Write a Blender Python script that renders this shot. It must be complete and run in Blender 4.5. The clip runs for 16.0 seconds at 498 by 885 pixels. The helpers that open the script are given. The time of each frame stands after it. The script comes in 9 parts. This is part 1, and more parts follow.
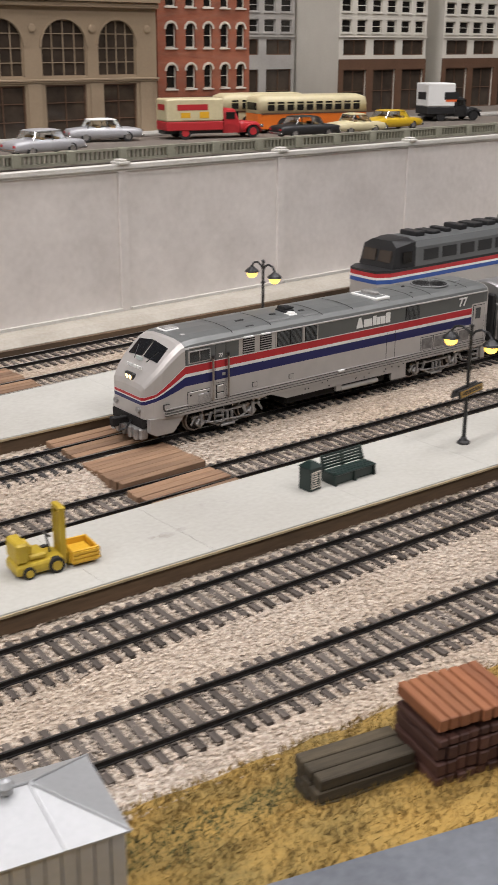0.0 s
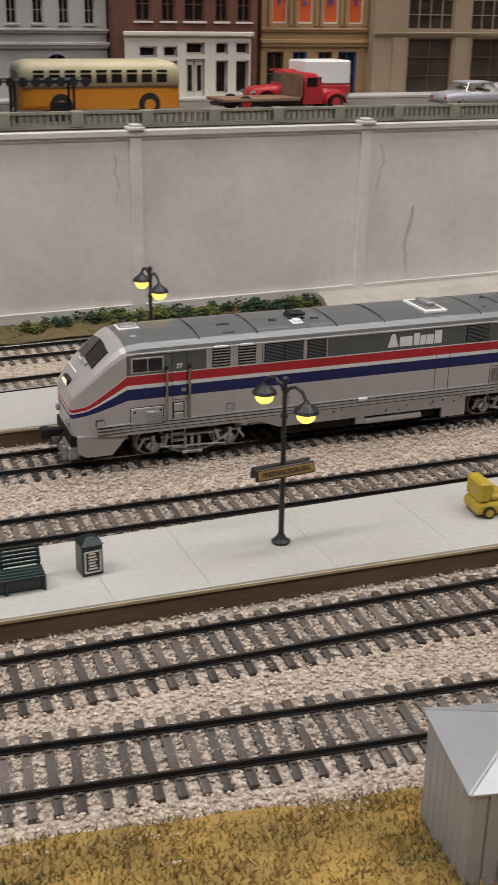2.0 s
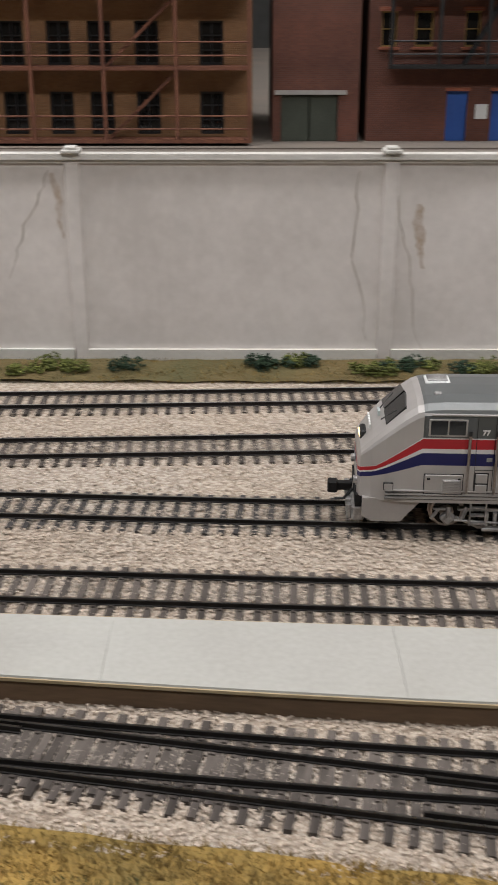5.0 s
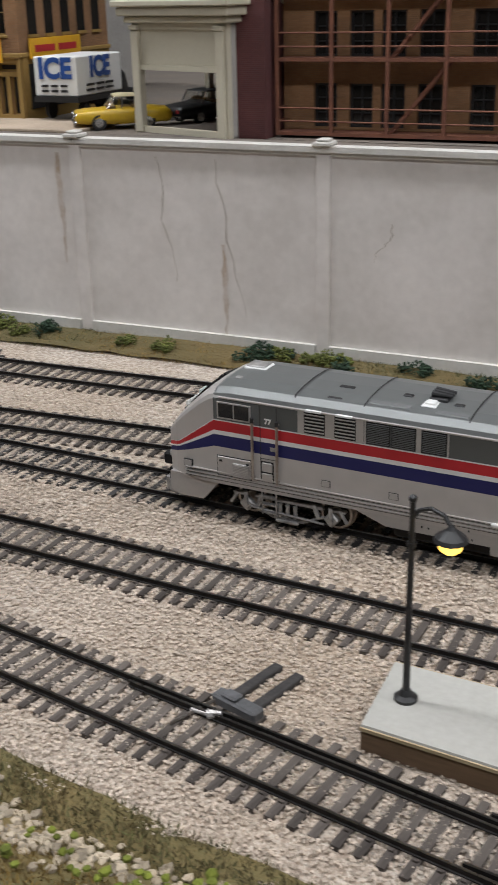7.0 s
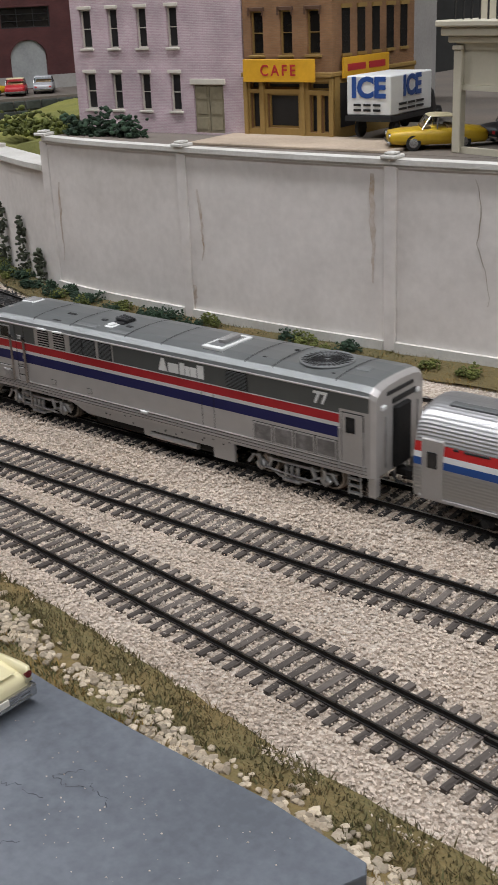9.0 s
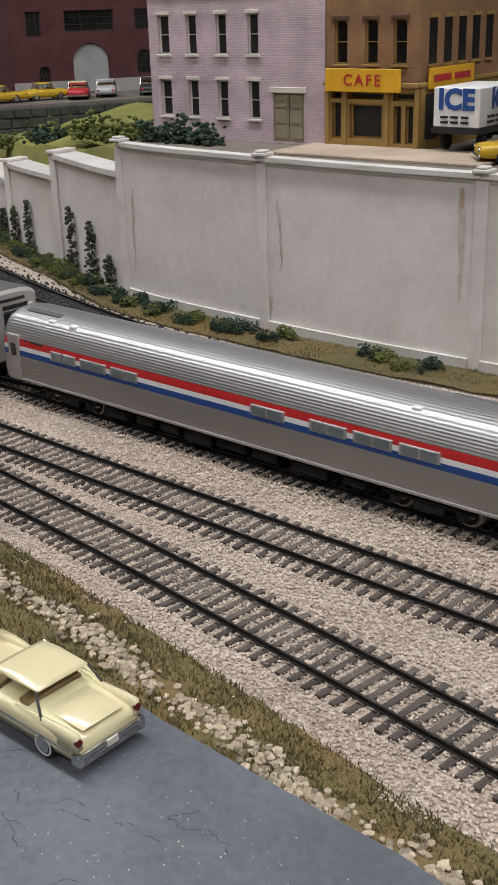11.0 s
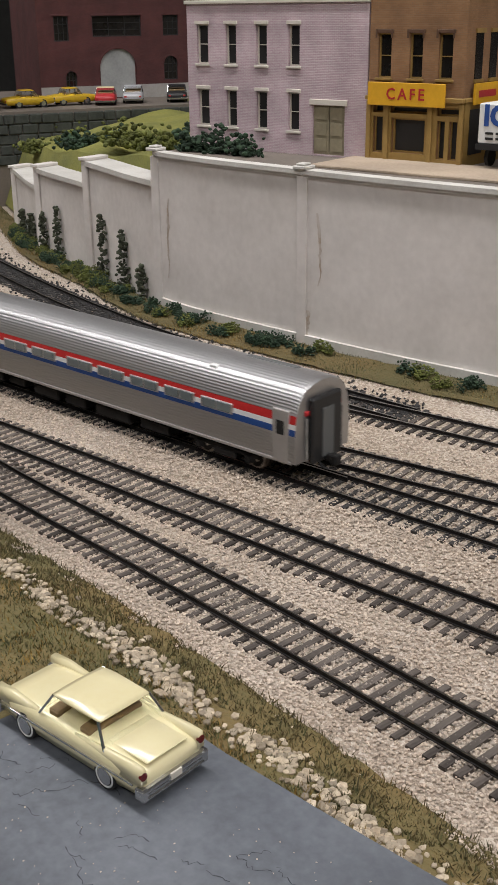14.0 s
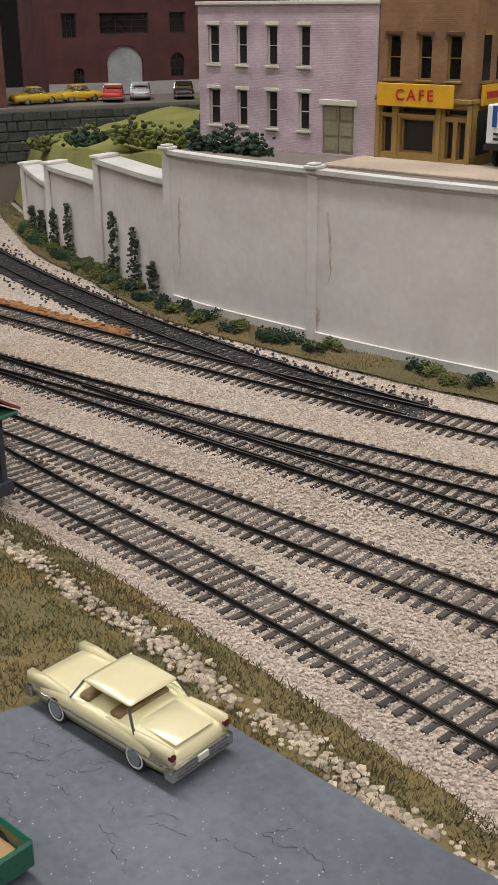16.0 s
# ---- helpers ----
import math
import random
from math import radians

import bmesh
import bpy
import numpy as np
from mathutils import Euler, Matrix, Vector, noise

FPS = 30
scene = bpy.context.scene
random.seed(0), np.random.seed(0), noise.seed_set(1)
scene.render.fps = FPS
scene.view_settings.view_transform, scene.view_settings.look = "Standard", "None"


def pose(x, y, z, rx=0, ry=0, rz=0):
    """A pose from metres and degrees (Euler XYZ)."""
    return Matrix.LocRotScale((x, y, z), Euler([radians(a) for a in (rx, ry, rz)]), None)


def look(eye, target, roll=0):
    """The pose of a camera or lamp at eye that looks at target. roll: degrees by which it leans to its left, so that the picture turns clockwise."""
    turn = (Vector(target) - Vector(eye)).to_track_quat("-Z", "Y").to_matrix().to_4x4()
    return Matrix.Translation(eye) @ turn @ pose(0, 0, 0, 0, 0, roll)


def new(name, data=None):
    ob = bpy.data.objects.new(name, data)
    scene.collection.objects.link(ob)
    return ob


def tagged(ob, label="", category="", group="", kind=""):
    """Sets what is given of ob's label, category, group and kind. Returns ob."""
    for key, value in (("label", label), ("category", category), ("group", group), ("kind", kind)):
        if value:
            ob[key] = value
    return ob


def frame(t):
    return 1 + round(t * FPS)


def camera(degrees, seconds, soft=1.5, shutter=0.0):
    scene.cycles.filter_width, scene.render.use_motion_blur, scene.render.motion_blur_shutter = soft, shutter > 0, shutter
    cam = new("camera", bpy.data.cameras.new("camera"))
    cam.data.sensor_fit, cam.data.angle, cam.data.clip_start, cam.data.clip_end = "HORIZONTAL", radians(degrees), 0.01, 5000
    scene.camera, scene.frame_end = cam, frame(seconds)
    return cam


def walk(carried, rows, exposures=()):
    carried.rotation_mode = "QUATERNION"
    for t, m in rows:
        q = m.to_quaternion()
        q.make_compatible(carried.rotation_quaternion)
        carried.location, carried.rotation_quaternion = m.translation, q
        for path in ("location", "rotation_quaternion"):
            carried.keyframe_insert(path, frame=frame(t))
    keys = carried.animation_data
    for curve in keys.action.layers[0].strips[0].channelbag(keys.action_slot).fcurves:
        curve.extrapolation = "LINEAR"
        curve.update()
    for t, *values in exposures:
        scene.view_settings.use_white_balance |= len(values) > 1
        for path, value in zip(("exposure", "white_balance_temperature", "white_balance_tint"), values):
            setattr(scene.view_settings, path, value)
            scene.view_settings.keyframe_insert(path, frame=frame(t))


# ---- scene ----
FOV = 25.39
cam = camera(FOV, 16.0, soft=1.0, shutter=0.3)
PATH = [
    (0, (0.0000, 0.0000, 0.1815), (0.6071, 0.7173, -0.1607), 0.28),
    (0.5, (-0.0260, 0.0088, 0.1773), (0.5540, 0.7478, -0.1654), 0.69),
    (1, (-0.0238, 0.0078, 0.1775), (0.5029, 0.7801, -0.1777), 1.16),
    (1.5, (-0.0189, 0.0150, 0.1740), (0.4230, 0.8358, -0.1879), 0.48),
    (2, (-0.0468, 0.0260, 0.1691), (0.3179, 0.8812, -0.1992), 0.97),
    (2.5, (-0.0456, 0.0297, 0.1656), (0.2482, 0.9111, -0.2043), 0.71),
    (3, (-0.0731, 0.0275, 0.1679), (0.1658, 0.9245, -0.2041), 0.78),
    (3.5, (-0.1353, 0.0288, 0.1709), (0.0563, 0.9360, -0.2036), 0.52),
    (4, (-0.2351, 0.0463, 0.1737), (-0.0829, 0.9617, -0.1988), -0.01),
    (4.2, (-0.2712, 0.0531, 0.1777), (-0.1380, 0.9699, -0.1987), 0.07),
    (6.3, (-0.3673, 0.1182, 0.1717), (-0.6390, 1.0044, -0.2035), -0.84),
    (6.5, (-0.3717, 0.1188, 0.1732), (-0.6754, 0.9933, -0.2051), -0.95),
    (7, (-0.3864, 0.1243, 0.1731), (-0.7642, 0.9683, -0.2075), -1.41),
    (7.5, (-0.4013, 0.1155, 0.1782), (-0.8421, 0.9296, -0.1998), -1.76),
    (8, (-0.4097, 0.1120, 0.1793), (-0.9002, 0.8983, -0.1963), -2.05),
    (8.5, (-0.4186, 0.1115, 0.1808), (-0.9442, 0.8754, -0.1936), -2.32),
    (9, (-0.4255, 0.1133, 0.1823), (-0.9741, 0.8618, -0.1903), -2.54),
    (9.5, (-0.4324, 0.1115, 0.1830), (-0.9924, 0.8519, -0.1888), -2.48),
    (10, (-0.4381, 0.1116, 0.1824), (-1.0043, 0.8468, -0.1905), -2.40),
    (12.5, (-0.4673, 0.1058, 0.1895), (-1.0440, 0.8383, -0.1723), -0.87),
    (13, (-0.4683, 0.1051, 0.1877), (-1.0441, 0.8379, -0.1749), -0.75),
    (13.5, (-0.4688, 0.1047, 0.1885), (-1.0446, 0.8366, -0.1759), -0.68),
    (14, (-0.4699, 0.1062, 0.1879), (-1.0463, 0.8375, -0.1766), -0.61),
    (14.5, (-0.4702, 0.1035, 0.1890), (-1.0463, 0.8346, -0.1763), -0.54),
    (15, (-0.4678, 0.1022, 0.1887), (-1.0439, 0.8332, -0.1770), -0.47),
    (15.5, (-0.4674, 0.0979, 0.1908), (-1.0443, 0.8284, -0.1748), -0.45),
    (16, (-0.4686, 0.0943, 0.1924), (-1.0435, 0.8244, -0.1771), -0.48),
]
walk(cam, [(t, look(eye, target, roll)) for t, eye, target, roll in PATH],
     exposures=[(0, 0.26, 6450, 12), (1.0, 0.0, 6450, 12), (2.5, -0.06, 6450, 12), (4.2, -0.04, 6450, 11), (6.4, -0.02, 6080, 8), (9.5, -0.02, 6050, 9), (12.5, -0.07, 6380, 10), (16, 0.0, 6380, 10)])

# ---- light: an unseen hall with fluorescent battens placed under its ceiling ----
world = bpy.data.worlds.new("hall_air")
world.use_nodes = True
scene.world = world
world.node_tree.nodes["Background"].inputs[0].default_value = (0.9, 0.93, 1.0, 1)
world.node_tree.nodes["Background"].inputs[1].default_value = 0.002
# Unseen lamps, placed by brightness; the last is added to brighten the town.
LAMPS = [(-2.0, 0.36, 13.0), (-0.75, 0.36, 13.0), (0.5, 0.60, 8.0), (-1.7, -0.75, 3.0), (-0.45, -0.75, 7.0), (0.8, -0.75, 12.0), (1.0, 0.1, 7.5)]
LAMP_Z = 1.45


# ---- materials ----
def material(name, base, rough=0.7, metal=0.0, dark=None, scale=60.0, fine=900.0, mix=0.5, bump=0.25, depth=0.0004,
             per_object=0.0, per_island=0.0, coat=0.0, spec=0.5, stretch=(1, 1, 1)):
    """A procedural surface: broad stains, fine grain, relief, and a change of tone from piece to piece."""
    m = bpy.data.materials.new(name)
    m.use_nodes = True
    n, l = m.node_tree.nodes, m.node_tree.links
    b = n["Principled BSDF"]
    dark = dark or tuple(c * 0.65 for c in base)
    tc = n.new("ShaderNodeTexCoord")
    mp = n.new("ShaderNodeMapping")
    mp.inputs["Scale"].default_value = stretch
    l.new(tc.outputs["Object"], mp.inputs[0])
    big, small = n.new("ShaderNodeTexNoise"), n.new("ShaderNodeTexNoise")
    big.inputs["Scale"].default_value, big.inputs["Detail"].default_value = scale, 5
    small.inputs["Scale"].default_value, small.inputs["Detail"].default_value = fine, 3
    for q in (big, small):
        l.new(mp.outputs[0], q.inputs["Vector"])
    add = n.new("ShaderNodeMath")
    add.operation = "MULTIPLY_ADD"
    l.new(small.outputs[0], add.inputs[0])
    add.inputs[1].default_value = 0.45
    l.new(big.outputs[0], add.inputs[2])
    ramp = n.new("ShaderNodeMapRange")
    ramp.inputs["From Min"].default_value, ramp.inputs["From Max"].default_value = 0.45, 1.0
    ramp.inputs["To Max"].default_value = mix * 2
    l.new(add.outputs[0], ramp.inputs[0])
    mx = n.new("ShaderNodeMix")
    mx.data_type = "RGBA"
    mx.inputs[6].default_value, mx.inputs[7].default_value = (*base, 1), (*dark, 1)
    l.new(ramp.outputs[0], mx.inputs[0])
    col = mx.outputs[2]
    for amount, node, out in ((per_object, "ShaderNodeObjectInfo", "Random"), (per_island, "ShaderNodeNewGeometry", "Random Per Island")):
        if amount:
            oi, hs, mr = n.new(node), n.new("ShaderNodeHueSaturation"), n.new("ShaderNodeMapRange")
            mr.inputs["To Min"].default_value, mr.inputs["To Max"].default_value = 1 - amount, 1 + amount
            l.new(oi.outputs[out], mr.inputs[0])
            l.new(mr.outputs[0], hs.inputs["Value"])
            l.new(col, hs.inputs["Color"])
            col = hs.outputs[0]
    l.new(col, b.inputs["Base Color"])
    b.inputs["Roughness"].default_value, b.inputs["Metallic"].default_value = rough, metal
    b.inputs["Coat Weight"].default_value, b.inputs["Specular IOR Level"].default_value = coat, spec
    rr = n.new("ShaderNodeMapRange")
    rr.inputs["To Min"].default_value, rr.inputs["To Max"].default_value = max(0.02, rough - 0.1), min(1, rough + 0.1)
    l.new(small.outputs[0], rr.inputs[0])
    l.new(rr.outputs[0], b.inputs["Roughness"])
    if bump:
        bp = n.new("ShaderNodeBump")
        bp.inputs["Strength"].default_value, bp.inputs["Distance"].default_value = bump, depth
        l.new(add.outputs[0], bp.inputs["Height"])
        l.new(bp.outputs[0], b.inputs["Normal"])
    return m


def gravel_material(name, tones, cell, depth=0.0008):
    """Ballast: cells with a tone each and raised stones."""
    m = bpy.data.materials.new(name)
    m.use_nodes = True
    n, l = m.node_tree.nodes, m.node_tree.links
    b = n["Principled BSDF"]
    tc, v, w = n.new("ShaderNodeTexCoord"), n.new("ShaderNodeTexVoronoi"), n.new("ShaderNodeTexNoise")
    v.inputs["Scale"].default_value = 1 / cell
    w.inputs["Scale"].default_value, w.inputs["Detail"].default_value = 9, 4
    l.new(tc.outputs["Object"], v.inputs["Vector"])
    l.new(tc.outputs["Object"], w.inputs["Vector"])
    sep, ramp = n.new("ShaderNodeSeparateColor"), n.new("ShaderNodeValToRGB")
    l.new(v.outputs["Color"], sep.inputs[0])
    l.new(sep.outputs[0], ramp.inputs[0])
    for k, c in enumerate(tones):
        e = ramp.color_ramp.elements[k] if k < 2 else ramp.color_ramp.elements.new(0.5)
        e.color = (*c, 1)
    for k, e in enumerate(ramp.color_ramp.elements):
        e.position = k / (len(tones) - 1)
    mx = n.new("ShaderNodeMix")
    mx.data_type, mx.blend_type = "RGBA", "MULTIPLY"
    mr = n.new("ShaderNodeMapRange")
    mr.inputs["From Min"].default_value, mr.inputs["From Max"].default_value = 0.35, 0.7
    l.new(w.outputs[0], mr.inputs[0])
    l.new(mr.outputs[0], mx.inputs[0])
    l.new(ramp.outputs[0], mx.inputs[6])
    mx.inputs[7].default_value = (0.86, 0.8, 0.72, 1)
    l.new(mx.outputs[2], b.inputs["Base Color"])
    bp, inv = n.new("ShaderNodeBump"), n.new("ShaderNodeMath")
    inv.operation = "SUBTRACT"
    inv.inputs[0].default_value = 1
    l.new(v.outputs["Distance"], inv.inputs[1])
    bp.inputs["Strength"].default_value, bp.inputs["Distance"].default_value = 1.0, depth
    l.new(inv.outputs[0], bp.inputs["Height"])
    l.new(bp.outputs[0], b.inputs["Normal"])
    b.inputs["Roughness"].default_value = 0.9
    return m


def brick_material(name, brick, brick2, mortar, w=0.0026, h=0.0009, rough=0.85):
    """Moulded small brickwork with joints, on upright faces in x and in y."""
    m = bpy.data.materials.new(name)
    m.use_nodes = True
    n, l = m.node_tree.nodes, m.node_tree.links
    b = n["Principled BSDF"]
    tc, sp, ad, cb = n.new("ShaderNodeTexCoord"), n.new("ShaderNodeSeparateXYZ"), n.new("ShaderNodeMath"), n.new("ShaderNodeCombineXYZ")
    l.new(tc.outputs["Object"], sp.inputs[0])
    l.new(sp.outputs[0], ad.inputs[0])
    l.new(sp.outputs[1], ad.inputs[1])
    l.new(ad.outputs[0], cb.inputs[0])
    l.new(sp.outputs[2], cb.inputs[1])
    t, w2 = n.new("ShaderNodeTexBrick"), n.new("ShaderNodeTexNoise")
    t.inputs["Scale"].default_value = 1
    t.inputs["Brick Width"].default_value, t.inputs["Row Height"].default_value = w, h
    t.inputs["Mortar Size"].default_value, t.inputs["Mortar Smooth"].default_value = h * 0.09, 0.3
    t.inputs["Color1"].default_value, t.inputs["Color2"].default_value, t.inputs["Mortar"].default_value = (*brick, 1), (*brick2, 1), (*mortar, 1)
    l.new(cb.outputs[0], t.inputs["Vector"])
    w2.inputs["Scale"].default_value, w2.inputs["Detail"].default_value = 45, 5
    l.new(tc.outputs["Object"], w2.inputs["Vector"])
    mr = n.new("ShaderNodeMapRange")
    mr.inputs["From Min"].default_value, mr.inputs["From Max"].default_value = 0.3, 0.7
    mr.inputs["To Min"].default_value, mr.inputs["To Max"].default_value = 0.72, 1.15
    l.new(w2.outputs[0], mr.inputs[0])
    hs = n.new("ShaderNodeHueSaturation")
    l.new(mr.outputs[0], hs.inputs["Value"])
    l.new(t.outputs[0], hs.inputs["Color"])
    l.new(hs.outputs[0], b.inputs["Base Color"])
    bp = n.new("ShaderNodeBump")
    bp.invert = True
    bp.inputs["Strength"].default_value, bp.inputs["Distance"].default_value = 0.6, 0.0002
    l.new(t.outputs["Fac"], bp.inputs["Height"])
    l.new(bp.outputs[0], b.inputs["Normal"])
    b.inputs["Roughness"].default_value = rough
    return m


def glow_material(name, colour, strength):
    m = bpy.data.materials.new(name)
    m.use_nodes = True
    b = m.node_tree.nodes["Principled BSDF"]
    b.inputs["Base Color"].default_value = (*colour, 1)
    b.inputs["Emission Color"].default_value, b.inputs["Emission Strength"].default_value = (*colour, 1), strength
    return m


def glass_material(name, tint=(0.9, 0.95, 1.0), rough=0.03):
    m = bpy.data.materials.new(name)
    m.use_nodes = True
    b = m.node_tree.nodes["Principled BSDF"]
    b.inputs["Base Color"].default_value = (*tint, 1)
    b.inputs["Roughness"].default_value, b.inputs["Transmission Weight"].default_value, b.inputs["IOR"].default_value = rough, 1.0, 1.2
    return m


BALLAST = gravel_material("pale_ballast", [(0.26, 0.21, 0.165), (0.42, 0.35, 0.285), (0.51, 0.44, 0.37), (0.61, 0.545, 0.47), (0.34, 0.275, 0.22)], 0.0010, 0.0006)
STONE = material("ballast_stones", (0.61, 0.52, 0.435), 0.9, dark=(0.44, 0.36, 0.285), scale=14, fine=1500, per_island=0.28, bump=0.2)
CINDER = material("black_cinders", (0.05, 0.047, 0.045), 0.95, dark=(0.02, 0.02, 0.02), scale=80, fine=700, per_island=0.4, bump=0.8, depth=0.001)
OLDSTONE = material("sooty_ballast_stones", (0.42, 0.365, 0.31), 0.9, dark=(0.22, 0.185, 0.15), scale=20, fine=1500, per_island=0.5, bump=0.2)
TIE = material("tie_plastic", (0.135, 0.115, 0.10), 0.85, spec=0.25, dark=(0.06, 0.05, 0.044), scale=150, fine=1200, per_object=0.35, stretch=(1, 0.2, 1), bump=0.4)
TIE_DARK = material("tie_plastic_black", (0.05, 0.045, 0.042), 0.75, dark=(0.022, 0.02, 0.02), scale=150, fine=1200, per_object=0.3)
RAIL = material("blackened_rail", (0.022, 0.019, 0.018), 0.6, 0.2, spec=0.25, dark=(0.01, 0.009, 0.008), scale=30, fine=600, bump=0.1)
RAIL_TOP = material("polished_railhead", (0.62, 0.60, 0.57), 0.30, 1.0, dark=(0.22, 0.20, 0.19), scale=40, fine=900, bump=0.05)
CONCRETE = material("platform_concrete", (0.47, 0.465, 0.43), 0.85, dark=(0.35, 0.335, 0.30), scale=14, fine=500, mix=0.45, bump=0.12)
WALL_C = material("weathered_wall_plaster", (0.76, 0.715, 0.68), 0.9, dark=(0.60, 0.56, 0.525), scale=24, fine=220, mix=0.55, bump=0.22, depth=0.0006)
WALL_CAP = material("pale_coping", (0.68, 0.66, 0.62), 0.8, dark=(0.5, 0.48, 0.44), scale=35, fine=600, mix=0.5)
STAIN = material("rust_stain", (0.40, 0.30, 0.21), 0.9, dark=(0.58, 0.52, 0.47), scale=120, fine=800, mix=0.7)
MOSS = material("green_wall_stain", (0.46, 0.46, 0.36), 0.9, dark=(0.60, 0.57, 0.52), scale=100, fine=800, mix=0.7)
CRACK = material("crack_line", (0.40, 0.34, 0.27), 0.95, scale=80, fine=700)
WOODEDGE = material("brown_timber_edge", (0.16, 0.10, 0.055), 0.8, dark=(0.06, 0.04, 0.025), scale=70, fine=700, stretch=(0.15, 1, 1))
PLANK = material("crossing_planks", (0.30, 0.185, 0.11), 0.75, dark=(0.15, 0.085, 0.05), scale=120, fine=900, stretch=(0.12, 1, 1), per_object=0.25)
GRASS_Y = material("straw_turf", (0.30, 0.185, 0.045), 0.95, dark=(0.13, 0.095, 0.03), scale=45, fine=900, per_island=0.45, bump=0.8, depth=0.0012)
GRASS_G = material("dull_green_turf", (0.115, 0.112, 0.04), 0.95, dark=(0.06, 0.062, 0.024), scale=60, fine=900, per_island=0.45, bump=0.8, depth=0.0012)
TURF = material("olive_turf", (0.078, 0.072, 0.028), 0.95, dark=(0.14, 0.095, 0.036), scale=28, fine=700, per_island=0.4, bump=0.9, depth=0.0015)
BUSH_D = material("dark_bush_foam", (0.033, 0.062, 0.03), 0.95, dark=(0.013, 0.028, 0.016), scale=120, fine=900, per_island=0.45, bump=0.5)
BUSH_L = material("bright_bush_foam", (0.15, 0.165, 0.035), 0.95, dark=(0.06, 0.07, 0.016), scale=120, fine=900, per_island=0.4, bump=0.5)
IVY = material("grey_creeper", (0.075, 0.085, 0.05), 0.95, dark=(0.03, 0.035, 0.022), scale=150, fine=900, per_island=0.4)
ROAD = material("blue_grey_asphalt", (0.15, 0.163, 0.185), 0.6, dark=(0.085, 0.093, 0.108), scale=24, fine=420, mix=0.6, bump=0.2)
STREET = material("street_asphalt", (0.19, 0.155, 0.125), 0.8, dark=(0.13, 0.115, 0.10), scale=20, fine=500)
SIDEWALK = material("sidewalk", (0.5, 0.48, 0.44), 0.85, scale=30, fine=500)
ROCK = material("creamy_rocks", (0.48, 0.41, 0.31), 0.85, dark=(0.27, 0.21, 0.14), scale=120, fine=800, per_island=0.45)
SILVER = material("silver_paint", (0.47, 0.445, 0.425), 0.38, 0.35, dark=(0.36, 0.345, 0.33), scale=40, fine=900, mix=0.3, bump=0.03)
ALU = material("ribbed_aluminium", (0.56, 0.555, 0.55), 0.42, 0.9, dark=(0.47, 0.465, 0.46), scale=30, fine=900, mix=0.3, bump=0)
UNDER = material("underframe_black", (0.022, 0.02, 0.02), 0.7, spec=0.25, dark=(0.012, 0.012, 0.012), scale=90, fine=900)
TRUCKGREY = material("truck_grey", (0.50, 0.49, 0.475), 0.42, 0.4, dark=(0.2, 0.19, 0.185), scale=200, fine=1500)
STEEL = material("bright_wheel_steel", (0.5, 0.46, 0.42), 0.32, 0.9, dark=(0.25, 0.2, 0.17), scale=200, fine=1500)
DARKGLASS = material("dark_glazing", (0.015, 0.016, 0.018), 0.12, scale=60, fine=300, bump=0, spec=0.6)
WHITE = material("white_paint", (0.78, 0.78, 0.76), 0.5, dark=(0.66, 0.66, 0.64), scale=60, fine=800, mix=0.3, bump=0.05)
RED = material("red_paint", (0.48, 0.03, 0.035), 0.4, dark=(0.36, 0.02, 0.025), scale=60, fine=800, mix=0.3, bump=0.05)
BLUE = material("blue_paint", (0.03, 0.085, 0.32), 0.4, dark=(0.02, 0.06, 0.22), scale=60, fine=800, mix=0.3, bump=0.05)
NAVY = material("navy_paint", (0.02, 0.022, 0.11), 0.4, scale=60, fine=800, mix=0.3, bump=0.05)
GREYP = material("grey_paint", (0.115, 0.12, 0.12), 0.45, dark=(0.095, 0.1, 0.1), scale=40, fine=900, mix=0.3, bump=0.03)
GREYROOF = material("roof_grey_paint", (0.175, 0.18, 0.178), 0.45, dark=(0.14, 0.145, 0.145), scale=40, fine=900, mix=0.3, bump=0.03)
BLACK = material("black_paint", (0.02, 0.02, 0.021), 0.45, scale=60, fine=800, mix=0.3, bump=0.05)
TIN = material("galvanised_tin", (0.44, 0.45, 0.46), 0.4, 0.35, dark=(0.34, 0.35, 0.36), scale=30, fine=700, mix=0.4, bump=0.06)
LAMPGLOW = glow_material("warm_lamp_glow", (1.0, 0.62, 0.10), 2.2)
HEADGLOW = glow_material("headlight_glow", (1.0, 0.72, 0.36), 1.8)


# ---- mesh helpers ----
def part(name, bm, mats, parent=None, label="", smooth=False):
    """Links a bmesh as one mesh object under a thing or a part."""
    me = bpy.data.meshes.new(name)
    bm.to_mesh(me)
    bm.free()
    for m in mats if isinstance(mats, (list, tuple)) else [mats]:
        me.materials.append(m)
    if smooth:
        for p in me.polygons:
            p.use_smooth = True
    ob = new(name, me)
    if parent:
        ob.parent = parent
    if label:
        ob["label"] = label
    return ob


def empty(name, m=None, **tags):
    ob = new(name)
    ob.empty_display_size = 0.005
    if m:
        ob.matrix_basis = m
    return tagged(ob, **tags)


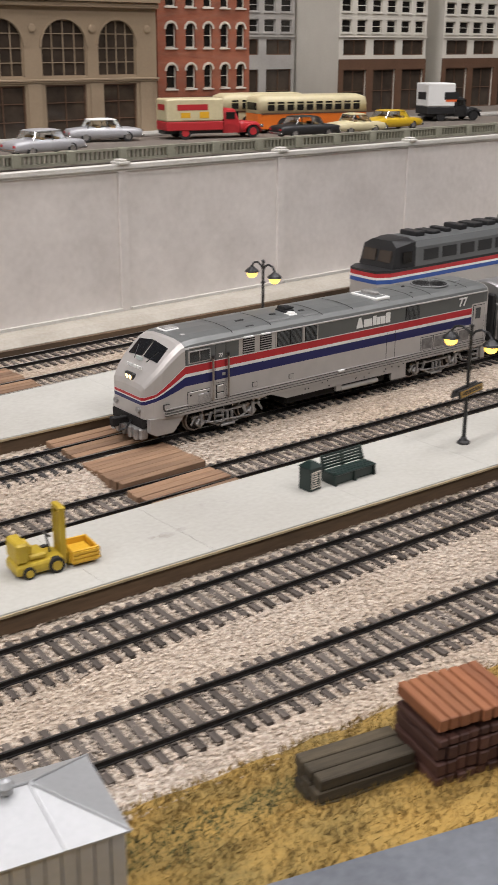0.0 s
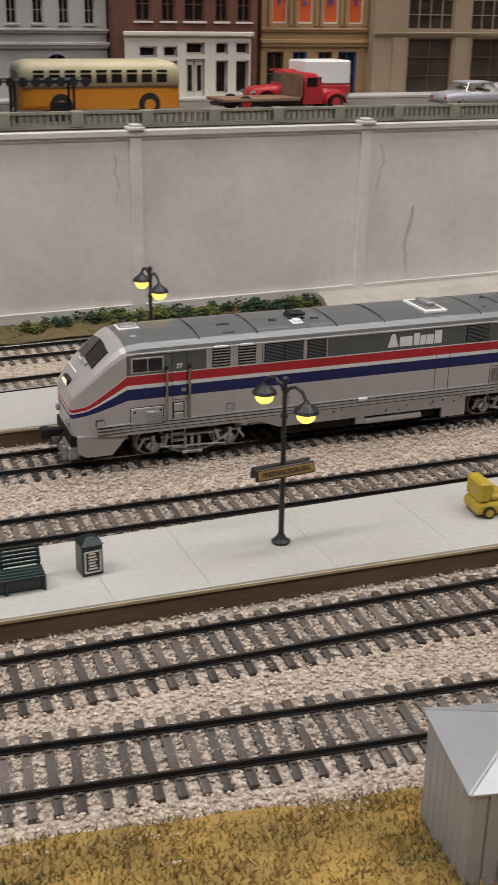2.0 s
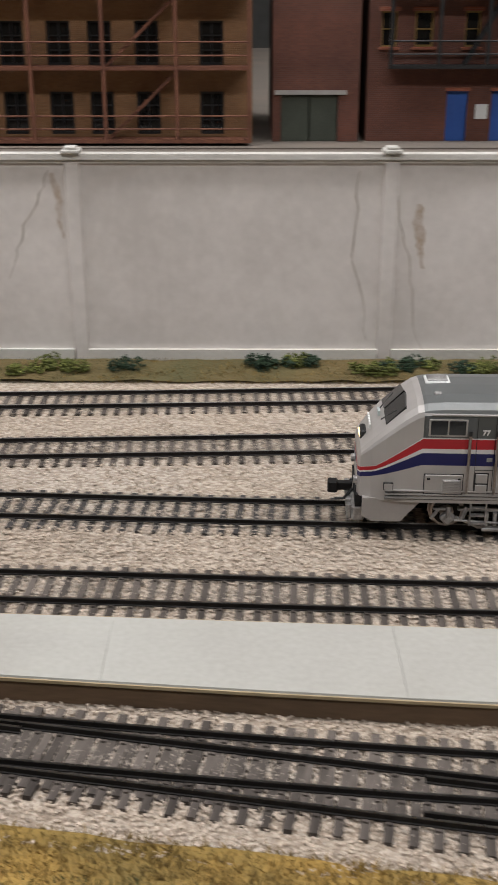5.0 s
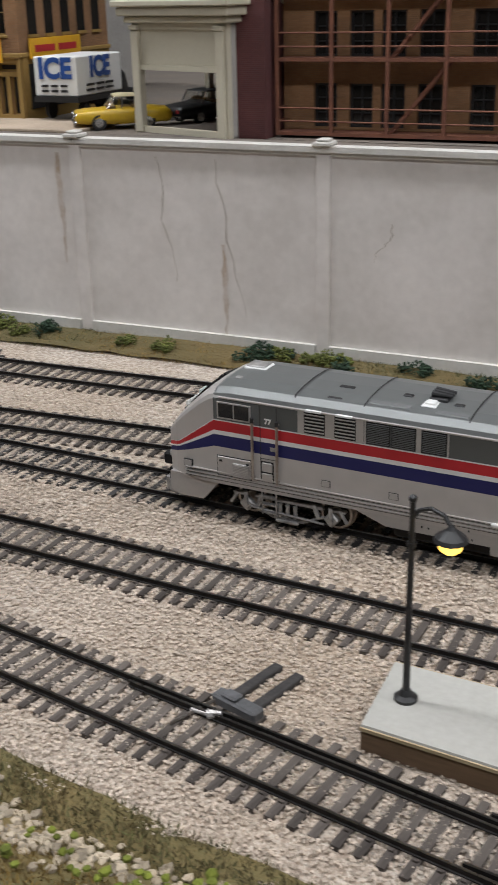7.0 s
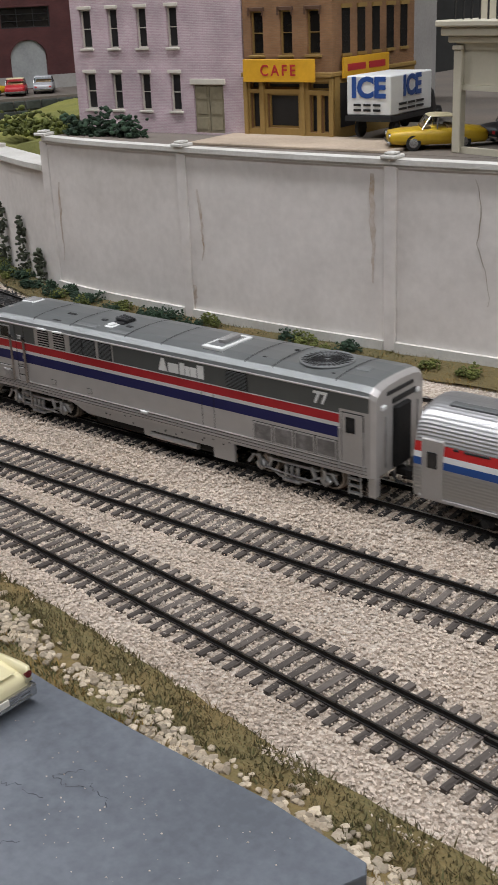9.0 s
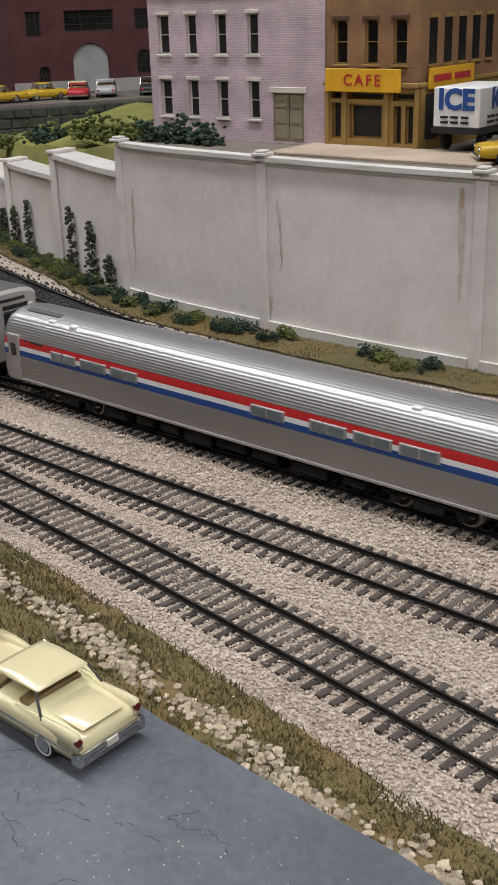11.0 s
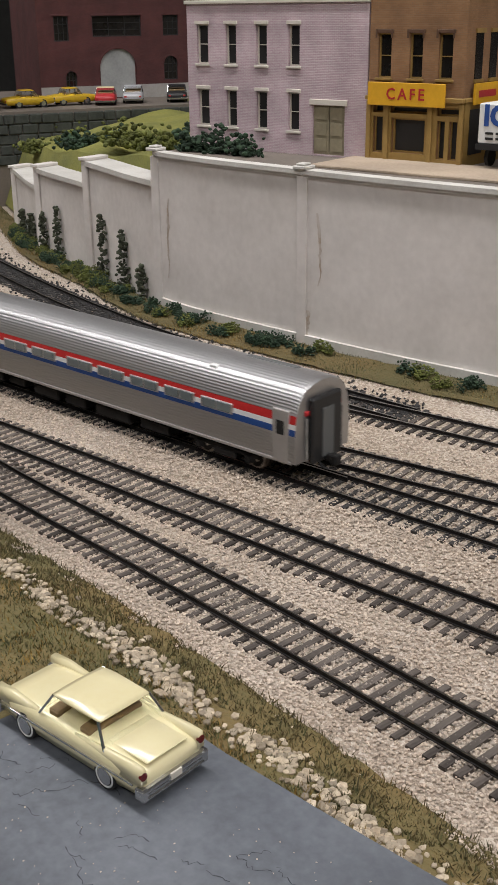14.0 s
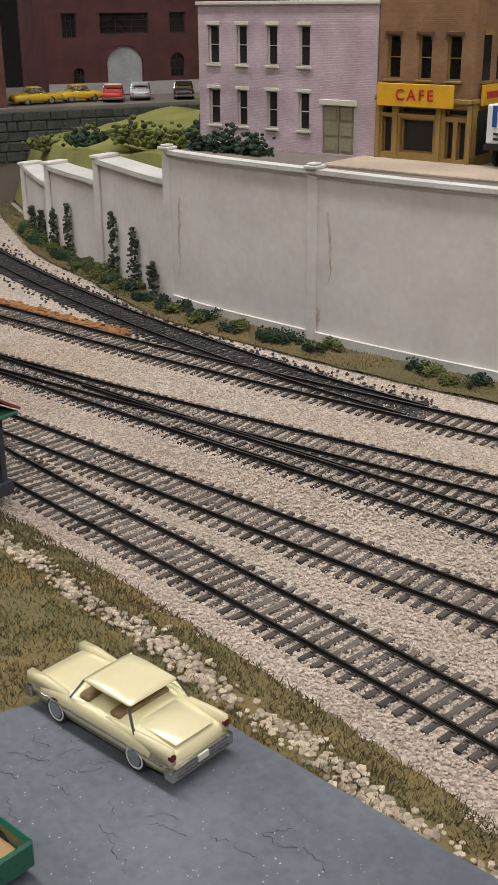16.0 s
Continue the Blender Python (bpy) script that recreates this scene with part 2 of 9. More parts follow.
def box(bm, x0, x1, y0, y1, z0, z1, mat=0, bevel=0.0, m=None):
    vs = [bm.verts.new((x, y, z)) for x in (x0, x1) for y in (y0, y1) for z in (z0, z1)]
    fs = [bm.faces.new([vs[i] for i in q]) for q in ((0, 1, 3, 2), (4, 6, 7, 5), (0, 4, 5, 1), (2, 3, 7, 6), (0, 2, 6, 4), (1, 5, 7, 3))]
    for f in fs:
        f.material_index = mat
    if bevel:
        es = list({e for f in fs for e in f.edges})
        made = bmesh.ops.bevel(bm, geom=es, offset=bevel, segments=1, affect="EDGES", profile=0.5)
        vs = list({v for f in made["faces"] for v in f.verts} | {v for v in vs if v.is_valid})
        for f in made["faces"]:
            f.material_index = mat
    if m:
        for v in vs:
            v.co = m @ v.co
    return bm


def tube(bm, a, b, r, seg=8, r2=None, mat=0, cap=True):
    """A round bar from a to b."""
    a, b = Vector(a), Vector(b)
    q = (b - a).to_track_quat("Z", "Y")
    rings = []
    for p, rad in ((a, r), (b, r if r2 is None else r2)):
        rings.append([bm.verts.new(p + q @ Vector((rad * math.cos(k * math.tau / seg), rad * math.sin(k * math.tau / seg), 0))) for k in range(seg)])
    fs = [bm.faces.new((rings[0][k], rings[0][(k + 1) % seg], rings[1][(k + 1) % seg], rings[1][k])) for k in range(seg)]
    if cap:
        fs += [bm.faces.new(rings[0][::-1]), bm.faces.new(rings[1])]
    for f in fs:
        f.material_index = mat
    return bm


def loft(bm, rings, closed=True, caps=True, mat=0):
    """Skins a row of equal rings of points."""
    vs = [[bm.verts.new(p) for p in ring] for ring in rings]
    n = len(vs[0])
    fs = []
    for a, b in zip(vs, vs[1:]):
        for k in range(n if closed else n - 1):
            fs.append(bm.faces.new((a[k], a[(k + 1) % n], b[(k + 1) % n], b[k])))
    if caps:
        fs += [bm.faces.new(vs[0][::-1]), bm.faces.new(vs[-1])]
    for f in fs:
        f.material_index = mat
    bmesh.ops.recalc_face_normals(bm, faces=fs)
    return vs


def lathe(bm, profile, seg=14, centre=(0, 0, 0), mat=0):
    """Turns a profile of (radius, z) about the upright through centre."""
    cx, cy, cz = centre
    return loft(bm, [[(cx + r * math.cos(k * math.tau / seg), cy + r * math.sin(k * math.tau / seg), cz + z) for k in range(seg)] for r, z in profile], mat=mat)


def blob(bm, c, r, rng, mat=0, squash=1.0, sub=1):
    """A rough lump."""
    made = bmesh.ops.create_icosphere(bm, subdivisions=sub, radius=1.0)["verts"]
    for v in made:
        k = r * rng.uniform(0.65, 1.25)
        v.co = Vector((c[0] + v.co.x * k, c[1] + v.co.y * k, c[2] + v.co.z * k * squash))
    if mat:
        for f in {f for v in made for f in v.link_faces}:
            f.material_index = mat


def lumps(name, spots, r, mat, parent=None, seed=0, squash=0.8, **tags):
    """Many small clumps in one mesh: twenty-sided grains at the given spots."""
    rng = np.random.default_rng(seed)
    g = bmesh.new()
    bmesh.ops.create_icosphere(g, subdivisions=1, radius=1.0)
    base = np.array([v.co[:] for v in g.verts])
    tri = np.array([[v.index for v in f.verts] for f in g.faces])
    g.free()
    spots = np.asarray(spots, float)
    n = len(spots)
    rad = np.asarray(r) * rng.uniform(0.6, 1.35, n)
    jit = rng.uniform(0.7, 1.3, (n, len(base), 1))
    v = base[None] * jit * rad[:, None, None] * np.array([1, 1, squash]) + spots[:, None]
    f = tri[None] + (np.arange(n) * len(base))[:, None, None]
    me = bpy.data.meshes.new(name)
    me.from_pydata(v.reshape(-1, 3).tolist(), [], f.reshape(-1, 3).tolist())
    me.materials.append(mat)
    ob = new(name, me)
    if parent:
        ob.parent = parent
    return tagged(ob, **tags)


def grains(name, spots, r, mat, seed=0, parent=None, **tags):
    """Crushed stones: uneven octahedra in one mesh."""
    rng = np.random.default_rng(seed)
    base = np.array([(1, 0, 0), (-1, 0, 0), (0, 1, 0), (0, -1, 0), (0, 0, 1), (0, 0, -1)], float)
    tri = np.array([(0, 2, 4), (2, 1, 4), (1, 3, 4), (3, 0, 4), (2, 0, 5), (1, 2, 5), (3, 1, 5), (0, 3, 5)])
    spots = np.asarray(spots, float)
    n = len(spots)
    a = rng.uniform(0, math.tau, n)
    size = r * rng.uniform(0.55, 1.4, (n, 1, 1)) * rng.uniform(0.6, 1.3, (n, 6, 1))
    p = base[None] * size
    tilt = rng.uniform(-0.8, 0.8, n)
    ca, sa, ct, st = np.cos(a)[:, None], np.sin(a)[:, None], np.cos(tilt)[:, None], np.sin(tilt)[:, None]
    x, y, z = p[..., 0] * ct - p[..., 2] * st, p[..., 1], p[..., 0] * st + p[..., 2] * ct
    v = np.stack([x * ca - y * sa, x * sa + y * ca, z * 0.8], -1) + spots[:, None]
    f = tri[None] + (np.arange(n) * 6)[:, None, None]
    me = bpy.data.meshes.new(name)
    me.from_pydata(v.reshape(-1, 3).tolist(), [], f.reshape(-1, 3).tolist())
    me.materials.append(mat)
    ob = new(name, me)
    if parent:
        ob.parent = parent
    return tagged(ob, **tags)


def blades(name, spots, h, mat, seed=0, **tags):
    """Static-grass fibres: thin leaning triangles in one mesh."""
    rng = np.random.default_rng(seed)
    spots = np.asarray(spots, float)
    n = len(spots)
    a, lean, hh = rng.uniform(0, math.tau, n), rng.uniform(0.1, 1.1, n), h * rng.uniform(0.5, 1.4, n)
    w = 0.00022 * rng.uniform(0.7, 1.5, n)
    side = np.stack([np.cos(a), np.sin(a), 0 * a], -1) * w[:, None]
    b = rng.uniform(0, math.tau, n)
    tip = np.stack([np.cos(b) * lean * hh, np.sin(b) * lean * hh, hh], -1)
    v = np.stack([spots - side, spots + side, spots + tip], 1)
    me = bpy.data.meshes.new(name)
    me.from_pydata(v.reshape(-1, 3).tolist(), [], np.arange(3 * n).reshape(-1, 3).tolist())
    me.materials.append(mat)
    return tagged(new(name, me), **tags)


def text(name, words, size, m, mat, parent=None, extrude=0.00015, bold=0.0, spacing=1.0, shear=0.0):
    """Lettering in the built-in font as a mesh; it reads along x and stands up along y of the pose m."""
    cu = bpy.data.curves.new(name, "FONT")
    cu.body, cu.size, cu.extrude, cu.offset, cu.align_x, cu.align_y = words, size, extrude, bold, "CENTER", "CENTER"
    cu.space_character, cu.shear, cu.resolution_u = spacing, shear, 3
    tmp = new(name, cu)
    me = bpy.data.meshes.new_from_object(tmp.evaluated_get(bpy.context.evaluated_depsgraph_get()))
    bpy.data.objects.remove(tmp)
    me.materials.clear()
    me.materials.append(mat)
    ob = new(name, me)
    if parent:
        ob.parent = parent
    ob.matrix_basis = m
    return ob


def on_curve(points):
    """y over x: a smooth line through points given from left to right."""
    xs, ys = np.array(points, float).T
    d = np.gradient(ys, xs)

    def at(x):
        k = int(np.clip(np.searchsorted(xs, x) - 1, 0, len(xs) - 2))
        h, s = xs[k + 1] - xs[k], (x - xs[k]) / (xs[k + 1] - xs[k])
        if s < 0:
            return ys[k] + d[k] * (x - xs[k])
        if s > 1:
            return ys[k + 1] + d[k + 1] * (x - xs[k + 1])
        return (2 * s**3 - 3 * s**2 + 1) * ys[k] + (s**3 - 2 * s**2 + s) * h * d[k] + (3 * s**2 - 2 * s**3) * ys[k + 1] + (s**3 - s**2) * h * d[k + 1]
    return at


# ---- the lie of the land ----
RAIL_H, TIE_H = 0.0021, 0.0006
LOW, HIGH = 0.0003, 0.0037      # level of the ties in the near yard and on the main line
y_t1 = on_curve([(-1.05, 0.428), (-0.95, 0.412), (-0.83, 0.3843), (-0.7, 0.3636), (-0.55, 0.3370), (-0.4, 0.3092), (-0.2, 0.2723), (0.0, 0.2387), (0.15, 0.2176), (0.3, 0.2015), (0.6, 0.172), (0.9, 0.15)])
y_t2 = on_curve([(-0.47, 0.3215), (-0.3, 0.2990), (0.0, 0.2792), (0.2, 0.2668), (0.36, 0.2572), (0.9, 0.228)])
y_t3 = on_curve([(-1.4, 0.4560), (-0.9, 0.4212), (-0.6, 0.4010), (-0.3, 0.3828), (0.0, 0.3668), (0.3, 0.3530), (0.9, 0.33)])
y_t4 = on_curve([(-2.2, 0.560), (-1.2, 0.488), (-0.94, 0.4725), (-0.75, 0.4600), (-0.6, 0.4520), (-0.3, 0.4335), (0.0, 0.4190), (0.3, 0.4065), (0.9, 0.388)])
y_t5 = on_curve([(-1.05, 0.4785), (-0.96, 0.4760), (-0.6, 0.4880), (-0.2, 0.5020), (0.2, 0.5130), (0.9, 0.52)])
y_t6 = on_curve([(-1.9, 0.62), (-1.2, 0.563), (-1.03, 0.5505), (-0.9, 0.5440), (-0.7, 0.5440), (-0.45, 0.5500), (-0.18, 0.5590), (0.2, 0.560), (0.9, 0.560)])
y_t7 = on_curve([(-1.75, 1.0), (-1.45, 0.80), (-1.3, 0.720), (-1.19, 0.6680), (-1.1, 0.6340), (-1.0, 0.6020), (-0.9, 0.5760), (-0.8, 0.5560), (-0.70, 0.5445)])
y_grass = on_curve([(-1.3, 0.42), (-0.8, 0.352), (-0.72, 0.339), (-0.65, 0.3256), (-0.554, 0.305), (-0.45, 0.289), (-0.3, 0.2663), (-0.18, 0.247), (0.016, 0.2117), (0.127, 0.192), (0.25, 0.176), (0.9, 0.12)])
y_wall = on_curve([(-1.42, 0.87), (-1.25, 0.765), (-1.15, 0.704), (-1.056, 0.667), (-0.948, 0.622), (-0.82, 0.6035), (-0.6, 0.5975), (0.9, 0.6015)])


def ground_z(x, y):
    """Ballast level: the near yard lies lower than the main line, the bank climbs to the wall, and the near verge to the road."""
    a = y_t3(x) + 0.017
    b = y_t4(x) - 0.018
    z = HIGH * min(1, max(0, (y - a) / max(0.004, b - a)))
    w = y_wall(x)
    z += 0.0060 * min(1, max(0, (y - (w - 0.024)) / 0.020)) ** 1.3
    g = y_grass(x)
    z += 0.0085 * min(1, max(0, (g - y) / 0.035))
    return z


def sheet(name, x0, x1, nx, lo, hi, ny, mat, dz=0.0, rough=0.0, seed=3):
    """Ground between two lines lo(x) and hi(x)."""
    rng = np.random.default_rng(seed)
    vs, fs = [], []
    for i in range(nx + 1):
        x = x0 + (x1 - x0) * i / nx
        a, b = lo(x), hi(x)
        for j in range(ny + 1):
            y = a + (b - a) * j / ny
            vs.append((x, y, ground_z(x, y) + dz + rough * rng.uniform(-1, 1)))
    for i in range(nx):
        for j in range(ny):
            k = i * (ny + 1) + j
            fs.append((k, k + ny + 1, k + ny + 2, k + 1))
    me = bpy.data.meshes.new(name)
    me.from_pydata(vs, [], fs)
    me.materials.append(mat)
    for p in me.polygons:
        p.use_smooth = True
    return new(name, me)


# ---- the hall round the layout ----
def hall():
    plain = material("hall_paint", (0.12, 0.117, 0.11), 0.9, scale=2, fine=40)
    dark = material("hall_floor_tiles", (0.09, 0.084, 0.078), 0.6, scale=2, fine=40)
    rooms = (("wall_north", -4, 4, 3.0, 3.1, -1.1, 1.6, plain), ("wall_south", -4, 4, -3.1, -3.0, -1.1, 1.6, plain),
             ("wall_east", 4.0, 4.1, -3.1, 3.1, -1.1, 1.6, plain), ("wall_west", -4.1, -4.0, -3.1, 3.1, -1.1, 1.6, plain),
             ("floor", -4, 4, -3, 3, -1.2, -1.1, dark), ("ceiling", -4.1, 4.1, -3.1, 3.1, 1.6, 1.7, plain))
    for name, a, b, c, d, e, f, m in rooms:
        tagged(part(name, box(bmesh.new(), a, b, c, d, e, f), m), name.replace("_", " ") + " of the hall, plain paint", "wall", kind="structure")
    bench = box(bmesh.new(), -2.6, 1.6, -0.02, 2.4, -0.12, -0.03)
    tagged(part("layout_table", bench, WOODEDGE), "wooden benchwork table under the model railway", "table", kind="structure")
    housing = material("batten_housing", (0.75, 0.75, 0.74), 0.5, scale=8, fine=90)
    tubes = glow_material("fluorescent_tubes", (1.0, 0.98, 0.94), 3.0)
    for x, y, watts in LAMPS:
        lamp = empty("ceiling_batten", pose(x, y, LAMP_Z), label="unseen white fluorescent batten hanging under the ceiling", category="ceiling light", group="battens")
        part("housing", box(bmesh.new(), -0.62, 0.62, -0.09, 0.09, 0.02, 0.06, bevel=0.01), housing, lamp)
        part("hanger", tube(bmesh.new(), (0, 0, 0.06), (0, 0, 1.6 - LAMP_Z), 0.008), housing, lamp)
        for yy in (-0.04, 0.04):
            part("tube", tube(bmesh.new(), (-0.6, yy, 0.005), (0.6, yy, 0.005), 0.013, 10), tubes, lamp, "glowing white tube")
        d = bpy.data.lights.new("batten_light", "AREA")
        d.shape, d.size, d.size_y, d.energy, d.color = "RECTANGLE", 1.2, 0.16, watts, (1.0, 0.965, 0.95)
        new("batten_light", d).matrix_basis = pose(x, y, LAMP_Z - 0.02)


hall()


# ---- ground ----
def land():
    tagged(sheet("ground", -2.3, 1.3, 240, lambda x: -0.02, lambda x: y_wall(x) + 0.02, 90, BALLAST, dz=-0.0004, rough=0.00025),
           "pale pinkish crushed-stone ballast between the tracks", "ground", kind="structure")
    rng = np.random.default_rng(5)

    def scatter(n, x0, x1, lo, hi, lift=0.0002):
        x = rng.uniform(x0, x1, n)
        u = rng.uniform(0, 1, n)
        return [(a, lo(a) + (hi(a) - lo(a)) * b, ground_z(a, lo(a) + (hi(a) - lo(a)) * b) + lift) for a, b in zip(x, u)]

    # loose ballast, thickest where the camera is nearest
    s = scatter(150000, -0.98, 0.5, lambda x: y_grass(x) - 0.004, lambda x: y_t4(x) - 0.012)
    s += scatter(40000, -1.25, 0.6, lambda x: y_t4(x) - 0.012, lambda x: y_t6(x) + 0.014)
    grains("ballast_stones", s, 0.00056, STONE, 6, label="loose pinkish grey ballast stones between the rails", category="ballast", kind="stuff")
    # sooty stones lying between the ties
    s = []
    for line, a, b, n in ((y_t1, -1.0, 0.5, 13000), (y_t2, -0.42, 0.5, 7000), (y_t3, -1.1, 0.5, 11000), (y_t4, -1.2, 0.5, 9000), (y_t5, -1.0, 0.4, 6000)):
        x, u = rng.uniform(a, b, n), rng.normal(0, 0.0065, n)
        s += [(p, line(p) + q, ground_z(p, line(p) + q) + 0.0004) for p, q in zip(x, u)]
    grains("sooty_stones", s, 0.00058, OLDSTONE, 16, label="sooty grey stones between the ties", category="ballast", kind="stuff")
    # black cinders round the curved siding
    s = []
    for _ in range(5200):
        x = rng.uniform(-1.5, -0.72)
        y = y_t7(x) + rng.normal(0, 0.011)
        if y > y_t6(x) + 0.016 - max(0, (x + 0.8) * 0.3):
            s.append((x, y, ground_z(x, y) + 0.0004))
    grains("black_cinders", s, 0.0011, CINDER, 8, label="black cinders spread along the curved siding", category="ballast", kind="stuff")
    # ochre strip between the sidings
    s = []
    for _ in range(1500):
        x = rng.uniform(-1.4, -0.93)
        s.append((x, y_t6(x) + 0.018 + rng.normal(0, 0.003), ground_z(x, y_t6(x)) + 0.0005))
    lumps("ochre_scrub", s, 0.0016, material("ochre_scrub", (0.32, 0.15, 0.045), 0.95, dark=(0.2, 0.09, 0.03), per_island=0.3), seed=3, squash=0.5,
          label="low rusty ochre scrub between two sidings", category="scrub", kind="stuff")


land()


def verges():
    """Turf on both sides of the yard."""
    rng = np.random.default_rng(11)
    # bank under the wall
    bank = sheet("grass_bank", -1.6, 0.244, 150, lambda x: y_wall(x) - 0.019, lambda x: y_wall(x) - 0.001, 6, TURF, dz=0.0012, rough=0.0008)
    tagged(bank, "low bank of olive and straw turf at the foot of the wall", "grass", kind="stuff")
    s, g = [], []
    for _ in range(26000):
        x = rng.uniform(-1.35, 0.244)
        y = y_wall(x) - rng.uniform(0.001, 0.021)
        (s if math.sin(x * 23) + rng.normal(0, 0.7) > 0 else g).append((x, y, ground_z(x, y) + 0.0008))
    blades("bank_grass", s, 0.0014, GRASS_G, 2, label="short dull green grass on the bank below the wall", category="grass", kind="stuff")
    blades("straw_bank_grass", g, 0.0014, GRASS_Y, 3, label="short straw-coloured grass on the bank below the wall", category="grass", kind="stuff")
    # near verge
    for x0, x1, mt, lab in ((-1.3, -0.44, TURF, "olive brown turf verge above the stony ditch"), (-0.44, 0.7, GRASS_Y, "verge of straw-yellow and green turf beside the yard")):
        near = sheet("near_verge", x0, x1, 110, lambda x: y_grass(x) - 0.20, lambda x: y_grass(x) + 0.001, 40, mt, dz=0.0006, rough=0.0009, seed=4)
        tagged(near, lab, "grass", kind="stuff")
    lot = on_curve([(-0.684, 0.250), (-0.6745, 0.2860), (-0.660, 0.2915), (-0.62, 0.2862), (-0.545, 0.2795), (-0.515, 0.2740)])
    y1, g1, d1 = [], [], []
    for _ in range(150000):
        x = rng.uniform(-0.98, 0.34)
        dy = rng.uniform(-0.002, 0.085)
        y = y_grass(x) - dy
        p = (x, y, ground_z(x, y) + 0.0006)
        left = x < -0.42
        if -0.6835 < x < -0.5165 and y < lot(x) - 0.0005 or x > 0.098 and y < 0.1445 - (x - 0.1235) * 0.33:
            continue
        if left:
            if -0.0015 < dy < 0.0185 + 0.004 * math.sin(x * 60) + 0.002 * math.sin(x * 211):
                (d1 if rng.random() < 0.6 else g1).append(p)
            elif dy >= 0.0225:
                green = x < -0.60
                (g1 if (green and rng.random() < 0.75) else y1).append(p)
        else:
            patch = math.sin(x * 40 + dy * 160) + math.sin(x * 17 - dy * 90) + rng.normal(0, 0.5)
            (g1 if 0.014 < dy < 0.032 and patch > -0.6 else y1).append(p)
    blades("straw_grass", y1, 0.0019, GRASS_Y, 5, label="straw-yellow static grass tufts along the yard edge", category="grass", kind="stuff")
    blades("green_grass", g1, 0.0015, GRASS_G, 6, label="dull green static grass patches along the yard edge", category="grass", kind="stuff")
    blades("weedy_grass", d1, 0.0020, TURF, 7, label="olive brown weeds beside the ballast shoulder", category="grass", kind="stuff")
    # pale stones in the ditch
    s = []
    for _ in range(2500):
        x = rng.uniform(-0.95, -0.40)
        if math.sin(x * 71) + math.sin(x * 173 + 1) + rng.normal(0, 0.8) < -0.9:
            continue
        y = y_grass(x) - 0.0205 + 0.002 * math.sin(x * 90) + rng.normal(0, 0.0036)
        s.append((x, y, ground_z(x, y) + 0.0012))
    lumps("ditch_rocks", s, 0.00115, ROCK, seed=4, squash=0.7, label="small cream and buff rocks lining the ditch", category="rocks", kind="stuff")
    # bushes
    for k in range(150):
        x = rng.uniform(-1.25, 0.235) if k < 105 else rng.uniform(-1.25, -0.90)
        if k < 9:
            x = (0.08 + 0.018 * k)
        y = y_wall(x) - rng.uniform(0.006, 0.013)
        dark = rng.random() < 0.55
        spots = []
        wide = rng.uniform(0.004, 0.010)
        heads = [(x + rng.uniform(-1, 1) * wide, y + rng.uniform(-0.0025, 0.0025), rng.uniform(0.0022, 0.0044)) for _ in range(int(3 + wide * 450))]
        for hx, hy, hr in heads:
            for _ in range(38):
                a = rng.normal(0, 1, 3)
                a *= rng.uniform(0.55, 1.0) / np.linalg.norm(a)
                spots.append((hx + a[0] * hr, hy + a[1] * hr * 0.8, ground_z(hx, hy) + 0.0012 + hr * 0.6 + a[2] * hr * 0.9))
        lumps("bush", spots, 0.00062, BUSH_D if dark else BUSH_L, seed=100 + k, label="dark green clump-foam bush below the wall" if dark else "bright yellow-green clump-foam bush below the wall",
              category="bush", group="bushes below the wall")


verges()


# ---- tracks ----
def rail_bar(bm, line, z, off, x0, x1, step=0.02):
    """A rail along a line at a side offset, with a polished head."""
    n = max(2, int(abs(x1 - x0) / step))
    prof = ((-0.00048, 0.0), (-0.00048, 0.0003), (-0.00018, 0.0005), (-0.00018, 0.0013), (-0.00034, 0.0014), (-0.00034, RAIL_H - 0.0002), (-0.00024, RAIL_H), (0.00024, RAIL_H), (0.00034, RAIL_H - 0.0002), (0.00034, 0.0014), (0.00018, 0.0013), (0.00018, 0.0005), (0.00048, 0.0003), (0.00048, 0.0))
    rings = []
    for i in range(n + 1):
        x = x0 + (x1 - x0) * i / n
        s = (line(x + 0.002) - line(x - 0.002)) / 0.004
        c = 1 / math.hypot(1, s)
        px, py = x - s * c * off, line(x) + c * off
        rings.append([(px - s * c * u, py + c * u, z + w) for u, w in prof])
    loft(bm, rings)
    for f in bm.faces:
        if f.calc_center_median().z > z + RAIL_H - 0.0001:
            f.material_index = 1


TIE_MESH = {}


def tie_mesh(dark):
    if dark not in TIE_MESH:
        bm = bmesh.new()
        box(bm, -0.00115, 0.00115, -0.0155, 0.0155, -0.0012, TIE_H)
        for s in (-1, 1):
            for e in (-1, 1):
                box(bm, -0.0006, 0.0006, s * 0.0086 + e * 0.0014 - 0.0004, s * 0.0086 + e * 0.0014 + 0.0004, TIE_H, TIE_H + 0.0006)
        me = bpy.data.meshes.new("tie")
        bm.to_mesh(me)
        bm.free()
        me.materials.append(TIE_DARK if dark else TIE)
        TIE_MESH[dark] = me
    return TIE_MESH[dark]


